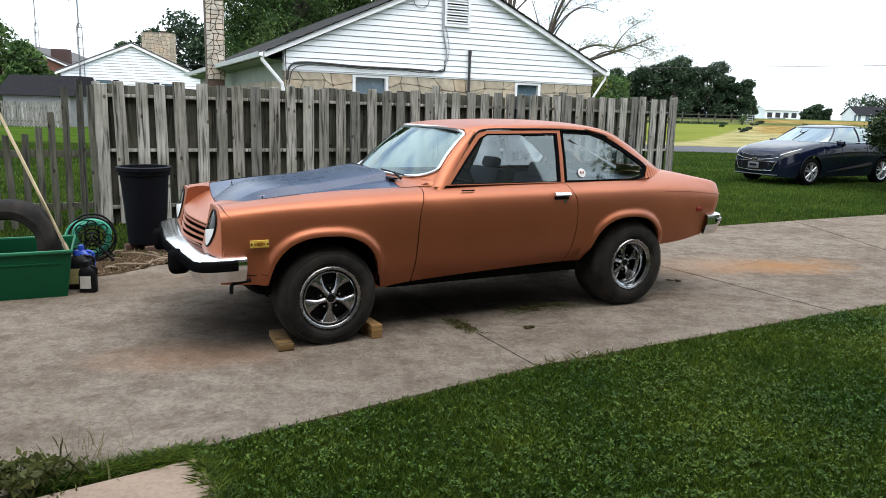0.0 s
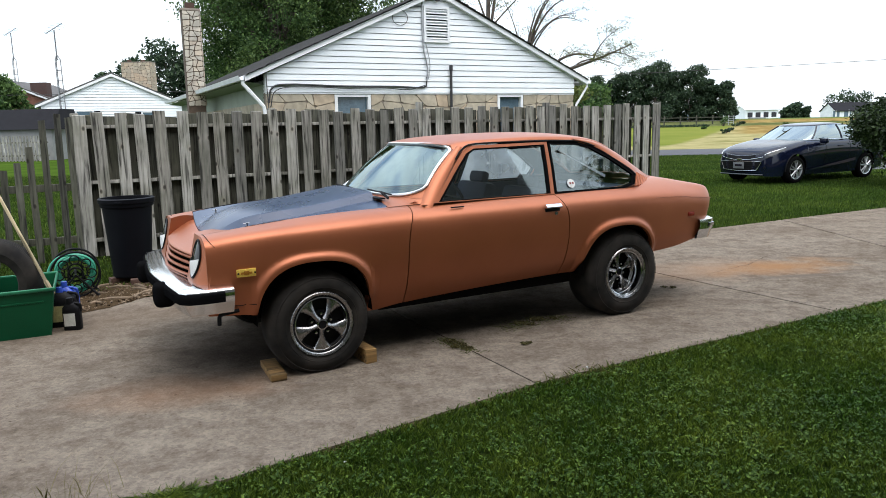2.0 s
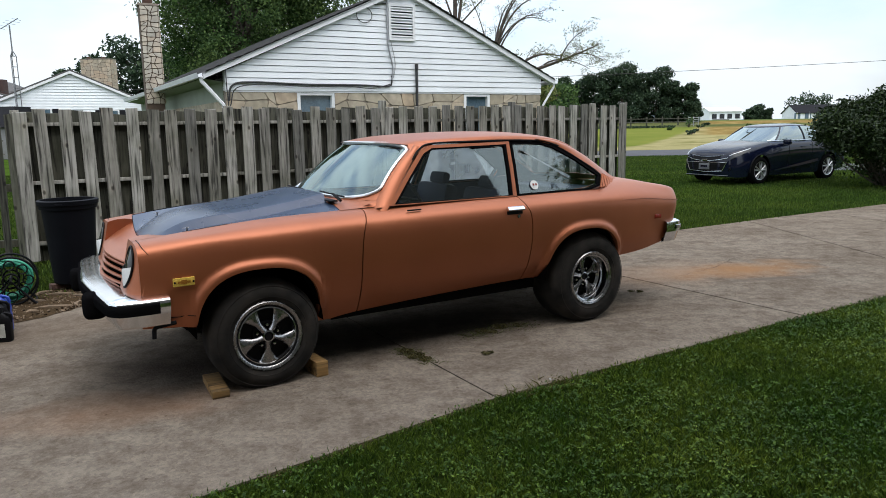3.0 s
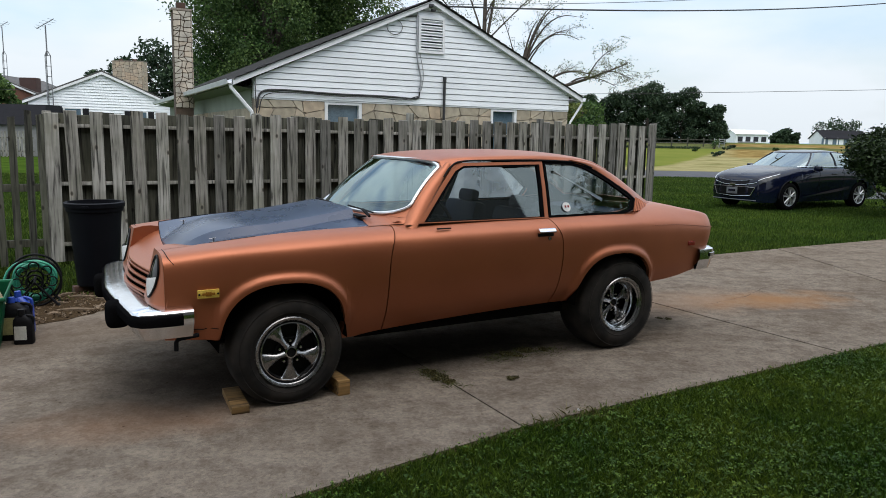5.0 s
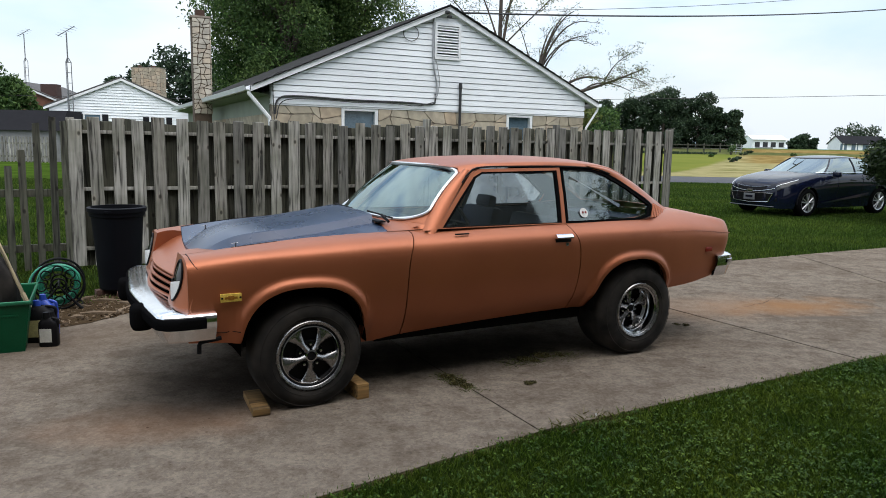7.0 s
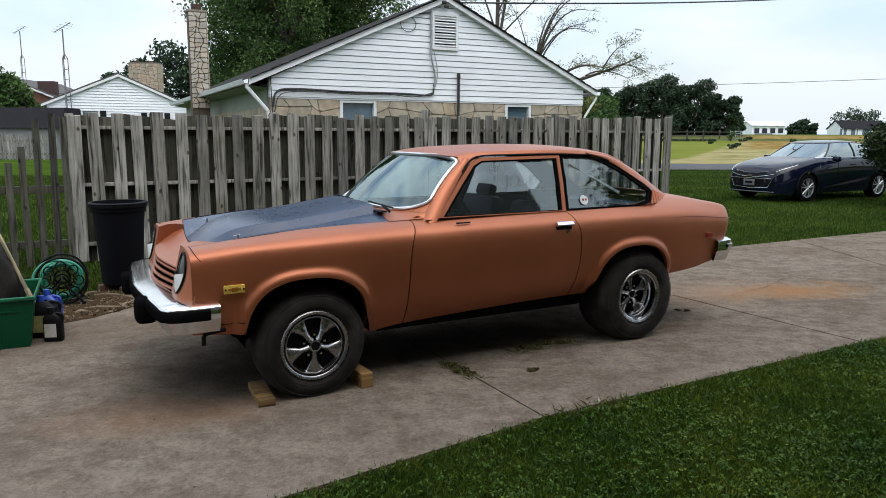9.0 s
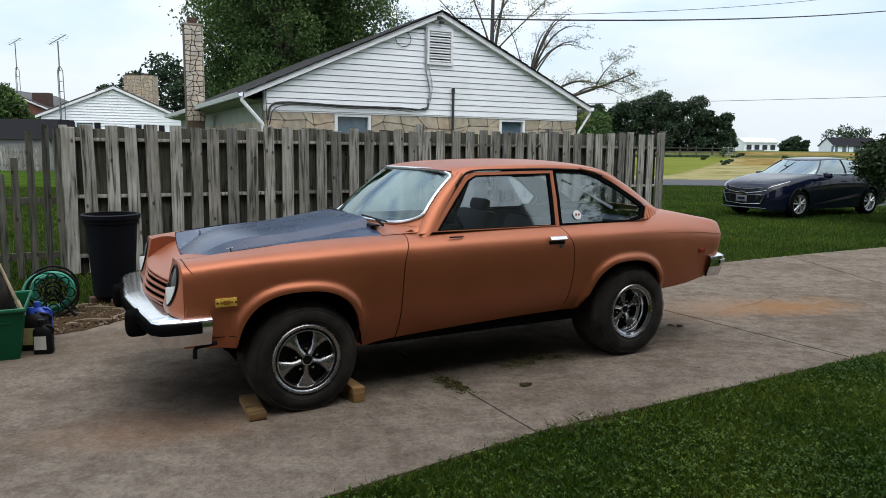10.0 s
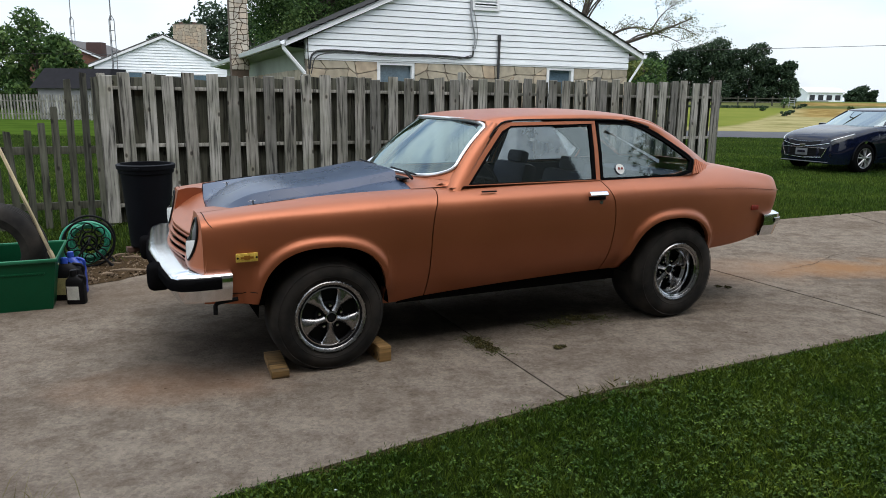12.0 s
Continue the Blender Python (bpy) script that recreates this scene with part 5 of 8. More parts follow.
for sg in (-1, 1):
    fl = (lambda g: g) if sg < 0 else mirrored
    put = lambda a, b, d: glasshouse(a, b, 0.006 - d)
    part("door_frame", fl(ring(DOOR_OUT, [(lerp(a[0], b[0], 0.62), lerp(a[1], b[1], 0.62)) for a, b in zip(DOOR_OUT, DOOR_IN)], put, 0.03)), M_ORANGE, car, "orange window frame", smooth=0)
    part("window_seal", fl(ring([(lerp(a[0], b[0], 0.55), lerp(a[1], b[1], 0.55)) for a, b in zip(DOOR_OUT, DOOR_IN)], DOOR_IN, lambda a, b, d: glasshouse(a, b, 0.002 - d), 0.03)), M_RUBBER, car, "black window seal", smooth=0)
    part("door_glass", fl(([glasshouse(a, b, -0.012) for a, b in DOOR_IN], [tuple(range(len(DOOR_IN)))])), M_GLASS if sg < 0 else M_DUSTGLASS, car, "tinted door window", smooth=0)
    part("quarter_seal", fl(ring(QUART_OUT, QUART_IN, lambda a, b, d: glasshouse(a, b, 0.001 - d), 0.03)), M_RUBBER, car, "black rubber quarter window seal", smooth=0)
    part("quarter_glass", fl(([glasshouse(a, b, -0.010) for a, b in QUART_IN], [tuple(range(len(QUART_IN)))])), M_GLASS if sg < 0 else M_DUSTGLASS, car, "quarter window with a round sticker", smooth=0)
    part("door_post", fl(prism([(1.800, 0.985), (1.822, 0.985), (1.874, 1.362), (1.850, 1.362)], lambda a, b, d: glasshouse(a, b, -0.012 - d), 0.03)), M_BLACK, car, smooth=0)
    # drip rail
    drip = [glasshouse(1.04, 1.262, 0.004), glasshouse(1.10, 1.322, 0.008), glasshouse(1.20, 1.362, 0.008), glasshouse(1.55, 1.370, 0.008), glasshouse(1.86, 1.370, 0.008), glasshouse(2.15, 1.358, 0.006), glasshouse(2.30, 1.318, 0.004)]
    part("drip_rail", fl(tube(spline(drip, 40), 0.0065, 6)), M_BLACK, car, "black drip rail")
    # roof rail between the roof and the drip rail
    rl = []
    for s in np.linspace(1.05, 2.34, 20):
        e, ze = curve_at(ROOF_EDGE, s)
        zd = float(np.interp(s, [1.05, 1.2, 1.86, 2.15, 2.34], [1.285, 1.362, 1.37, 1.358, 1.30]))
        g = glasshouse(s, zd, 0.004)
        rl.append([(s, -e, ze), (s, -(e - g[1]) / 2 - 0.003, (ze + zd) / 2 + 0.002), g])
    part("roof_rail", fl(sheet(rl)), M_ORANGE, car, smooth=60)
    # front pillar
    rows = []
    for t in np.linspace(-0.12, 1, 13):
        a = Vector(ws_row(t)[-1])
        b = Vector(glasshouse(lerp(0.800, 1.115, t), lerp(0.984, 1.345, t), 0.006))
        m = (a + b) / 2 + Vector((-0.012, -0.012, 0.004))
        rows.append([tuple(a), tuple(a.lerp(m, 0.5) + Vector((-0.005, -0.004, 0))), tuple(m), tuple(b.lerp(m, 0.5) + Vector((-0.003, -0.006, 0))), tuple(b)])
    low = [ws_row(0)[k] for k in (9, 10, 11, 12, 13, 14)] + [(0.755, -0.702, 1.002), (0.825, -0.738, 0.987)]
    fend = []
    for s in (0.50, 0.54, 0.58, 0.625, 0.67, 0.715, 0.765, 0.825):
        w, z = curve_at(SECTION[0], s)
        fend.append((s, -w - 0.012, z + 0.001))
    part("cowl_corner", fl(sheet([[tuple(lerp(np.array(p), np.array(q), t) + np.array((0, 0, 0.004 * math.sin(math.pi * t)))) for t in (0, 0.25, 0.5, 0.75, 1)] for p, q in zip(low, fend)])), M_ORANGE, car, smooth=60)
    part("front_pillar", fl(sheet(rows)), M_ORANGE, car, "orange windscreen pillar", smooth=60)
    # rear pillar with ribbed vent
    inner = [(2.10, 1.362), (2.30, 1.312), (2.47, 1.220), (2.645, 1.095), (2.61, 1.012), (2.50, 0.986)]
    outer = [(2.10, 0.554, 1.379), (2.33, 0.532, 1.354), (2.56, 0.52, 1.268), (2.80, 0.515, 1.135), (2.90, 0.522, 1.072), (2.965, 0.528, 1.038)]
    a = spline([glasshouse(p, q, 0.003) for p, q in inner], 24)
    b = spline([(p, -w, q) for p, w, q in outer], 24)
    rows = [[tuple(lerp(p, q, t) + np.array((0, -0.018 * math.sin(math.pi * t), 0.006 * math.sin(math.pi * t)))) for t in np.linspace(0, 1, 7)] for p, q in zip(a, b)]
    rp = part("rear_pillar", fl(sheet(rows)), M_ORANGE, car, "orange rear pillar with a ribbed vent", smooth=60)
    part("pillar_trim", fl(sheet([[(p[0] - 0.01, p[1] + 0.03, p[2] - 0.012) for p in r] for r in rows])), M_INTERIOR, car, "dark inner trim", smooth=60)
    part("door_trim", fl(sheet([[(s, -0.70 + 0.012 * q, lerp(0.50, 0.975, q)) for q in (0, 0.4, 0.8, 1)] + [(s, -0.735, 0.98)] for s in np.linspace(0.72, 2.55, 10)])), M_INTERIOR, car, "dark inner door trim", smooth=60)
    for k in range(7):
        s = 2.655 + 0.030 * k
        part("vent_rib", fl(tube([(s - 0.055, -0.732 + 0.014 * k, 1.000), (s + 0.01, -0.678 + 0.013 * k, 1.098 - 0.009 * k)], 0.008, 6)), M_ORANGE, rp)
st = part("sticker", moved(lathe([(0.0, 0.0), (0.035, 0.0), (0.035, 0.002), (0.0, 0.002)], 28), pose(1.985, -0.699, 1.052, -24)), M_WHITE, car, "round white sticker with red marks")
part("sticker_mark", joined(*[moved(box(dx, 0, 0, 0.013, 0.002, 0.016), pose(1.985, -0.7025, 1.055, -24)) for dx in (-0.012, 0.012)]), M_RED, st)
# rear glass, deck lid and tail
rows = []
for t in np.linspace(0, 1, 9):
    s, z = lerp(2.49, 2.95, t), lerp(1.338, 1.062, t) + 0.02 * math.sin(math.pi * t)
    e, ze = lerp(0.52, 0.528, t), lerp(1.302, 1.040, t)
    rows.append([(s, -e * j, lerp(z, ze, abs(j) ** 2.5)) for j in np.linspace(-1, 1, 11)])
part("rear_window", sheet(rows), M_GLASS, car, "sloping rear window")
rows = []
for s in np.linspace(2.95, 3.52, 10):
    e, ze = curve_at(SECTION[0], s)
    zc = ze + 0.018
    rows.append([(s + 0.02 * (1 - j * j) * ease(3.3, 3.5, s), -e * j, lerp(zc, ze, abs(j) ** 2)) for j in np.linspace(-1, 1, 11)])
part("deck_lid", sheet(rows), M_ORANGE, car, "orange deck lid")
ol = [q for q in side_line(3.50, 20)]
rows = []
for t in np.linspace(0, 1, 8):
    rows.append([(q[0] + 0.012 * math.sin(math.pi * t), -q[1] * (1 - 2 * t), q[2]) for q in ol])
tail = part("tail_panel", sheet(rows), M_ORANGE, car, "orange tail panel")
for sg in (-1, 1):
    part("tail_lamp", box(3.475, sg * 0.45, 0.765, 0.03, 0.30, 0.11, 0.008), M_RED, tail, "red tail lamp")
part("crease", tube([(s, -curve_at(SECTION[3], s)[0] - 0.001, curve_at(SECTION[3], s)[1] + 0.003) for s in np.linspace(2.75, 3.50, 16)], 0.002, 6), M_ORANGE, car)
# cowl and wipers
rows = []
for j in np.linspace(-1, 1, 21):
    w = 0.69 * j
    f = 0.54 + 0.16 * j * j
    rows.append([(f - 0.05 - 0.01, -w * 0.93, 0.992 - 0.012 * j * j), (f - 0.03, -w * 0.96, 1.008 - 0.014 * j * j), (f + 0.012, -w, 1.034 - 0.02 * j * j)])
part("cowl", sheet(rows), M_ORANGE, car, "orange cowl")
part("cowl_grille", box(0.525, -0.42, 1.018, 0.05, 0.18, 0.01, 0.003), M_BLACK, car)
for y0, y1 in ((-0.53, -0.22), (0.08, 0.40)):
    part("wiper", joined(tube([(0.56, y0, 1.02), (0.555, y0 + 0.10, 1.055)], 0.009, 6), tube([(0.575, y0 - 0.02, 1.045), (0.545, y1, 1.062)], 0.006, 6)), M_BLACK, car, "black wiper")
# cabin
part("dashboard", joined(box(0.80, 0, 0.93, 0.32, 1.25, 0.16, 0.04)), M_INTERIOR, car, "dark dashboard")
wheel_pts = [(0.0, 0.185 * math.cos(k / 28 * 2 * math.pi), 0.185 * math.sin(k / 28 * 2 * math.pi)) for k in range(28)]
part("steering_wheel", moved(joined(tube(wheel_pts, 0.012, 8, True), box(0.01, 0, 0, 0.02, 0.34, 0.03), tube([(0.0, 0, 0), (-0.3, 0, -0.02)], 0.02, 8)), pose(1.14, -0.36, 0.97, 0, -25, 0)), M_BLACK, car, "black steering wheel")
for sg in (-1, 1):
    seat = part("seat", joined(box(1.50, sg * 0.36, 0.60, 0.5, 0.48, 0.16, 0.05), moved(box(0, 0, 0.20, 0.13, 0.48, 0.42, 0.05), pose(1.72, sg * 0.36, 0.62, 0, 14, 0))), M_INTERIOR, car, "dark blue bucket seat")
    part("headrest", moved(box(0, 0, 0, 0.08, 0.22, 0.10, 0.035), pose(1.835, sg * 0.36, 1.06, 0, 14, 0)), M_INTERIOR, seat)
part("rear_seat", joined(box(2.25, 0, 0.62, 0.4, 1.1, 0.14, 0.05), moved(box(0, 0, 0.16, 0.12, 1.1, 0.34, 0.04), pose(2.45, 0, 0.66, 0, 18, 0)), box(2.75, 0, 0.95, 0.45, 1.12, 0.03, 0.01)), M_INTERIOR, car, "dark rear seat and shelf")
part("roof_lining", sheet([[(s, -0.5 * j, curve_at(ROOF_MID, s)[0] - 0.035 - 0.03 * j * j) for j in np.linspace(-1, 1, 9)] for s in np.linspace(1.0, 2.45, 12)]), M_INTERIOR, car)
part("seat_belt", sheet([[(1.93, -0.60, 1.30), (1.95, -0.56, 1.30)], [(2.40, -0.60, 1.07), (2.44, -0.56, 1.09)]]), M_STEEL, car, "pale belt across the quarter window")


def wheel(name, s, z, r, width, rim, dish, turn, outer):
    """A drag wheel: fat tyre, polished five-spoke rim with dark openings. Its outer face looks to -y."""
    grp = part(name, lathe([(rim + 0.004, 0.004), (rim + 0.02, -0.006), (lerp(rim, r, 0.35), -0.014), (lerp(rim, r, 0.7), -0.006), (r - 0.03, 0.014), (r - 0.012, 0.03), (r - 0.002, 0.05), (r, 0.075), (r, width - 0.075), (r - 0.012, width - 0.03), (r - 0.03, width - 0.014), (rim + 0.004, width - 0.004)], 72), M_TYRE, car, "wide dusty black tyre", smooth=60)
    part("tyre_ring", joined(lathe([(rim + 0.030, -0.009), (rim + 0.033, -0.0125), (rim + 0.036, -0.0115)], 72), lathe([(lerp(rim, r, 0.72), -0.006), (lerp(rim, r, 0.74), -0.0075), (lerp(rim, r, 0.78), -0.001)], 72)), M_TYRE, grp)
    lip = [(rim - 0.014, 0.03), (rim - 0.016, 0.004), (rim - 0.008, -0.004), (rim + 0.002, -0.006), (rim + 0.008, 0.0), (rim + 0.006, 0.012)]
    barrel = [(rim - 0.018, 0.006), (rim - 0.028, 0.012), (rim - 0.03, dish), (rim - 0.045, dish + 0.02)]
    part("rim", lathe(lip, 64), M_SPOKE, grp, "worn grey rim")
    part("barrel", lathe(barrel, 64), M_DULLCHROME if dish > 0.05 else M_BLACK, grp, "inner rim")
    part("inner_ring", lathe([(rim - 0.038, dish * 0.6 + 0.010), (rim - 0.034, dish * 0.6 + 0.002), (rim - 0.028, dish * 0.6 + 0.004)], 64), M_DULLCHROME, grp, "thin bright ring")
    part("backplate", lathe([(0.0, dish + 0.045), (rim - 0.02, dish + 0.045), (rim - 0.02, dish + 0.2)], 48), M_BLACK, grp)
    sp = []
    R = rim - 0.032
    for k in range(5):
        a = radians(turn + 72 * k)
        ring_pts = []
        for rr, hw, dep in ((0.034, 0.019, 0.0), (0.06, 0.016, 0.004), (0.085, 0.020, 0.008), (0.112, 0.030, 0.011), (R - 0.022, 0.047, 0.014), (R - 0.010, 0.074, 0.016), (R, 0.103, 0.017)):
            row = []
            for q, lift in ((-1, 0.012), (-0.72, 0.001), (0, -0.006), (0.72, 0.001), (1, 0.012)):
                c = hw * q
                x, zz = rr * math.cos(a) - c * math.sin(a), rr * math.sin(a) + c * math.cos(a)
                row.append((x, dish + dep + lift - 0.012, zz))
            ring_pts.append(row)
        g = sheet(ring_pts)
        sk = sheet([[(p[0], p[1] + 0.028, p[2]) for p in ring_pts[i]] for i in range(len(ring_pts))])
        ed = [sheet([[r_[j] for r_ in ring_pts], [(r_[j][0], r_[j][1] + 0.028, r_[j][2]) for r_ in ring_pts]]) for j in (0, 4)]
        part("spoke", joined(g, sk, *ed), M_SPOKE, grp, smooth=40)
        b = radians(turn + 36 + 72 * k)
        part("lug_nut", moved(lathe([(0.0, -0.012), (0.008, -0.011), (0.0115, -0.004), (0.0115, 0.04)], 8), pose(0.064 * math.cos(b), dish + 0.012, 0.064 * math.sin(b))), M_DULLCHROME, grp)
    part("hub_disc", lathe([(0.0, dish + 0.02), (0.08, dish + 0.022), (0.085, dish + 0.04)], 30), M_BLACK, grp)
    part("hub_cap", joined(lathe([(0.0, dish - 0.014), (0.020, dish - 0.014), (0.024, dish - 0.010)], 30)), M_BLACK, grp)
    part("hub_ring", lathe([(0.024, dish - 0.008), (0.026, dish - 0.018), (0.034, dish - 0.016), (0.037, dish + 0.01)], 30), M_DULLCHROME, grp)
    return grp


for sg in (-1, 1):
    for nm, s, z, r, wd, rim, dish, turn, yo in (("front_wheel", -0.040, 0.303, 0.326, 0.27, 0.198, 0.012, 270, 0.812), ("rear_wheel", 2.450, 0.331, 0.348, 0.33, 0.196, 0.095, 20, 0.808)):
        w = wheel(nm, s, z, r, wd, rim, dish, turn, yo)
        w.matrix_local = pose(s, sg * yo, z, 0, 0, 0 if sg < 0 else 180)

# timber chocks at the front wheel
CHOCK = lambda s, w, rz: CAR @ pose(s, -w, 0, 0, 0, rz)
solid("wood_block", box(0, 0, 0.021, 0.095, 0.34, 0.042, 0.004), M_BLOCK, "yellowish timber offcut chocking the front tyre", "block", "timber chocks", m=CHOCK(-0.322, 0.67, -4))
solid("wood_block", box(0, 0, 0.046, 0.075, 0.20, 0.092, 0.005), M_BLOCK, "yellowish timber offcut chocking the front tyre", "block", "timber chocks", m=CHOCK(0.268, 0.725, 3))


# ---- the dark sedan parked on the grass ----
M_NAVY = plain("dark_navy_paint", (0.004, 0.006, 0.018), 0.07, 0.0, 0.1, 5, 300, 0.0, coat=0.0, spec=0.4)
M_ALLOY = plain("silver_alloy", (0.55, 0.56, 0.58), 0.3, 0.9, 0.1, 20, 100, 0.03)
M_LAMP = plain("clear_lamp", (0.55, 0.58, 0.62), 0.1, 0.3, 0.15, 30, 80, 0.0)
M_DARKGLASS = glass("dark_car_glass", (0.13, 0.15, 0.16), 0.24, 0.0)
SEDAN = Matrix.Translation((7.89, 17.52, 0)) @ Matrix.Rotation(radians(28), 4, "Z")
sedan = thing("sedan", SEDAN, "dark navy four-door sedan parked on the grass", "car")
SED = [
    [(-0.90, 0.0, 0.60), (-0.84, 0.0, 0.735), (-0.70, 0.0, 0.83), (-0.4, 0.0, 0.915), (0.0, 0.0, 0.985), (0.42, 0.0, 1.05), (1.5, 0.0, 1.05), (3.0, 0.0, 1.10), (3.5, 0.0, 1.13), (3.66, 0.0, 1.08), (3.70, 0.0, 0.85)],
    [(-0.90, 0.26, 0.59), (-0.84, 0.40, 0.725), (-0.70, 0.47, 0.815), (-0.4, 0.57, 0.905), (0.0, 0.63, 0.97), (0.42, 0.67, 1.02), (1.5, 0.70, 1.02), (3.0, 0.66, 1.07), (3.5, 0.58, 1.10), (3.66, 0.5, 1.06), (3.70, 0.45, 0.84)],
    [(-0.90, 0.34, 0.57), (-0.84, 0.53, 0.69), (-0.70, 0.66, 0.77), (-0.4, 0.77, 0.85), (0.0, 0.82, 0.905), (0.42, 0.84, 0.935), (1.5, 0.86, 0.95), (3.0, 0.84, 0.99), (3.5, 0.74, 1.00), (3.66, 0.66, 0.98), (3.70, 0.6, 0.82)],
    [(-0.90, 0.38, 0.50), (-0.84, 0.60, 0.56), (-0.70, 0.74, 0.61), (-0.4, 0.845, 0.70), (0.0, 0.888, 0.74), (0.42, 0.885, 0.73), (1.5, 0.89, 0.75), (3.0, 0.888, 0.79), (3.5, 0.80, 0.80), (3.66, 0.73, 0.80), (3.70, 0.68, 0.72)],
    [(-0.90, 0.38, 0.36), (-0.84, 0.61, 0.38), (-0.70, 0.755, 0.40), (-0.4, 0.84, 0.43), (0.0, 0.88, 0.45), (0.42, 0.862, 0.45), (1.5, 0.855, 0.45), (3.0, 0.87, 0.48), (3.5, 0.80, 0.5), (3.66, 0.72, 0.5), (3.70, 0.66, 0.5)],
    [(-0.90, 0.34, 0.21), (-0.84, 0.57, 0.20), (-0.70, 0.72, 0.19), (-0.4, 0.80, 0.19), (0.0, 0.83, 0.20), (0.42, 0.83, 0.20), (1.5, 0.83, 0.20), (3.0, 0.83, 0.22), (3.5, 0.76, 0.27), (3.66, 0.68, 0.30), (3.70, 0.62, 0.33)],
]


def sed_line(s, n):
    p = spline([curve_at(r, s) for r in SED], 90)
    lo = p[-1][1]
    for c in (0.0, 2.70):
        u = abs(s - c) / 0.375
        if u < 1:
            lo = max(lo, 0.33 + 0.375 * math.sqrt(1 - u * u))
    keep = [q for q in p if q[1] > lo] or [p[0]]
    k = len(keep)
    if k < len(p):
        a, b = p[k - 1], p[k]
        keep.append(a + (b - a) * ((a[1] - lo) / max(1e-6, a[1] - b[1])))
    return [(s, -w, z) for w, z in resample(keep, n)]


st = set(np.linspace(-0.90, 3.70, 60))
for c in (0.0, 2.70):
    st |= {c + 0.3749 * math.cos(math.pi * k / 24) for k in range(25)} | {c - 0.378, c + 0.378}
rows = [sed_line(s, 30) for s in sorted(st)]
ends = [sheet([r, [(p[0], 0, p[2]) for p in r]]) for r in (rows[0], rows[-1])]
gs = joined(sheet(rows), *ends)
for g in (gs, mirrored(gs)):
    part("body", g, M_NAVY, sedan, "dark navy painted body", smooth=50)
part("underbody", box(1.35, 0, 0.27, 3.6, 1.5, 0.14), M_UNDER, sedan)
CAB_FOOT = [(0.24, 0.0), (0.33, 0.42), (0.56, 0.70), (1.05, 0.79), (2.0, 0.80), (2.7, 0.77), (3.1, 0.62), (3.22, 0.3), (3.26, 0.0)]
CAB_TOP = [(1.00, 0.0), (1.04, 0.34), (1.13, 0.53), (1.38, 0.575), (1.9, 0.585), (2.3, 0.57), (2.52, 0.48), (2.60, 0.25), (2.62, 0.0)]


def cab(t, n=41):
    out = []
    for (fx, fw), (tx, tw) in zip(spline(CAB_FOOT, n), spline(CAB_TOP, n)):
        z = lerp(1.0, 1.375 - 0.075 * ((tx - 1.65) / 0.95) ** 2, t)
        out.append((lerp(fx, tx, t), -lerp(fw, tw, t) - 0.03 * math.sin(math.pi * t), z))
    return out


rows = [cab(t) for t in np.linspace(0, 1, 9)]
gl = sheet(rows)
for g in (gl, mirrored(gl)):
    part("glass", g, M_DARKGLASS, sedan, "dark tinted glass", smooth=60)
part("cabin", joined(box(1.9, 0, 0.98, 2.2, 1.3, 0.12, 0.04), box(1.75, -0.36, 1.1, 0.2, 0.45, 0.4, 0.06), box(1.75, 0.36, 1.1, 0.2, 0.45, 0.4, 0.06), box(2.7, 0, 1.08, 0.2, 1.1, 0.25, 0.06)), M_INTERIOR, sedan)
rt = spline(CAB_TOP, 31)
rows = []
for t in np.linspace(0, 1, 8):
    rows.append([(lerp(p[0], 1.87, 1 - math.cos(t * math.pi / 2)), -p[1] * math.cos(t * math.pi / 2), 1.375 - 0.075 * ((p[0] - 1.65) / 0.95) ** 2 * math.cos(t * math.pi / 2) ** 2 + 0.06 * math.sin(t * math.pi / 2) ** 0.8) for p in rt])
rf = sheet(rows)
for g in (rf, mirrored(rf)):
    part("roof", g, M_NAVY, sedan, smooth=60)
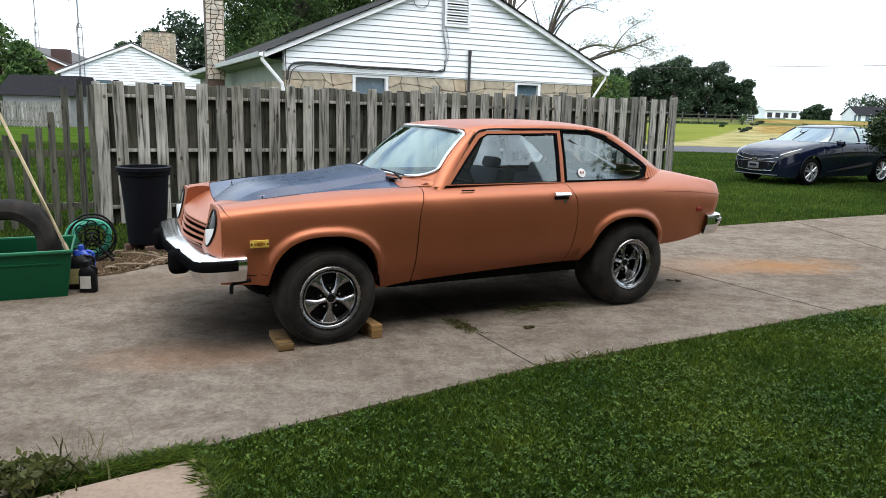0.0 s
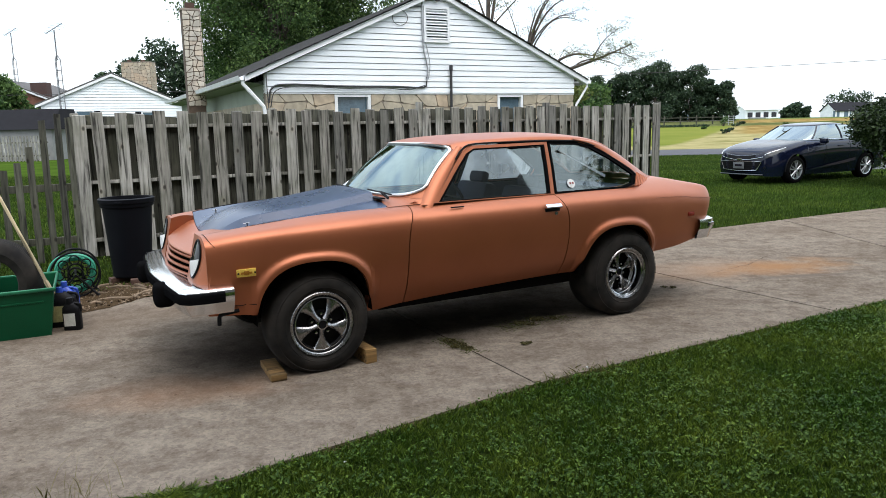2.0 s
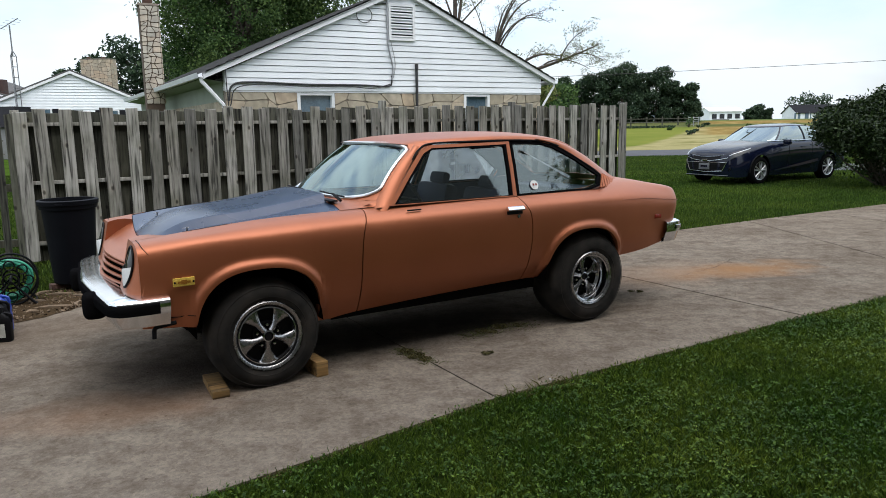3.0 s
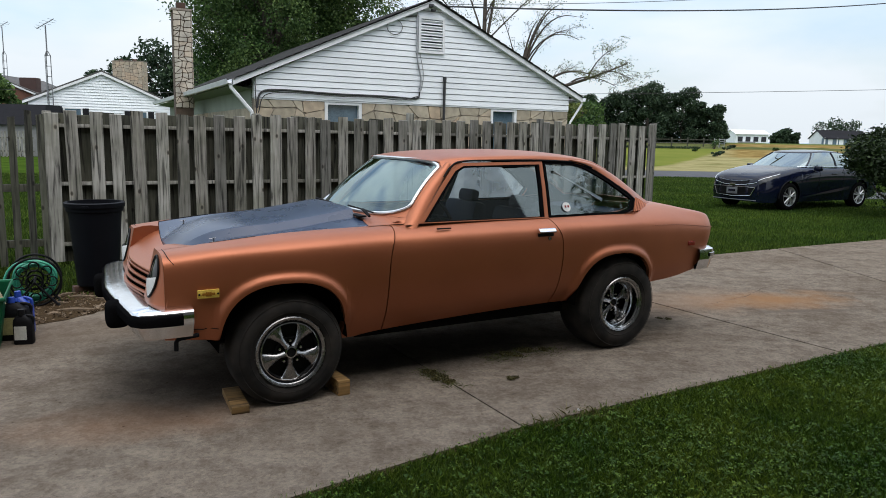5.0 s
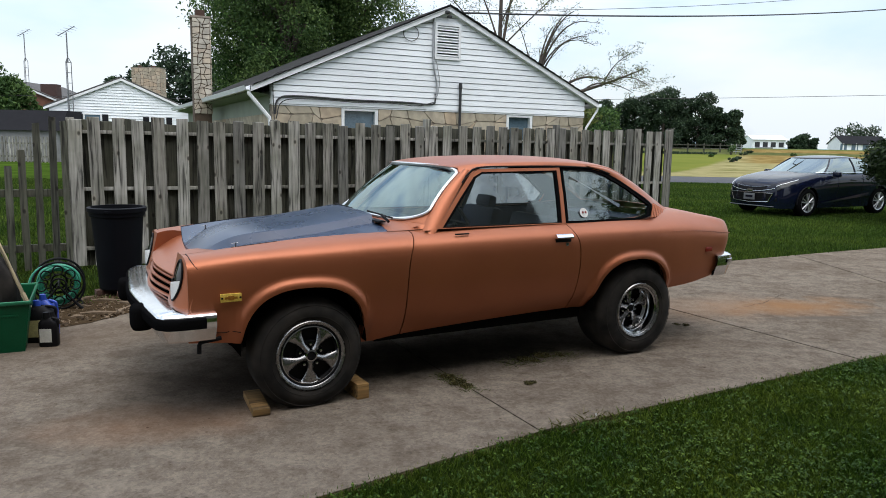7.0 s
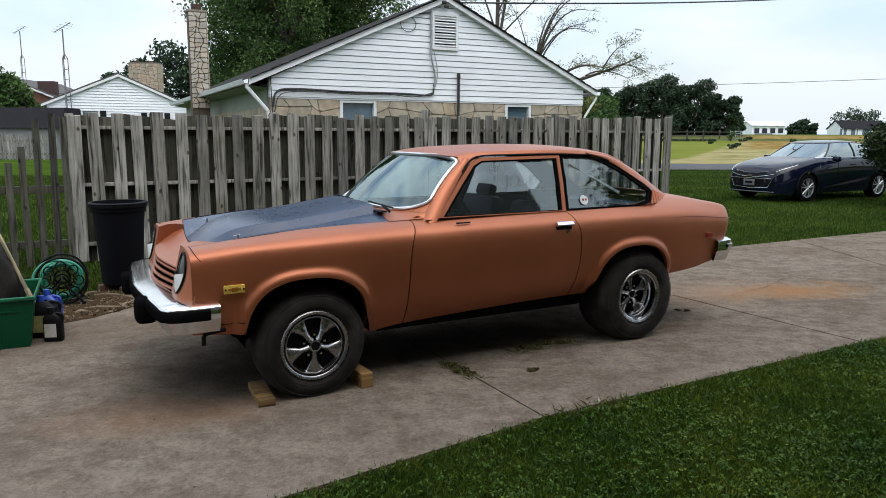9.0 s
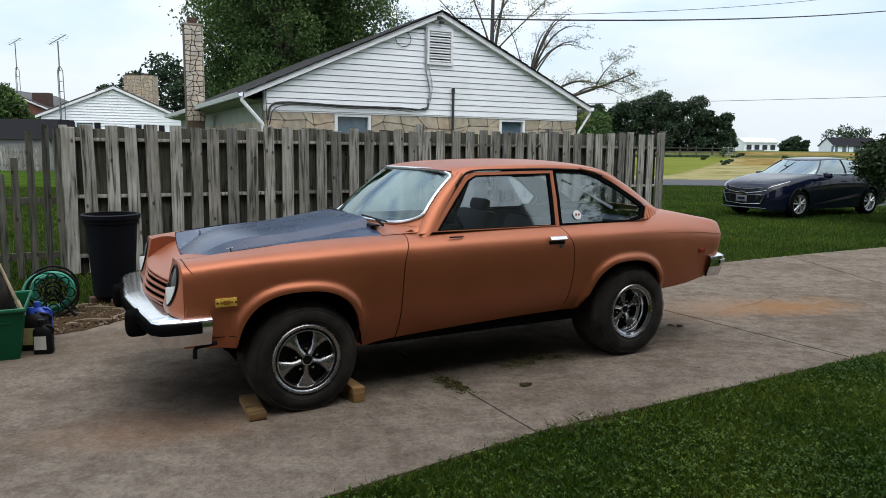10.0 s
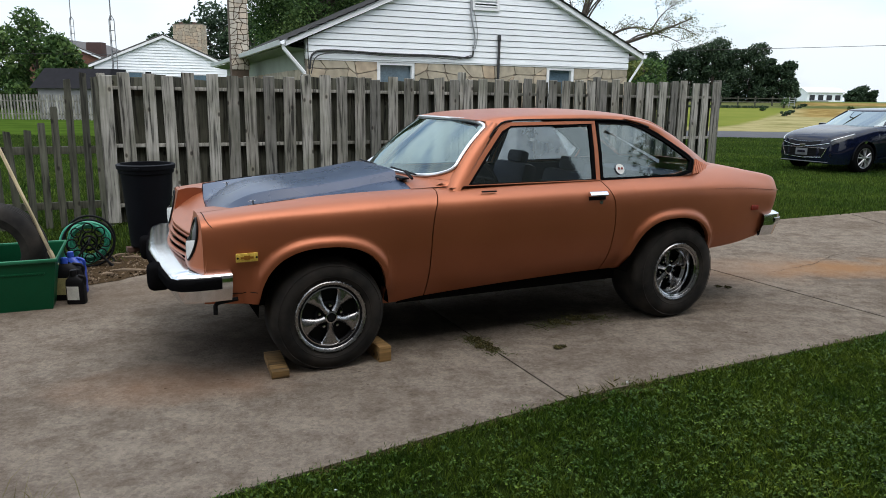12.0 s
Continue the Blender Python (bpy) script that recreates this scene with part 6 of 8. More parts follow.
for sg in (1, -1):
    fl = (lambda g: g) if sg > 0 else mirrored
    for a in (9, 20, 31):
        wd = 0.035 if a == 9 else 0.03
        pts = [Vector(cab(t)[a]) + Vector((0, -0.006, 0)) for t in np.linspace(0, 1, 6)]
        part("pillar", fl(tube([tuple(p) for p in pts], wd * 0.6, 8)), M_NAVY, sedan)
    part("belt_trim", fl(tube([(p[0], p[1] - 0.012, 1.025) for p in cab(0)[7:34]], 0.010, 6)), M_CHROME, sedan, "chrome belt trim")
    part("door_mirror", fl(box(0.86, -0.955, 0.995, 0.12, 0.19, 0.125, 0.045)), M_NAVY, sedan)
    for s in (1.05, 1.98):
        part("door_handle", fl(box(s + 0.55, -0.895, 0.86, 0.18, 0.03, 0.03, 0.01)), M_NAVY, sedan)
        part("door_seam", fl(tube([(s, p[1] - 0.001, p[2]) for p in [q for q in sed_line(s, 30) if 0.3 < q[2] < 1.0]], 0.005, 5)), M_BLACK, sedan)
    # added strip in body paint, standing in for the crease's reflection
    rr = [[(s, -0.893 - 0.004, lerp(0.30, 0.47, (s - 0.5) / 1.7) + dz) for dz in (0.0, 0.03 + 0.05 * (s - 0.5) / 1.7)] for s in np.linspace(0.5, 2.25, 12)]
    part("crease_strip", fl(sheet([[(p[0], -0.875 - 0.012, p[2]) for p in r] for r in rr])), M_NAVY, sedan)
    # swept headlamp: a dark lens under a bright strip
    lens, strip = [], []
    for k in range(13):
        u = k / 12
        x = lerp(-0.80, -0.30, u**1.15)
        ln = sed_line(x, 60)
        top = min(lerp(0.70, 0.865, u**0.8), ln[6][2])
        low = top - lerp(0.10, 0.012, u**1.5)
        hs, ss = [q[2] for q in ln[::-1]], [q[1] for q in ln[::-1]]
        at = lambda z: (x, float(np.interp(z, hs, ss)), z)
        p, q = at(top), at(low)
        lens.append([(p[0] - 0.012, p[1] - 0.008, p[2]), (lerp(p[0], q[0], 0.5) - 0.016, lerp(p[1], q[1], 0.5) - 0.012, lerp(p[2], q[2], 0.5)), (q[0] - 0.012, q[1] - 0.008, q[2])])
        strip.append((p[0] - 0.014, p[1] - 0.010, p[2]))
    hl = part("headlamp", fl(sheet(lens)), M_LAMPGLASS, sedan, "dark swept-back headlamp")
    part("light_strip", fl(tube(strip, 0.011, 6)), M_LAMP, hl, "bright lamp strip")
    part("wheel_lip", fl(tube([(0.382 * math.cos(a), -0.872 - 0.008 * math.sin(a), 0.33 + 0.382 * math.sin(a)) for a in np.linspace(-0.1, math.pi + 0.1, 20)], 0.012, 6)), M_BLACK, sedan)
    part("fog_lamp", fl(box(-0.80, -0.60, 0.40, 0.06, 0.12, 0.08, 0.02)), M_BLACK, sedan)
def nose_at(w, z):
    """How far forward the sedan's nose reaches."""
    return -0.908 + 0.42 * max(0.0, z - 0.585) + 0.062 * (abs(w) / 0.6) ** 2.2


def fascia(w, z, out=0.0):
    return (nose_at(w, z) - out, w, z)


ws = np.linspace(-0.58, 0.58, 17)
gr = part("grille", sheet([[fascia(w, lerp(0.315 + 0.06 * abs(w), 0.545, t), 0.010) for w in ws * lerp(0.84, 1.0, t)] for t in (0, 0.33, 0.66, 1)]), M_BLACK, sedan, "black lower grille framed in chrome")
part("upper_grille", sheet([[fascia(w, lerp(0.60, 0.665, t) + 0.05 * (w / 0.5) ** 2, 0.010) for w in np.linspace(-0.50, 0.50, 15)] for t in (0, 0.5, 1)]), M_BLACK, gr)
part("grille_bar", tube([fascia(w, 0.582 + 0.07 * (abs(w) / 0.58) ** 2.2, 0.016) for w in np.linspace(-0.60, 0.60, 23)], 0.008, 8), M_CHROME, gr, "chrome grille bar")
part("grille_bar", tube([fascia(w, 0.675 + 0.055 * (abs(w) / 0.5) ** 2, 0.012) for w in np.linspace(-0.52, 0.52, 19)], 0.004, 6), M_DULLCHROME, gr)
rim_ = [fascia(w, 0.545, 0.016) for w in ws] + [fascia(lerp(0.58, 0.48, t), lerp(0.545, 0.345, t), 0.016) for t in (0.25, 0.5, 0.75, 1)] + [fascia(w, 0.315 + 0.06 * abs(w), 0.016) for w in ws[::-1] * 0.8] + [fascia(lerp(-0.48, -0.58, t), lerp(0.345, 0.545, t), 0.016) for t in (0, 0.25, 0.5, 0.75)]
part("grille_frame", tube(rim_, 0.007, 6, True), M_CHROME, gr, "chrome grille surround")
for z in (0.37, 0.41, 0.45, 0.49):
    part("slat", tube([fascia(w, z, 0.014) for w in np.linspace(-0.48, 0.48, 15)], 0.003, 5), M_BLACK, gr)
part("badge", moved(box(0, 0, 0, 0.014, 0.15, 0.045, 0.006), pose(nose_at(0, 0.60) - 0.026, 0, 0.60)), M_DULLCHROME, gr, "plain chrome badge")
pl = part("number_plate", moved(box(0, 0, 0, 0.012, 0.31, 0.15, 0.004), pose(-0.945, 0, 0.445)), M_MAST, gr, "grey number plate")
part("plate_bar", box(-0.953, 0, 0.45, 0.004, 0.2, 0.05), M_NAVY, pl)
part("front_lip", tube([fascia(w, 0.235, 0.012) for w in np.linspace(-0.62, 0.62, 21)], 0.010, 6), M_MAST, sedan, "grey lower lip")
for sg in (-1, 1):
    for s in (0.0, 2.70):
        wt = part("wheel", lathe([(0.225, 0.0), (0.25, -0.012), (0.305, -0.006), (0.325, 0.02), (0.33, 0.05), (0.33, 0.17), (0.3, 0.21), (0.2, 0.21)], 48), M_RUBBER, sedan, "black tyre on a silver alloy wheel", smooth=50)
        part("rim", joined(lathe([(0.205, 0.03), (0.215, 0.0), (0.226, -0.004), (0.228, 0.01)], 40), lathe([(0.206, 0.03), (0.2, 0.1)], 40)), M_ALLOY, wt)
        part("backplate", lathe([(0.0, 0.07), (0.205, 0.07)], 30), M_BLACK, wt)
        for k in range(5):
            for d in (-8, 8):
                a = radians(90 + 72 * k + d)
                c0 = (0.03 * math.cos(a), 0.0, 0.03 * math.sin(a))
                c1 = (0.21 * math.cos(a + radians(d * 0.6)), 0.012, 0.21 * math.sin(a + radians(d * 0.6)))
                part("spoke", tube([c0, c1], 0.016, 6), M_ALLOY, wt)
        part("hub_cap", lathe([(0.0, -0.008), (0.035, -0.006), (0.045, 0.02)], 20), M_ALLOY, wt)
        wt.matrix_local = pose(s, sg * 0.875, 0.33, 0, 0, 0 if sg < 0 else 180)

# ---- things by the fence ----
M_GREEN = plain("green_plastic", (0.003, 0.070, 0.028), 0.45, 0, 0.15, 4, 120, 0.05, spec=0.2)
M_GREENRIM = plain("pale_green_plastic", (0.02, 0.16, 0.08), 0.4, 0, 0.15, 8, 120, 0.05, spec=0.3)
M_HOSE = plain("green_hose", (0.03, 0.27, 0.17), 0.4, 0, 0.2, 20, 100, 0.05)
M_CAN = plain("black_trash_can_plastic", (0.004, 0.0045, 0.0068), 0.5, 0, 0.35, 5, 150, 0.08, spec=0.12)
M_BLUE = plain("blue_plastic", (0.02, 0.06, 0.36), 0.35, 0, 0.15, 20, 100, 0.03)
M_LABEL = plain("pale_label", (0.52, 0.52, 0.48), 0.5, 0, 0.15, 40, 100, 0.03)
M_LABELY = plain("yellowish_label", (0.40, 0.36, 0.16), 0.5, 0, 0.25, 40, 100, 0.03)
M_STICK = wood_mat("pale_broom_stick", (0.42, 0.34, 0.22), 0.1)
M_BRANCH = plain("broken_wood", (0.15, 0.105, 0.065), 0.85, 0, 0.3, 15, 60, 0.4, each=0.25)

BIN = Matrix.Translation((-3.02, 4.83, 0)) @ Matrix.Rotation(radians(27), 4, "Z")
storage_bin = thing("storage_bin", BIN, "open green plastic storage bin holding an old tyre", "bin")


def tub(z0, z1, out0, out1, th):
    """Four thin flared walls of a bin, its front right corner at the origin."""
    L, D = 0.95, 0.60
    o = lambda e, z: [(e, -e, z), (-L - e, -e, z), (-L - e, D + e, z), (e, D + e, z)]
    a, b, c, d = o(out0, z0), o(out1, z1), o(out1 - th, z1), o(out0 - th, z0 + th)
    rows = [r + [r[0]] for r in (a, b, c, d)]
    g = sheet(rows)
    return g[0], g[1] + [(15, 16, 17, 18)]


part("body", tub(0.0, 0.36, 0.0, 0.05, 0.008), M_GREEN, storage_bin, smooth=0)
lipz = [(0.055, -0.055, 0.36), (-1.005, -0.055, 0.36), (-1.005, 0.655, 0.36), (0.055, 0.655, 0.36)]
part("rim", tube(lipz, 0.014, 8, True), M_GREENRIM, storage_bin, "paler green rim", smooth=40)
part("hand_hole", box(-0.42, 0.642, 0.28, 0.14, 0.01, 0.05, 0.004), M_BLACK, storage_bin)
part("ridge", box(-0.475, -0.032, 0.27, 0.9, 0.02, 0.014, 0.004), M_GREEN, storage_bin)
tyre = solid("spare_tyre", joined(lathe([(0.20, 0.03), (0.215, 0.0), (0.27, -0.012), (0.315, 0.008), (0.335, 0.03), (0.345, 0.05), (0.345, 0.17), (0.335, 0.19), (0.315, 0.212), (0.27, 0.232), (0.215, 0.22), (0.20, 0.19)], 64), *[lathe([(0.344, y), (0.3475, y + 0.006), (0.3475, y + 0.016), (0.344, y + 0.022)], 64) for y in (0.055, 0.083, 0.111, 0.139)]), M_TYRE, "worn black tyre standing in the bin", "tyre", m=BIN @ pose(-0.40, 0.26, 0.372, 0, 0, -12))
solid("broom", joined(tube([(0, 0, 0), (0.0, 0, 1.35)], 0.0125, 10), tube([(0, 0, 0.0), (0, 0, 0.12)], 0.017, 10)), M_STICK, "pale wooden broom stick leaning in the bin", "broom", m=look((-3.06, 4.98, 0.28), (-3.60, 5.20, 1.20)) @ Matrix.Rotation(math.pi, 4, "X"))

REEL = Matrix.Translation((-3.49, 6.13, 0)) @ Matrix.Rotation(radians(28), 4, "Z") @ Matrix.Diagonal((0.88, 0.88, 0.9, 1))
reel = thing("hose_reel", REEL, "dark hose reel wound with green garden hose", "hose reel")
for y in (-0.13, 0.13):
    fr = part("side_wheel", joined(tube([(0.23 * math.cos(k / 36 * 2 * math.pi), y, 0.25 + 0.23 * math.sin(k / 36 * 2 * math.pi)) for k in range(36)], 0.011, 8, True), tube([(0.07 * math.cos(k / 20 * 2 * math.pi), y, 0.25 + 0.07 * math.sin(k / 20 * 2 * math.pi)) for k in range(20)], 0.010, 6, True)), M_BLACK, reel, "black scrolled side wheel")
    for k in range(8):
        a = 2 * math.pi * k / 8
        cx, cz = 0.15 * math.cos(a), 0.25 + 0.15 * math.sin(a)
        part("scroll", tube([(cx + 0.045 * math.cos(q / 12 * 2 * math.pi), y, cz + 0.045 * math.sin(q / 12 * 2 * math.pi)) for q in range(12)], 0.007, 6, True), M_BLACK, fr)
coil = []
for k in range(11 * 28):
    a = 2 * math.pi * k / 28
    turn = k / 28
    rr = 0.15 + 0.018 * math.floor(turn / 4) + 0.004 * math.sin(a * 3)
    y = -0.10 + 0.2 * abs((turn / 4) % 2 - 1)
    coil.append((rr * math.cos(a), y, 0.25 + rr * math.sin(a)))
part("hose", tube(coil, 0.0125, 7), M_HOSE, reel, "coiled green rubber hose")
part("hose", tube([(0.205 * math.cos(a) - 0.05, -0.09 - 0.03 * math.sin(a * 2), 0.245 + 0.205 * math.sin(a)) for a in np.linspace(0.4, 5.6, 40)], 0.0125, 7), M_HOSE, reel)
part("stand", joined(tube([(-0.2, -0.16, 0.01), (0.0, -0.15, 0.25), (0.2, -0.16, 0.01)], 0.014, 8), tube([(-0.2, 0.16, 0.01), (0.0, 0.15, 0.25), (0.2, 0.16, 0.01)], 0.014, 8), tube([(-0.2, -0.18, 0.012), (-0.2, 0.18, 0.012)], 0.012, 8), tube([(0.2, -0.18, 0.012), (0.2, 0.18, 0.012)], 0.012, 8), tube([(0, -0.2, 0.25), (0, 0.2, 0.25)], 0.012, 8)), M_BLACK, reel)

can = thing("trash_can", Matrix.Translation((-3.25, 6.78, 0.062)) @ Matrix.Diagonal((0.95, 0.95, 1.0, 1)), "tall black plastic trash can standing on bricks", "trash can")
part("body", lathe([(0.0, 0.0), (0.185, 0.0), (0.195, 0.012), (0.215, 0.30), (0.238, 0.62), (0.25, 0.74), (0.243, 0.74), (0.18, 0.02), (0.0, 0.015)], 56, "z"), M_CAN, can)
part("rim", lathe([(0.248, 0.705), (0.262, 0.712), (0.266, 0.745), (0.278, 0.752), (0.281, 0.79), (0.270, 0.797), (0.247, 0.797), (0.243, 0.74)], 56, "z"), M_CAN, can)
part("label_plate", box(0.04, -0.282, 0.765, 0.07, 0.006, 0.02, 0.002), M_CAN, can)
for k, (x, y, r) in enumerate(((-3.10, 6.62, 20), (-3.36, 6.72, 40), (-3.14, 6.90, -15), (-3.02, 6.66, 70))):
    solid("brick", box(0, 0, 0.03, 0.2, 0.095, 0.06, 0.006), M_BRICK, "broken red brick under the trash can", "brick", "bricks", m=pose(x, y, 0, 0, 0, r))
for k, (x, y, L, r) in enumerate(((-3.02, 5.93, 0.34, 12), (-2.90, 6.05, 0.16, 100), (-2.86, 6.20, 0.18, 60), (-3.30, 6.15, 0.14, 25), (-2.98, 6.32, 0.22, -20), (-3.15, 5.78, 0.10, 40), (-3.22, 6.42, 0.26, 8), (-3.05, 6.46, 0.20, -35), (-2.80, 6.38, 0.24, 30), (-2.70, 6.55, 0.15, 80), (-3.42, 6.50, 0.18, 60), (-2.62, 6.36, 0.12, 10))):
    g = tube([(-L / 2, 0, 0.018), (-L / 6, 0.01, 0.02), (L / 4, -0.008, 0.019), (L / 2, 0.004, 0.016)], 0.018, 7, radii=[0.010, 0.02, 0.018, 0.007])
    solid("wood_scrap", g, M_BRANCH, "splintered brown wood scrap on bare dirt", "wood scrap", "wood scraps", m=pose(x, y, -0.004, 0, 0, r))


def jug(name, x, y, h, w, d, mat, label, lab_mat, cap_mat, turn):
    t = thing(name, pose(x, y, 0, 0, 0, turn), label, "bottle")
    prof = [(0.0, 0.94), (0.04, 1.0), (0.62, 1.0), (0.75, 0.93), (0.86, 0.55), (0.90, 0.36)]
    rows = []
    for zt, sc in prof:
        ww, dd = w / 2 * sc, d / 2 * sc
        rows.append([(ww * math.copysign(abs(math.cos(a)) ** 0.45, math.cos(a)) - (w * 0.12 * (1 - sc)), dd * math.copysign(abs(math.sin(a)) ** 0.45, math.sin(a)), h * zt) for a in np.linspace(0, 2 * math.pi, 29)])
    g = sheet(rows)
    b = part("body", (g[0], g[1] + [tuple(range(28))]), mat, t)
    part("label", box(-0.01, -d / 2 - 0.001, h * 0.36, w * 0.62, 0.003, h * 0.42), lab_mat, b)
    part("cap", moved(lathe([(0.0, 0.035), (0.022, 0.034), (0.025, 0.0), (0.025, -0.01)], 18, "z"), pose(-w * 0.08, 0, h * 0.92)), cap_mat, t)
    part("handle", tube(spline([(w * 0.18, 0, h * 0.88), (w * 0.48, 0, h * 0.82), (w * 0.46, 0, h * 0.6)], 8), 0.012, 7), mat, t)
    return t


jug("oil_bottle", -2.93, 4.98, 0.235, 0.13, 0.075, M_BLACK, "black motor oil bottle with a pale label on concrete", M_LABEL, M_BLACK, 10)
jug("oil_jug", -3.06, 5.10, 0.30, 0.22, 0.13, M_BLACK, "large black oil jug with a yellowish label and blue cap", M_LABELY, M_BLUE, 15)
jug("coolant_jug", -3.10, 5.24, 0.315, 0.17, 0.11, M_BLUE, "blue plastic jug behind the oil bottles", M_BLUE, M_BLUE, 5)
DIRT_LOW = [(0, -4.3, 4.95), (1, -3.55, 5.28), (2, -3.13, 5.47), (3, -2.90, 5.80), (4, -2.76, 6.12), (5, -2.35, 6.42), (6, -1.6, 6.80), (7, -0.8, 7.20)]
rows = []
for i in range(36):
    x, y = curve_at(DIRT_LOW, i / 5)
    wob = 0.05 * noise.noise(Vector((i * 0.9, 0, 0))) + 0.03 * noise.noise(Vector((i * 2.3, 5, 0)))
    top = Vector((-0.49, 0.87)) * (1.05 - 0.5 * ease(20, 35, i))
    rows.append([(x + top.x * q + 0.5 * wob * (1 - q), y + top.y * q - wob * (1 - q), 0.004 + 0.010 * math.sin(math.pi * q) ** 0.6 + 0.004 * noise.noise(Vector((i * 0.7, q * 5, 3)))) for q in (0, 0.06, 0.2, 0.4, 0.6, 0.8, 1)])
solid("dirt_strip", sheet(rows), M_DIRT, "strip of bare dirt with dead leaves by the driveway", "dirt", kind="structure")

# ---- trees and shrubs ----
M_LEAF = leaf_mat("tree_leaves", (0.026, 0.060, 0.018), (0.140, 0.225, 0.066), 0.35, 0.7, 0.5)
M_LEAFDARK = leaf_mat("dark_tree_leaves", (0.016, 0.034, 0.018), (0.062, 0.100, 0.048), 0.2)
M_LEAFPALE = leaf_mat("pale_young_leaves", (0.10, 0.13, 0.03), (0.20, 0.22, 0.07))
M_BUSH = leaf_mat("bush_leaves", (0.006, 0.014, 0.004), (0.034, 0.058, 0.014), 0.15)


def leaves(centres, radii, n, size, seed, flat=0.75):
    """n small folded leaves scattered through round clumps."""
    g = np.random.default_rng(seed)
    c, r = np.array(centres, float), np.array(radii, float)
    k = g.choice(len(c), n, p=r**2 / (r**2).sum())
    d = g.normal(size=(n, 3))
    d /= np.linalg.norm(d, axis=1)[:, None]
    rad = r[k] * g.uniform(0.25, 1.0, n) ** 0.45 * (1 + 0.12 * g.normal(size=n))
    p = c[k] + d * rad[:, None] * np.array([1, 1, flat])
    a = g.normal(size=(n, 3))
    a /= np.linalg.norm(a, axis=1)[:, None]
    b = np.cross(a, g.normal(size=(n, 3)))
    b /= np.linalg.norm(b, axis=1)[:, None]
    s = size * g.uniform(0.6, 1.35, n)[:, None]
    up = np.cross(a, b) * s * 0.18
    v = np.stack([p - a * s, p + b * s * 0.5 + up, p + a * s, p - b * s * 0.5 + up], 1).reshape(-1, 3)
    return v, np.arange(4 * n).reshape(-1, 4)


def limb(a, b, r0, r1, rng_, bend=0.12, n=6):
    a, b = Vector(a), Vector(b)
    L = (b - a).length
    pts, rad = [], []
    off = Vector((rng_.uniform(-1, 1), rng_.uniform(-1, 1), rng_.uniform(-0.3, 0.6))) * L * bend
    for i in range(n):
        t = i / (n - 1)
        pts.append(a.lerp(b, t) + off * math.sin(math.pi * t))
        rad.append(lerp(r0, r1, t))
    return tube(pts, 0, 7, radii=rad)


def tree(name, base, height, crown_r, n_leaf, size, leaf, label, seed, low=0.3, clumps=16, group=""):
    r = random.Random(seed)
    t = thing(name, Matrix.Translation(base), label, "tree", group)
    geos = [limb((0, 0, -0.1), (r.uniform(-0.3, 0.3), r.uniform(-0.3, 0.3), height * 0.8), height * 0.028, height * 0.008, r, 0.03, 8)]
    cs, rs = [], []
    for k in range(clumps):
        z = height * lerp(low, 0.92, (k + 0.5) / clumps)
        prof = math.sin(math.pi * min(0.95, 0.18 + 0.78 * (z / height - low) / (1 - low))) ** 0.6
        a = k * 2.4 + r.uniform(-0.5, 0.5)
        d = crown_r * prof * r.uniform(0.35, 0.8)
        p = (d * math.cos(a), d * math.sin(a), z)
        cs.append(p)
        rs.append(crown_r * r.uniform(0.28, 0.5))
        geos.append(limb((0, 0, z * 0.72), p, height * 0.010, height * 0.002, r))
    part("trunk", joined(*geos), M_BARK, t, "brown bark trunk and limbs")
    v, q = leaves(cs, rs, n_leaf, size, seed)
    ob = new("crown", quick_mesh("crown", v, q, leaf))
    ob.parent = t
    return t


for k, (x, y, h, cr, n) in enumerate(((-6.9, 29.5, 12.5, 3.3, 80000), (-4.9, 32.0, 12.5, 2.9, 65000), (-8.8, 34.0, 11.0, 3.1, 40000))):
    tree("tree", (x, y, -0.02), h, cr, n, 0.068, M_LEAF, "tall leafy green tree behind the house", 20 + k, 0.16, 44, "trees behind the house")


def arc(o, e, lift, r0, r1, n=9):
    """A limb that leaves o steeply and bends over towards e."""
    o, e = Vector(o), Vector(e)
    c = o.lerp(e, 0.38) + Vector((0, 0, lift))
    pts = [o * (1 - t) ** 2 + c * 2 * t * (1 - t) + e * t * t for t in (i / (n - 1) for i in range(n))]
    return pts, tube(pts, 0, 6, radii=[lerp(r0, r1, i / (n - 1)) for i in range(n)])


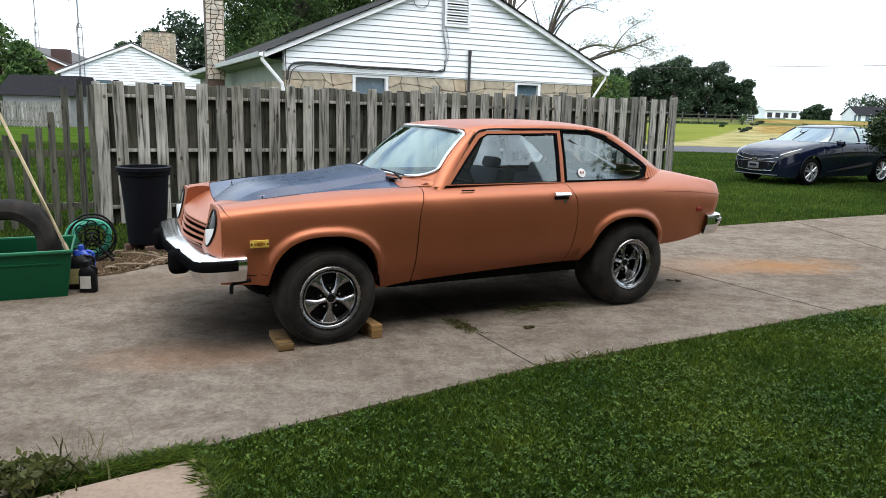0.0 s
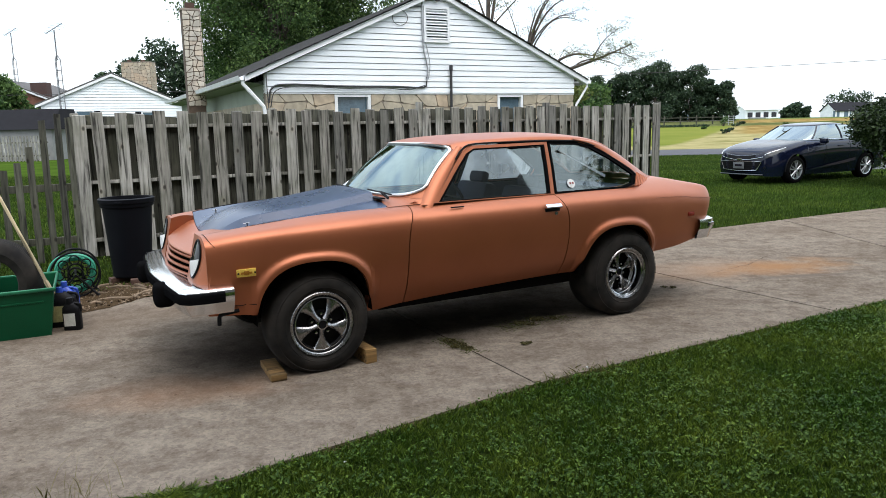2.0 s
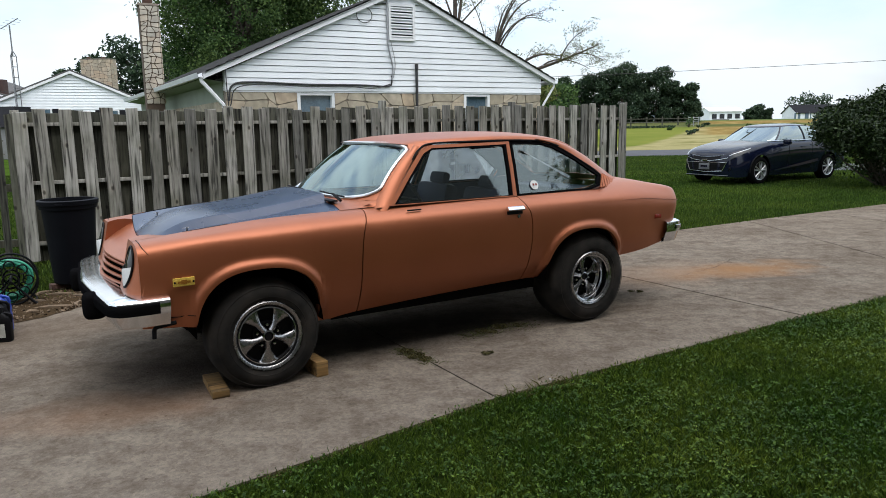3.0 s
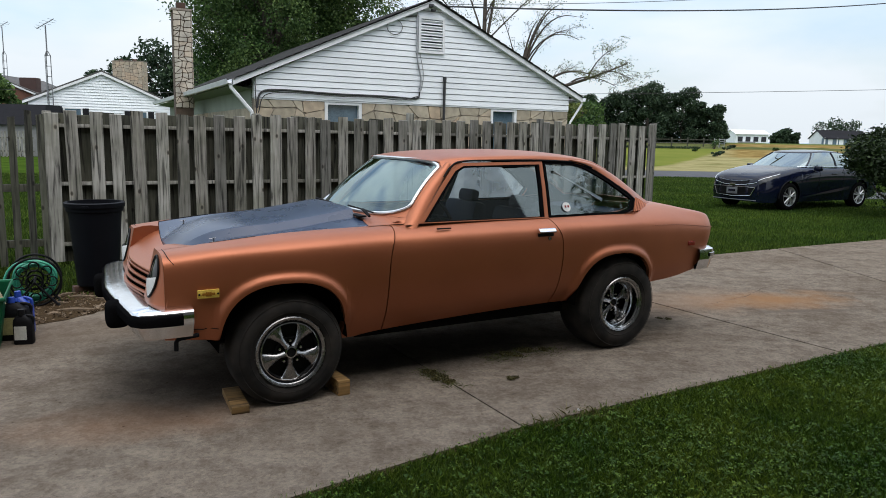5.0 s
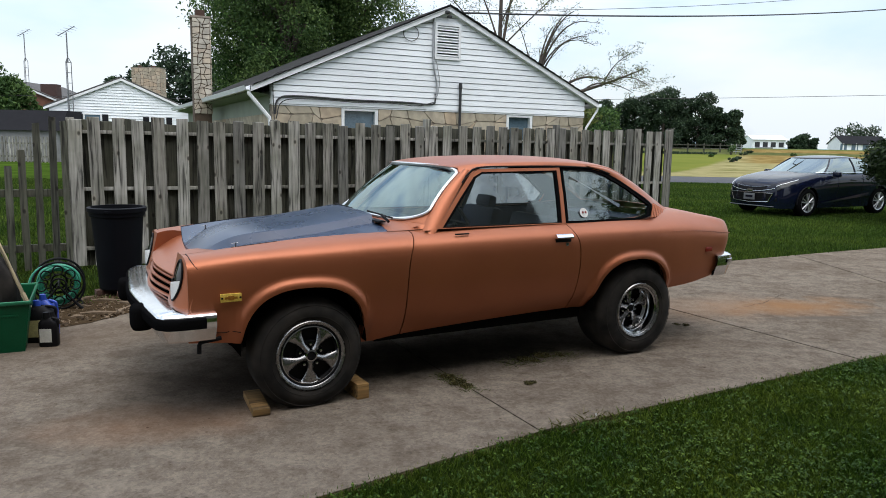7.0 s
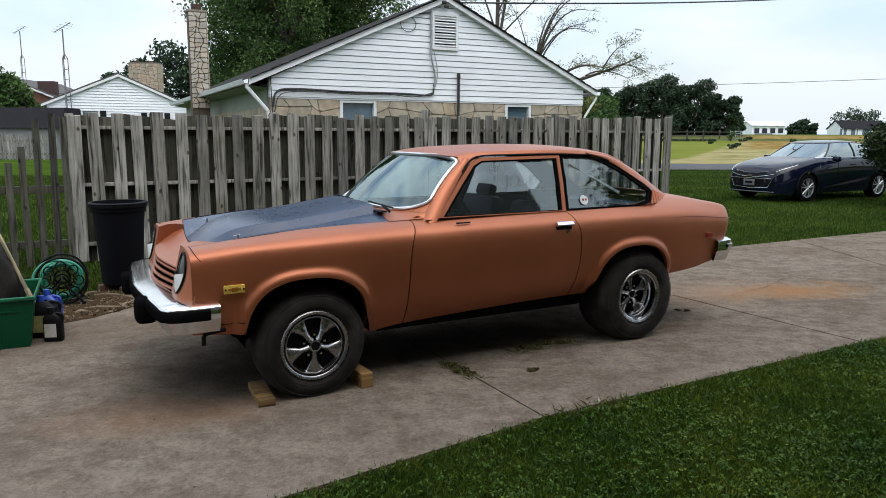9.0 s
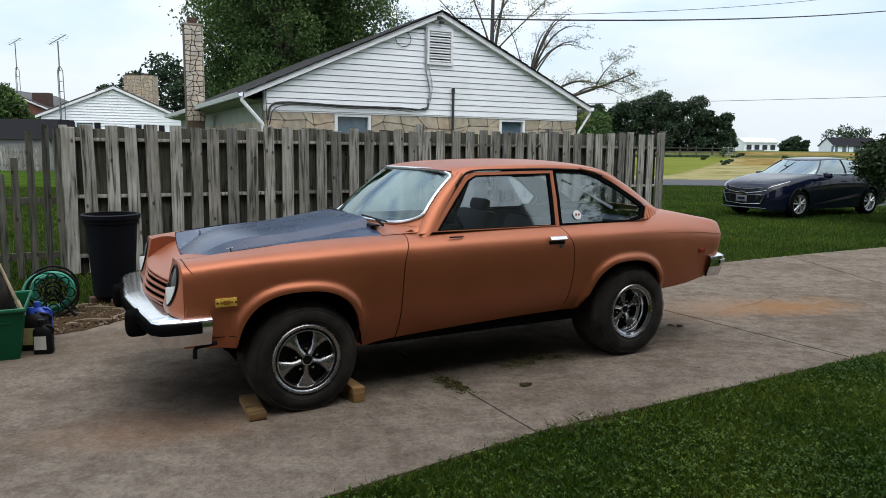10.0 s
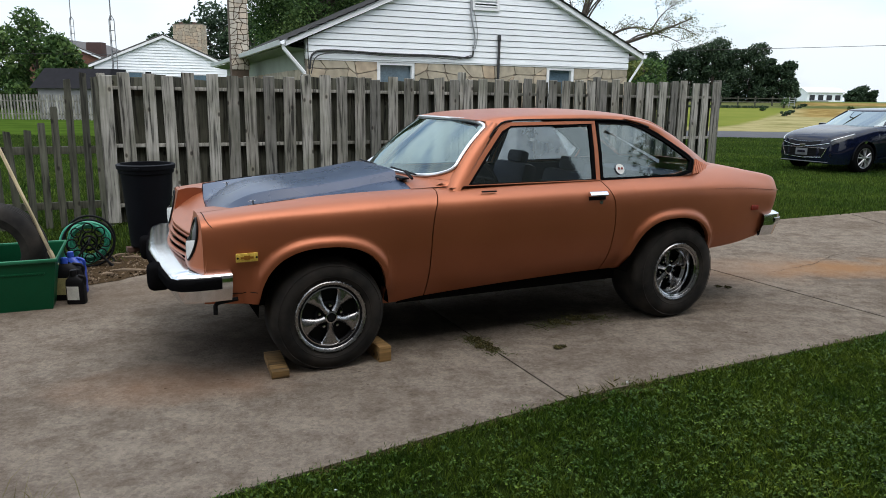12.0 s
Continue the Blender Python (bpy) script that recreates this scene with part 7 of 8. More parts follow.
def twig_tree(name, base, label, seed, limbs, n_leaf, twigs, reach, size=0.035):
    """A tree with bare, arching limbs, thin twigs and few young leaves. limbs: (start, end, lift, thickness)."""
    r = random.Random(seed)
    t = thing(name, Matrix.Translation(base), label, "tree")
    geos, cs, rs = [], [], []
    for o, e, lift, th in limbs:
        pts, g = arc(o, e, lift, th, th * 0.25)
        geos.append(g)
        for k in range(twigs):
            i = r.randrange(3, 9)
            d = (pts[min(i, 8)] - pts[i - 1]).normalized()
            q = pts[i - 1].lerp(pts[min(i, 8)], r.random())
            end = q + (d * r.uniform(0.4, 1.2) + Vector((r.uniform(-0.8, 0.8), r.uniform(-0.8, 0.8), r.uniform(-0.35, 0.6)))) * reach
            p2, g2 = arc(q, end, r.uniform(0.0, 0.25) * reach, max(0.006, th * 0.16), 0.004, 6)
            geos.append(g2)
            for j in range(3):
                q2 = p2[r.randrange(2, 6)]
                e2 = q2 + Vector((r.uniform(-1, 1), r.uniform(-1, 1), r.uniform(-0.5, 0.7))) * reach * 0.45
                geos.append(limb(q2, e2, 0.006, 0.003, r, 0.2, 4))
                cs.append(tuple(e2))
                rs.append(r.uniform(0.15, 0.4) * max(0.6, reach))
    part("trunk", joined(*geos), M_BARK, t, "bare brown trunk and limbs")
    v, q = leaves(cs, rs, n_leaf, size, seed)
    ob = new("leaves", quick_mesh("leaves", v, q, M_LEAFPALE))
    ob.parent = t
    return t


twig_tree("bare_tree", (1.55, 27.0, 0), "thin tree with bare branches and sparse pale leaves", 31, (((0, 0, 0), (0.05, 0.1, 9.6), 0, 0.15), ((0, 0, 4.2), (0.85, 0.3, 9.0), 0.8, 0.07), ((0, 0, 4.4), (-2.2, -0.2, 7.2), 0.5, 0.05), ((0, 0, 5.0), (2.4, 0.3, 7.4), 0.1, 0.04), ((0, 0, 5.2), (-1.3, 0.5, 8.4), 0.4, 0.04), ((0, 0, 4.6), (-3.4, 0.4, 6.4), 0.5, 0.04), ((0, 0, 5.9), (1.6, -0.4, 8.6), 0.3, 0.035)), 4200, 11, 0.85)
twig_tree("bare_tree", (2.95, 27.0, 0), "arching tree with bare branches and sparse pale leaves", 34, (((0, 0, 0), (0.0, 0, 4.3), 0, 0.17), ((0, 0, 3.9), (0.55, 0.3, 5.9), 0.7, 0.055), ((0, 0, 3.9), (0.95, -0.3, 6.3), 0.9, 0.05), ((0, 0, 3.9), (1.35, 0.2, 6.5), 1.2, 0.055), ((0, 0, 3.9), (1.9, 0.1, 6.1), 1.6, 0.05), ((0, 0, 4.0), (2.2, 0.4, 5.3), 1.5, 0.04), ((0.05, 0, 3.8), (1.75, -0.4, 5.5), 1.2, 0.04), ((-0.1, 0, 3.9), (-0.75, 0.3, 6.1), 0.6, 0.03)), 1100, 6, 0.5, 0.028)
twig_tree("bare_tree", (3.7, 27.2, 0), "low spreading tree with one long arching bough and pale leaves", 37, (((0, 0, 0), (0.1, 0, 3.6), 0, 0.16), ((0, 0, 3.4), (1.9, 0.1, 4.05), 0.75, 0.075), ((0.2, 0, 3.4), (3.25, 0, 4.45), -0.15, 0.085), ((1.2, 0, 3.75), (3.0, 0.3, 3.6), 0.5, 0.035), ((1.8, 0, 3.9), (2.6, -0.2, 4.9), 0.4, 0.03), ((2.2, 0, 4.0), (3.5, 0.2, 3.9), 0.4, 0.03)), 2600, 10, 0.55, 0.03)
bx, by = 10.72, 15.75
bush = thing("bush", Matrix.Translation((bx, by, -0.02)), "large dense dark green rounded bush on the lawn", "bush")
rr = random.Random(4)
cs, rs, geos = [], [], []
for k in range(46):
    a, zz = k * 2.4, 0.42 + 1.75 * ((k * 0.618) % 1.0)
    d = 1.45 * math.sqrt(max(0.05, 1 - ((zz - 1.15) / 1.35) ** 2)) * rr.uniform(0.55, 0.95)
    cs.append((d * math.cos(a), d * math.sin(a), zz))
    rs.append(rr.uniform(0.32, 0.55))
    geos.append(limb((0.1 * math.cos(a), 0.1 * math.sin(a), 0), cs[-1], 0.03, 0.008, rr))
part("stems", joined(*geos), M_BARK, bush, "dark woody stems")
v, q = leaves(cs + [(0, 0, 1.1)], rs + [1.1], 34000, 0.046, 77, 0.9)
ob = new("foliage", quick_mesh("foliage", v, q, M_BUSH))
ob.parent = bush

for k, (x, y, h, cr) in enumerate(((19.0, 97, 6.4, 2.6), (22.0, 99, 6.0, 2.4), (24.6, 96, 7.0, 2.6), (27.2, 95, 7.9, 2.9), (29.8, 97, 7.0, 2.6), (32.2, 96, 7.4, 2.6), (34.4, 97, 5.9, 2.1), (36.0, 95, 5.2, 1.9), (37.9, 98, 3.4, 1.5), (16.4, 98, 6.0, 2.6), (13.5, 99, 6.6, 3.0))):
    tree("far_tree", (x, y, 1.55), h, cr, 9000, 0.17, M_LEAFDARK, "dark green tree in the row beyond the field", 60 + k, 0.02, 14, "far tree row")
for k, (x, y, h, cr) in enumerate(((73.4, 156, 3.0, 2.0), (75.6, 157, 3.4, 2.0), (78.0, 158, 2.6, 1.6), (96.0, 176, 6.2, 4.5), (101.0, 178, 6.0, 4.0), (81.0, 170, 3.4, 2.4))):
    tree("far_tree", (x, y, 1.9), h, cr, 1200, 0.3, M_LEAFDARK, "small dark green tree by the far houses", 90 + k, 0.05, 9, "trees by the far houses")
for k, (x, y, z, h, cr) in enumerate(((5.6, 36, 0, 4.6, 1.7), (7.3, 40, 0, 4.2, 1.5), (8.9, 45, 0, 4.4, 1.8))):
    tree("shrub", (x, y, z), h, cr, 3200, 0.11, M_LEAF if k else M_LEAFPALE, "loose green shrub beside the house", 110 + k, 0.05, 12, "shrubs beside the house")
for k, (x, y, h, cr) in enumerate(((-40.0, 61, 8.4, 3.4), (-37.0, 60, 6.0, 2.3), (-44.5, 62, 7.6, 3.4), (-48.5, 63, 7.2, 3.2))):
    tree("tree", (x, y, 0.4), h, cr, 5200, 0.2, M_LEAF, "leafy green tree beyond the back yard", 130 + k, 0.03, 16, "trees beyond the yard")
for k, (x, y, h, cr) in enumerate(((-31.5, 67, 6.6, 2.2), (-28.6, 67, 8.0, 2.6), (-25.0, 66, 9.0, 3.2), (-22.0, 65, 8.3, 3.0), (-19.0, 66, 7.8, 3.0), (-16.0, 64, 7.6, 3.0), (-13.0, 60, 7.0, 2.8))):
    tree("tree", (x, y, 0.7), h, cr, 4200, 0.2, M_LEAFDARK, "dark tree behind the neighbouring house", 140 + k, 0.05, 16, "trees behind the neighbour")

# ---- the neighbours' buildings ----
M_SOOTBRICK = plain("sooty_brick", (0.055, 0.030, 0.026), 0.9, 0, 0.3, 3, 40, 0.2)
M_JOINT = plain("brown_mortar", (0.10, 0.07, 0.05), 0.95, 0, 0.3, 8, 60, 0.3)
M_BRICKWALL = plain("brick_house_wall", (0.17, 0.075, 0.05), 0.9, 0, 0.3, 3, 40, 0.2)
M_SHEDROOF = plain("dark_shed_roof", (0.018, 0.018, 0.021), 0.9, 0, 0.2, 3, 40, 0.2, spec=0.1)
M_SHEDWALL = plain("grey_shed_wall", (0.22, 0.22, 0.22), 0.8, 0, 0.15, 3, 40, 0.2)


def cottage(name, m, w, d, eave, peak, wall, roofm, label, boards=0.0, wins=(), over=0.35):
    """A gabled building, its gable towards -y."""
    t = thing(name, m, label, "house")
    part("wall", prism([(-w / 2, 0), (w / 2, 0), (w / 2, eave), (0, peak - 0.12), (-w / 2, eave)], lambda a, z, dd: (a, dd, z), d), wall, t, smooth=0)
    for sg in (-1, 1):
        k = (peak - eave) / (w / 2)
        e = w / 2 + over
        pr = [(0, peak - 0.1), (sg * e, peak - 0.1 - k * e), (sg * e, peak + 0.03 - k * e), (0, peak + 0.03)]
        part("roof", prism(pr, lambda a, z, dd: (a, -0.25 + dd, z), d + 0.5), roofm, t, smooth=0)
        part("rake_board", prism([(0, peak - 0.26), (sg * e, peak - 0.24 - k * e), (sg * e, peak - 0.08 - k * e), (0, peak - 0.08)], lambda a, z, dd: (a, -0.27 + dd, z), 0.03), M_TRIM, t, smooth=0)
    z = 0.3
    while boards and z < peak - 0.4:
        zt = z + boards
        h = w / 2 if zt < eave else max(0.0, w / 2 * (peak - 0.2 - zt) / (peak - 0.12 - eave))
        part("siding_board", prism([(-h, z), (h, z), (h, z + boards - 0.014), (-h, z + boards - 0.014)], lambda p, q, d: (p, -0.09 + 0.25 * (q - z) + d, q), 0.03), M_SIDING, t, smooth=0)
        z += boards
    for a, b, z0, z1 in wins:
        wn_ = part("window", box((a + b) / 2, -0.10, (z0 + z1) / 2, b - a, 0.02, z1 - z0), M_PANE, t, "dark window")
        part("window_frame", ring([(a - 0.08, z0 - 0.08), (b + 0.08, z0 - 0.08), (b + 0.08, z1 + 0.08), (a - 0.08, z1 + 0.08)], [(a, z0), (b, z0), (b, z1), (a, z1)], lambda p, q, dd: (p, -0.14 + dd, q), 0.05), M_TRIM, wn_, smooth=0)
        for sx in (a - 0.32, b + 0.32):
            part("shutter", box(sx, -0.115, (z0 + z1) / 2, 0.40, 0.03, z1 - z0 + 0.1), M_SHEDROOF, wn_)
    return t


cottage("neighbour_house", pose(-24.2, 52, 0.1, 0, 0, 27), 9.3, 12, 3.75, 5.82, M_SIDING, M_SHINGLE, "white-sided gabled house beyond the fence", 0.2, ((-2.45, -1.45, 1.9, 3.1), (1.9, 2.85, 1.9, 3.0)))
cottage("brick_house", pose(-43.2, 70, 0.8, 0, 0, 0), 9.0, 9, 4.4, 6.2, M_BRICKWALL, M_SHINGLE, "dark red brick house far behind the trees")
solid("brick_chimney", box(-39.75, 70.5, 4.85, 1.6, 0.9, 3.7, 0.05), M_SOOTBRICK, "dark red brick chimney on the far brick house", "chimney")
shed = thing("shed", pose(-27.4, 45.2, 0), "low grey shed with a dark roof", "shed")
part("wall", box(0, 1.5, 1.0, 4.4, 3.0, 2.0), M_SHEDWALL, shed)
part("roof", prism([(-2.6, 1.95), (2.6, 1.95), (2.35, 3.25), (-2.2, 3.25)], lambda a, z, d: (a, -0.25 + d + (z - 1.95) * 0.9, z), 1.9), M_SHEDROOF, shed, "dark shingled shed roof", smooth=0)
yard_fence = thing("yard_fence", pose(-46, 43.5, 0), "grey picket fence across the back yard", "fence")
pk = mesh_of("picket", board_geo(0.11, 1.55, 0.03, 3, 0.04), M_WOOD)
for k in range(100):
    ob = new("picket", pk)
    ob.parent = yard_fence
    ob.matrix_local = pose(k * 0.215, 0, 0)
for z in (0.35, 1.15):
    part("rail", box(10.7, 0.04, z, 21.5, 0.05, 0.09), M_WOOD, yard_fence)


def chimney(name, base, w, d, h, pots, label, rows, seed, stone):
    """A field-stone chimney of separate flat stones on a mortar core."""
    t = thing(name, base, label, "chimney")
    part("core", box(w / 2, d / 2, h / 2, w, d, h), M_JOINT, t)
    r = random.Random(seed)
    for face in (0, 1):
        L = w if face == 0 else d
        put = (lambda p, q, dd: (p, -0.03 + dd, q)) if face == 0 else (lambda p, q, dd: (w + 0.03 - dd, p, q))
        for c in stone_net(0.0, L, h - rows, h, 0.165 if w < 1 else 0.32, r, 0.013, 0.85):
            part("stone", prism(c, put, 0.05), stone, t, smooth=0)
    part("cap", box(w / 2, d / 2, h + 0.03, w + 0.06, d + 0.06, 0.06, 0.01), M_MORTAR, t)
    for a in pots:
        part("flue", box(a, d / 2, h + 0.13, 0.24, 0.24, 0.2, 0.01), M_BRICK, t, "red clay flue")
    return t


chimney("stone_chimney", pose(-7.30, 20.05, 0, 0, 0, 26.4), 0.47, 0.40, 4.85, (0.24,), "tall cream field-stone chimney on the house's side", 2.6, 3, M_CHIMSTONE)
chimney("stone_chimney", pose(-24.75, 55.0, 3.8, 0, 0, 0), 2.2, 1.0, 3.1, (0.45, 1.5), "broad stone chimney on the white neighbouring house", 2.4, 5, M_STONE)


def tower(base, top, arch, label):
    """A lattice antenna mast with a rooftop aerial."""
    t = thing("antenna_mast", Matrix.Translation(base), label, "antenna")
    w = 0.2
    for k in range(3):
        a = 2 * math.pi * k / 3 + 0.3
        part("leg", tube([(w * math.cos(a), w * math.sin(a), 0), (w * math.cos(a), w * math.sin(a), arch - 0.3), (0.05 * math.cos(a), 0.05 * math.sin(a), arch)], 0.03, 5), M_MAST, t)
    for i in range(int(arch / 0.7)):
        z = 0.4 + i * 0.7
        if z < arch - 0.2:
            part("brace", tube([(w * math.cos(2 * math.pi * k / 3 + 0.3), w * math.sin(2 * math.pi * k / 3 + 0.3), z) for k in range(3)], 0.02, 4, True), M_MAST, t)
    part("mast", tube([(0, 0, arch - 0.3), (0, 0, top)], 0.045, 6), M_MAST, t)
    arm = [tube([(-0.55, -0.1, top - 0.25), (0.55, 0.1, top + 0.45)], 0.03, 5)]
    for f, L in ((-0.9, 0.3), (-0.5, 0.45), (0.0, 0.55), (0.4, 0.6), (0.8, 0.4)):
        c = Vector((0.55 * f, 0.1 * f, top + 0.1 + 0.35 * f))
        arm.append(tube([c + Vector((-L * 0.9, 0.3 * L, 0.1)), c + Vector((L * 0.9, -0.3 * L, -0.1))], 0.014, 4))
    part("aerial", joined(*arm), M_MAST, t, "bent metal aerial")
    return t


tower((-26.9, 50, 0), 8.7, 7.0, "thin steel lattice mast with a television aerial")
tower((-41.8, 70, 0.8), 10.6, 8.3, "distant steel lattice mast with a television aerial")

far = cottage("far_white_house", pose(68.8, 153, 1.8, 0, 0, 90), 5.5, 6.8, 2.3, 3.1, M_SIDING, M_TRIM, "long low white house far across the field", 0.0)
for k in range(4):
    part("window", box(-2.78, 0.9 + 1.65 * k, 1.15, 0.06, 1.0, 1.0), M_LAMPGLASS, far, "dark window")
part("porch", box(-3.2, 4.6, 0.3, 1.0, 3.2, 0.6), M_SHEDWALL, far)
far2 = cottage("far_dark_house", pose(101.0, 172, 1.9, 0, 0, 90), 7.0, 10.5, 1.9, 3.7, M_SIDING, M_SHEDROOF, "pale house with a dark roof far across the field", 0.0)
for k in range(4):
    part("porch_post", box(-3.5, 1.5 + 3.0 * k, 0.95, 0.3, 0.3, 1.9), M_TRIM, far2)
    part("window", box(-3.53, 2.6 + 2.6 * k, 1.0, 0.06, 1.5, 1.5), M_PANE, far2, "dark window")


def field_shrub(x, y, w, h, seed, leaf):
    t = thing("field_shrub", Matrix.Translation((x, y, ground_height(y) - 0.03)), "small dark shrub in the straw field", "shrub", "field shrubs")
    r = random.Random(seed)
    cs = [(r.uniform(-0.5, 0.5) * w, r.uniform(-0.3, 0.3) * w, h * r.uniform(0.25, 0.8)) for _ in range(9)]
    part("stems", joined(*[limb((0.2 * c[0], 0.2 * c[1], 0), c, 0.02, 0.006, r) for c in cs]), M_BARK, t)
    v, q = leaves(cs, [h * 0.3] * 9, 420, 0.07, seed)
    ob = new("foliage", quick_mesh("foliage", v, q, leaf))
    ob.parent = t


for k, (x, y, w, h, leaf) in enumerate(((27.9, 71.1, 0.75, 0.40, M_LEAFDARK), (25.6, 66.2, 0.8, 0.45, M_LEAFDARK), (26.4, 68.0, 0.5, 0.3, M_LEAFDARK), (31.4, 78.7, 1.1, 0.35, M_LEAFDARK), (34.2, 83.9, 1.0, 0.4, M_LEAFDARK), (30.6, 79.8, 0.9, 1.15, M_LEAF), (26.6, 74.5, 0.4, 0.35, M_LEAF), (37.0, 79.0, 0.9, 0.35, M_LEAF))):
    field_shrub(x, y, w, h, 170 + k, leaf)
g_ = np.random.default_rng(27)
n = 240
hx_ = g_.uniform(14.0, 28.9, n)
v, q = leaves([(x, 79.6 + 0.25 * e, ground_height(79.6) + 0.12) for x, e in zip(hx_, g_.normal(size=n))], [0.16] * n, 5200, 0.06, 28, 0.9)
tagged(new("hedge_line", quick_mesh("hedge_line", v, q, M_LEAFDARK)), "low dark weedy line along the field's edge", "weeds", kind="stuff")
pasture = thing("pasture_fence", pose(18.0, 85.0, ground_height(85.0) - 0.05), "weathered post and rail fence across the pasture", "fence")
for k in range(9):
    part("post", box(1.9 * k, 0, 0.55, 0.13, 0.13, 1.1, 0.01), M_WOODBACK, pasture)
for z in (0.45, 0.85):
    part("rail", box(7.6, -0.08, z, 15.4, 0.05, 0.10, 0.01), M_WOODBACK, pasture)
gate = thing("pasture_gate", pose(32.0, 82.0, ground_height(82.0), 0, 0, 50), "pale metal field gate beside the pasture", "gate")
for z in (0.25, 0.5, 0.75, 1.0):
    part("bar", box(0, 0, z, 3.4, 0.04, 0.05), M_STEEL, gate)
for x in (-1.7, 0.0, 1.7):
    part("upright", box(x, 0, 0.55, 0.06, 0.05, 1.1), M_STEEL, gate)
# hills at the horizon; distance haze is put into their blue colour
M_HILL = plain("hazy_blue_hill", (0.30, 0.38, 0.44), 1.0, 0, 0.05, 0.004, 0.01, 0)
hx = np.linspace(-1500, 1900, 60)
solid("backdrop", sheet([[(x, 1900, -5) for x in hx], [(x, 1950, 22 + 10 * math.sin(x * 0.004) + 5 * math.sin(x * 0.011 + 1)) for x in hx]]), M_HILL, "hazy blue hills at the horizon", "hills", kind="structure")

# ---- overhead wires ----


def wire(name, a, b, sag, r, label):
    pts = []
    for i in range(41):
        t = i / 40
        p = Vector(a).lerp(Vector(b), t)
        pts.append((p.x, p.y, p.z - sag * 4 * t * (1 - t)))
    return solid(name, tube(pts, r, 5), M_DARKWIRE, label, "wire")


wire("service_wire", (-0.21, 17.2, 4.58), (31.0, 41.0, 10.4), 0.5, 0.022, "black service wire running from the gable")
wire("service_wire", (-0.21, 17.2, 4.62), (30.0, 40.0, 11.6), 0.6, 0.008, "thin service wire running from the gable")
wire("road_wire", (-60, 62, 5.4), (90, 40, 8.5), 1.9, 0.016, "thin wire along the road")

# ---- unseen house added behind the camera to shade yard and coupe ----
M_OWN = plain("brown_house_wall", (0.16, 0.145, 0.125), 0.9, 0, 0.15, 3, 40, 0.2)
own = thing("unseen_house", Matrix.Translation((0, 0, 0)) @ Matrix.Rotation(radians(29), 4, "Z"), "unseen plain house added to shade the yard", "house")
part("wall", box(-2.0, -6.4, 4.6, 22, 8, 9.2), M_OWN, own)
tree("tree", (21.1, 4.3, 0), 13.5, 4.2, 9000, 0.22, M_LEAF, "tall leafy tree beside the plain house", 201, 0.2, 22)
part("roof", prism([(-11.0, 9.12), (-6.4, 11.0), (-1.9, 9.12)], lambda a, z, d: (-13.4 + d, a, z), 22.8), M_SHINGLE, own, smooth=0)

# ---- grass ----
M_GRASS = leaf_mat("lawn_grass", (0.016, 0.042, 0.004), (0.165, 0.245, 0.030), 0.4, 0.9)
M_CLOVER = leaf_mat("clover", (0.020, 0.056, 0.005), (0.135, 0.225, 0.030), 0.35, 0.9)
M_FARGRASS = leaf_mat("far_lawn_grass", (0.022, 0.046, 0.006), (0.105, 0.165, 0.024), 0.3, 0.8, 0.5)
M_WEED = leaf_mat("weed_leaves", (0.055, 0.066, 0.018), (0.17, 0.18, 0.06), 0.35)
M_DRYGRASS = leaf_mat("dry_grass", (0.10, 0.09, 0.03), (0.22, 0.19, 0.08), 0.3)
NEAR = [(-1.1, 2.46), (-0.75, 2.71), (0.52, 3.65), (2.98, 5.08), (4.69, 6.01), (14, 11.0)]


def edge_y(x):
    return np.interp(x, [p[0] for p in NEAR], [p[1] for p in NEAR])


def blades(x, y, g, h, w, lean=0.6):
    """Bent three-sided grass blades rooted at x, y."""
    n = len(x)
    a = g.uniform(0, 2 * math.pi, n)
    hh = h * g.uniform(0.5, 1.25, n)
    ww = w * g.uniform(0.6, 1.3, n)
    la, ll = g.uniform(0, 2 * math.pi, n), hh * lean * g.uniform(0.1, 1.0, n)
    z0 = np.full(n, -0.012)
    base = np.stack([x, y, z0], 1)
    side = np.stack([np.cos(a) * ww, np.sin(a) * ww, np.zeros(n)], 1)
    mid = base + np.stack([np.cos(la) * ll * 0.35, np.sin(la) * ll * 0.35, hh * 0.6], 1)
    tip = base + np.stack([np.cos(la) * ll, np.sin(la) * ll, hh], 1)
    v = np.stack([base - side, base + side, mid + side * 0.8, tip, mid - side * 0.8], 1).reshape(-1, 3)
    return v, np.arange(5 * n).reshape(-1, 5)


def lawn(name, region, n, h, w, seed, mat, label, keep, tufts=0):
    """Grass blades over a region; with tufts, they stand in small tufts of uneven height."""
    g = np.random.default_rng(seed)
    x0, x1, y0, y1 = region
    if tufts:
        cx, cy = g.uniform(x0, x1, tufts), g.uniform(y0, y1, tufts)
        i = g.integers(0, tufts, n)
        x, y = cx[i] + 0.013 * g.normal(size=n), cy[i] + 0.013 * g.normal(size=n)
        h = (h * g.uniform(0.55, 1.5, tufts))[i]
    else:
        x, y = g.uniform(x0, x1, n), g.uniform(y0, y1, n)
        h = np.full(n, h)
    k = keep(x, y, g)
    v, q = blades(x[k], y[k], g, h[k], w, 1.3 if tufts else 0.6)
    ob = new(name, quick_mesh(name, v, q, mat))
    return tagged(ob, label, "grass", kind="stuff")


def near_lawn(x, y, g):
    pad = (x < -0.84 - (y - 2.02) * 0.65) & (y < 2.5)
    return (y < edge_y(x) + 0.025 * g.normal(size=len(x)) - 0.034) & ~pad


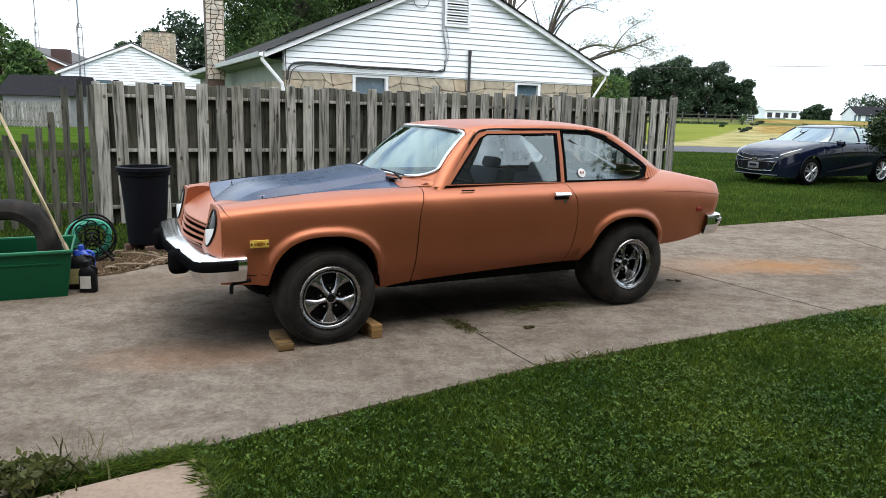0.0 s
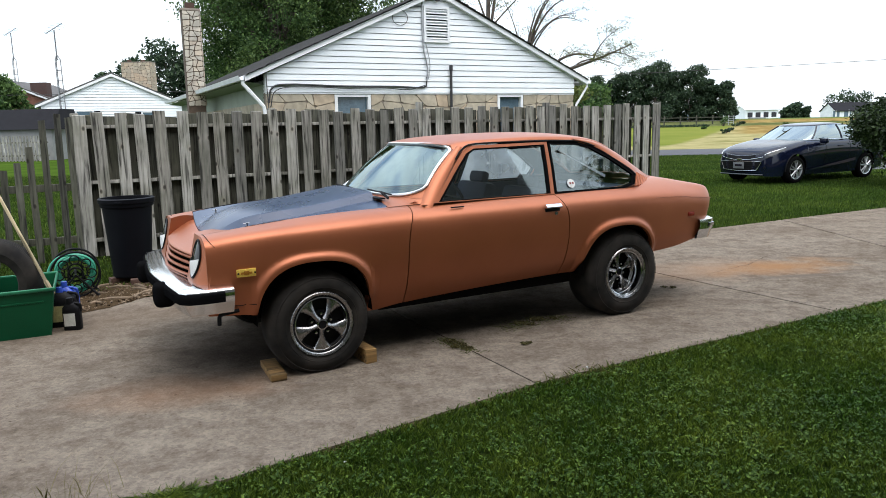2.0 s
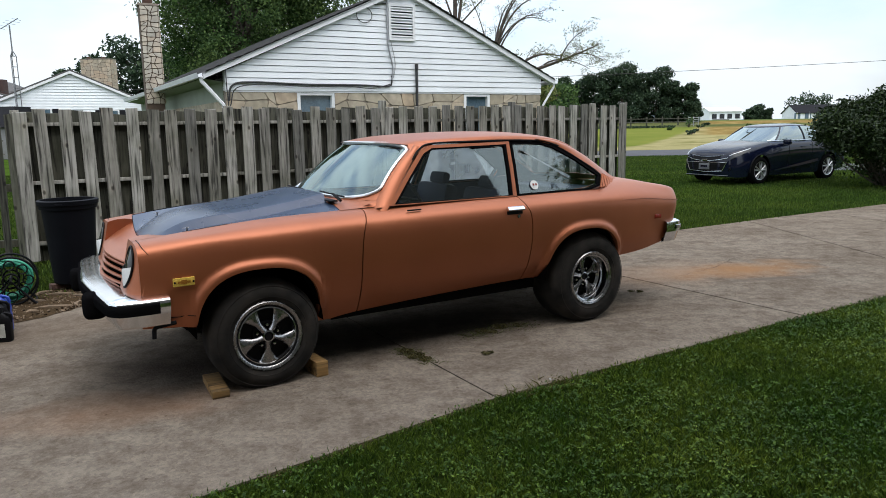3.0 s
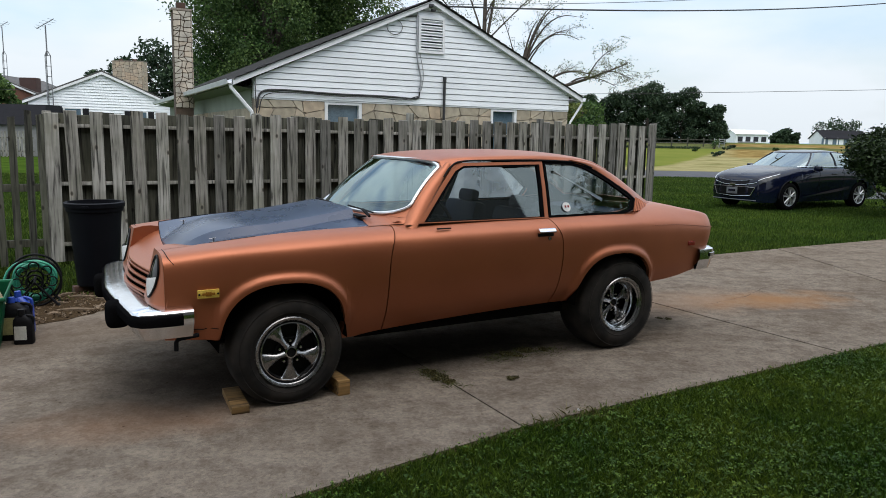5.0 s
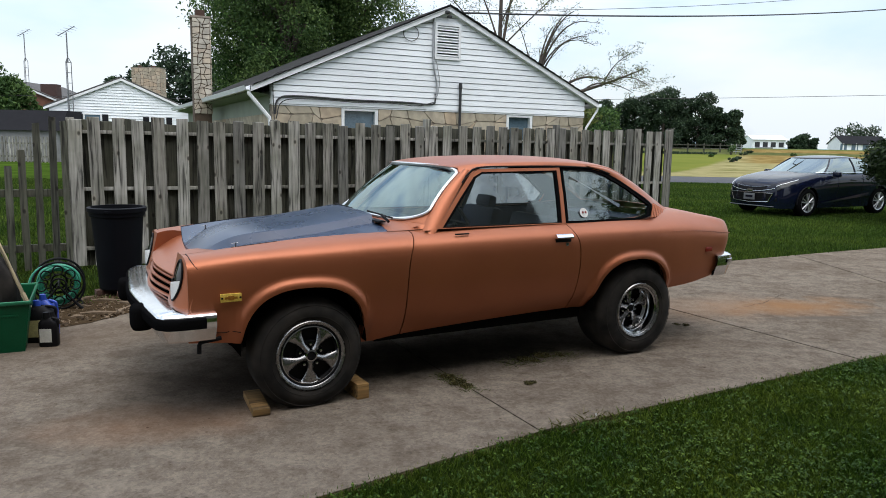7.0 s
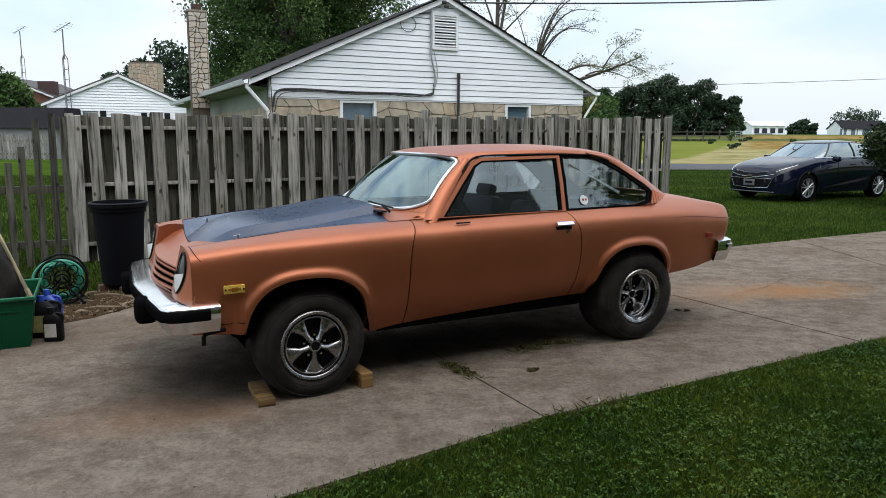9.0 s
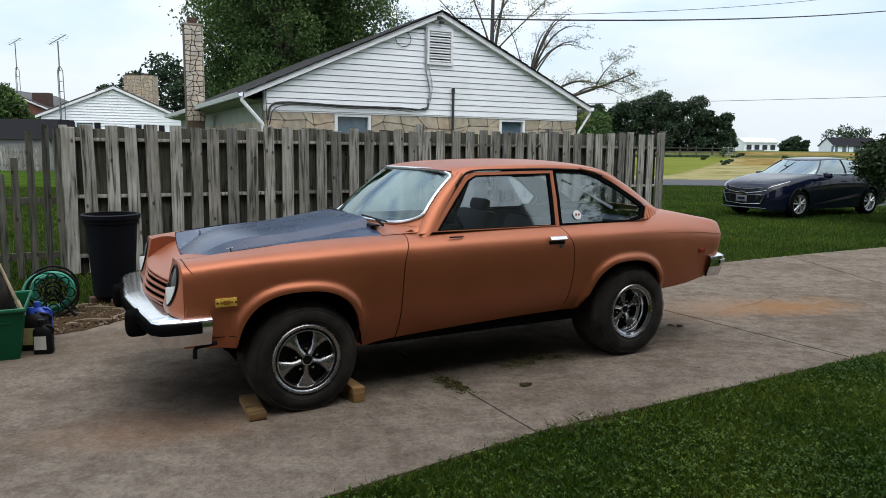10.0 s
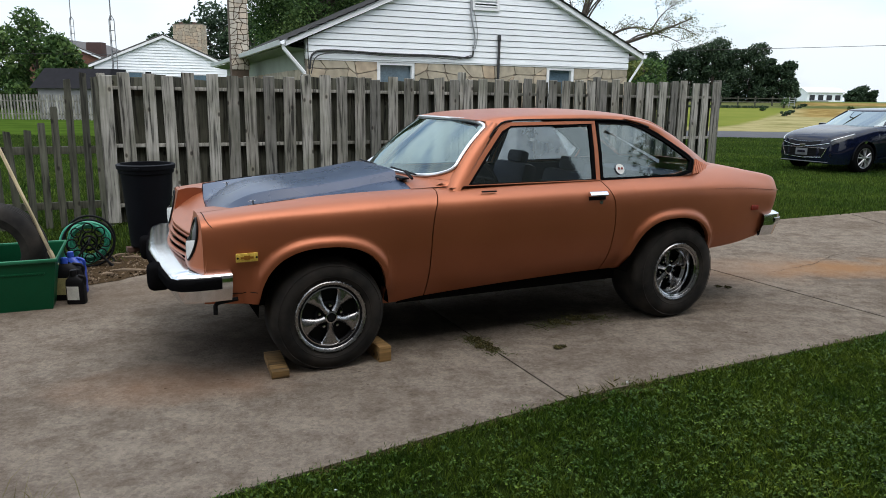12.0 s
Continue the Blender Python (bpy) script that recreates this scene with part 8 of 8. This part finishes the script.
lawn("lawn_grass", (-1.2, 4.6, 0.9, 6.1), 600000, 0.024, 0.0026, 1, M_GRASS, "short mown green lawn beside the driveway", near_lawn, 60000)
lawn("lawn_grass", (4.6, 12.0, 3.0, 10.5), 170000, 0.026, 0.0045, 2, M_GRASS, "short mown green lawn beside the driveway", near_lawn, 22000)
lawn("lawn_grass", (-8.0, 13.0, -3.6, 0.9), 120000, 0.034, 0.0045, 7, M_GRASS, "mown lawn under the house wall", near_lawn)
lawn("lawn_edge_grass", (-1.1, 6.0, 2.2, 6.9), 200000, 0.026, 0.0024, 3, M_GRASS, "longer grass along the driveway's edge", lambda x, y, g: np.abs(y - edge_y(x) + 0.045) < 0.045 * np.abs(g.normal(size=len(x))))
FAR_EDGE = [(-9, 2.5), (-3.1, 5.86), (3.82, 9.72), (5.79, 10.84), (9.47, 12.8), (26, 22)]


def far_y(x):
    return np.interp(x, [p[0] for p in FAR_EDGE], [p[1] for p in FAR_EDGE])


lawn("far_lawn_grass", (-6.0, 14.0, 6.0, 18.0), 220000, 0.045, 0.006, 4, M_FARGRASS, "mown grass behind driveway and fence", lambda x, y, g: (y > far_y(x) + 0.03 + 0.04 * g.normal(size=len(x))) & ~((x < -2.4) & (y < far_y(x) + 0.42 + 0.2 * g.random(len(x)))))
lawn("far_lawn_grass", (2.0, 26.0, 17.0, 33.3), 145000, 0.055, 0.012, 5, M_FARGRASS, "mown grass out to the road", lambda x, y, g: np.ones(len(x), bool))
lawn("yard_grass", (-22.0, -3.0, 8.0, 26.0), 150000, 0.07, 0.010, 6, M_FARGRASS, "mown grass in the yard behind the picket fence", lambda x, y, g: (y > 8.15 + (x + 4.4) * 0.5658 + 0.12) & (x < -3.0))
g_ = np.random.default_rng(9)


def ground_leaves(tufts, n, region, size, seed):
    """Small leaves in low domed tufts, scattered over the lawn."""
    g = np.random.default_rng(seed)
    cx, cy = g.uniform(region[0], region[1], tufts), g.uniform(region[2], region[3], tufts)
    drift = np.sin(cx * 2.1 + 1.3 * np.sin(cy * 1.7)) + np.sin(cy * 2.9 + 1.1 * np.sin(cx * 1.3 + 2)) + 1.2 * g.normal(size=tufts)
    k = near_lawn(cx, cy, g) & (drift > -0.9)
    cx, cy = cx[k], cy[k]
    n = int(n * len(cx) / tufts)
    i = g.integers(0, len(cx), n)
    rad = g.uniform(0.010, 0.03, len(cx))[i]
    rr, ra = np.sqrt(g.uniform(0, 1, n)), g.uniform(0, 2 * math.pi, n)
    x, y = cx[i] + rad * rr * np.cos(ra), cy[i] + rad * rr * np.sin(ra)
    tall = g.uniform(0.020, 0.040, len(cx))[i]
    p = np.stack([x, y, tall * (1 - 0.7 * rr**2) - 0.010 * g.uniform(0, 1, n)], 1)
    a = g.uniform(0, 2 * math.pi, n)
    t1, t2 = g.normal(size=n) * 0.45, g.normal(size=n) * 0.45
    s = size * g.uniform(0.5, 1.3, n)[:, None]
    u1 = np.stack([np.cos(a), np.sin(a), t1], 1) * s
    u2 = np.stack([-np.sin(a), np.cos(a), t2], 1) * s * 0.6
    v = np.stack([p - u1, p + u2, p + u1, p - u2], 1).reshape(-1, 3)
    return v, np.arange(4 * n).reshape(-1, 4)


v, q = ground_leaves(34000, 240000, (-1.2, 6.5, 0.9, 7.0), 0.0075, 10)
tagged(new("clover", quick_mesh("clover", v, q, M_CLOVER)), "small clover leaves among the lawn grass", "clover", kind="stuff")
n = 44
cx, cy = g_.uniform(-1.0, 7, n), g_.uniform(1.2, 7.5, n)
k = near_lawn(cx, cy, g_)
v, q = leaves([(x, y, 0.045) for x, y in zip(cx[k], cy[k])], [0.006] * int(k.sum()), int(k.sum()) * 8, 0.0042, 12, 0.8)
tagged(new("clover_flower", quick_mesh("clover_flower", v, q, M_WHITE)), "tiny white clover flowers in the lawn", "flower", kind="stuff")


def tuft(name, spots, n, h, w, spread_, mat, label, seed, cat="weeds"):
    g = np.random.default_rng(seed)
    c = np.array(spots)
    k = g.integers(0, len(c), n)
    p = c[k] + g.normal(size=(n, 2)) * spread_
    v, q = blades(p[:, 0], p[:, 1], g, h, w, 1.6 if h > 0.04 else 3.0)
    tagged(new(name, quick_mesh(name, v, q, mat)), label, cat, kind="stuff")


tuft("crack_weeds", [(0.01, 4.41), (0.06, 4.34), (0.13, 4.25), (-0.05, 4.5), (0.0, 4.45)], 800, 0.022, 0.0026, 0.035, M_WEED, "low weeds growing in the driveway joint", 41)
tuft("crack_weeds", [(0.55, 4.9), (0.68, 5.0), (0.45, 4.82), (0.85, 5.02)], 1500, 0.020, 0.003, 0.06, M_WEED, "dry weeds growing on the concrete", 42)
M_LITTER = leaf_mat("weed_litter", (0.045, 0.040, 0.016), (0.15, 0.13, 0.045), 0.2)
g_ = np.random.default_rng(52)
for spots, n, sd in (([(-0.02, 4.47, 0.05), (0.05, 4.38, 0.05), (0.10, 4.30, 0.04), (0.02, 4.33, 0.03)], 900, 61), ([(0.52, 4.90, 0.05), (0.66, 5.00, 0.06), (0.80, 5.02, 0.04), (0.60, 4.86, 0.04)], 800, 62), ([(0.50, 4.38, 0.03), (0.53, 4.40, 0.02)], 220, 63), ([(1.95, 6.02, 0.03), (2.02, 6.0, 0.03)], 160, 64)):
    v, q = leaves([(x, y, 0.010) for x, y, r in spots], [r for x, y, r in spots], n, 0.008, sd, 0.15)
    tagged(new("weed_litter", quick_mesh("weed_litter", v, q, M_LITTER)), "flattened brownish weeds and litter on the concrete", "weeds", kind="stuff")
tuft("edge_weeds", [(0.6, 3.68), (0.9, 3.86), (0.75, 3.78)], 240, 0.036, 0.0022, 0.05, M_DRYGRASS, "dry grass at the driveway's edge", 43)
tuft("edge_dry_grass", [(x, float(edge_y(x)) - 0.012) for x in np.linspace(-0.6, 5.5, 160) if noise.noise(Vector((x * 2.3, 4, 0))) > -0.12], 5200, 0.016, 0.0022, 0.020, M_DRYGRASS, "dry yellow fringe of grass along the driveway's edge", 48, "grass")
tuft("pad_grass", [(-1.12 - 0.055 * i, 2.40 - 0.036 * i) for i in range(9)], 5200, 0.032, 0.0024, 0.026, M_GRASS, "grass growing between driveway and path", 44, "grass")
g_ = np.random.default_rng(19)
n = 34
wx, wy = g_.normal(-1.66, 0.10, n), g_.normal(2.07, 0.07, n)
v, q = leaves([(x, y, 0.03 + 0.05 * g_.random()) for x, y in zip(wx, wy)], [0.04] * n, 520, 0.020, 23, 0.8)
tagged(new("leafy_weeds", quick_mesh("leafy_weeds", v, q, M_WEED)), "pale broad-leaved weeds at the path's corner", "weeds", kind="stuff")
tuft("corner_weeds", [(-1.58, 2.1), (-1.66, 2.02), (-1.5, 2.12), (-1.75, 2.05)], 160, 0.06, 0.006, 0.07, M_WEED, "broad-leaved weeds at the path's corner", 45)
tuft("pad_grass", [(lerp(-1.05, -0.33, i / 24), lerp(2.32, 1.18, i / 24)) for i in range(25)], 4200, 0.036, 0.0022, 0.016, M_GRASS, "grass growing over the path slab's edge", 47, "grass")
tuft("stalks", [(-1.55, 2.25), (-1.45, 2.30), (-1.6, 2.3)], 46, 0.15, 0.0016, 0.09, M_DRYGRASS, "dry seed stalks over the concrete", 46)
g_ = np.random.default_rng(15)
n = 1500
lt, lu = g_.uniform(0.5, 6.5, n), g_.uniform(0.0, 1.0, n) ** 1.4
lx = np.interp(lt, range(8), [r[1] for r in DIRT_LOW]) - 0.49 * lu
ly = np.interp(lt, range(8), [r[2] for r in DIRT_LOW]) + 0.87 * lu
v, q = leaves([(x, y, 0.012) for x, y in zip(lx, ly)], [0.008] * n, n, 0.021, 16, 0.3)
tagged(new("dead_leaves", quick_mesh("dead_leaves", v, q, M_BRANCH)), "dead brown leaves on the dirt", "leaves", kind="stuff")
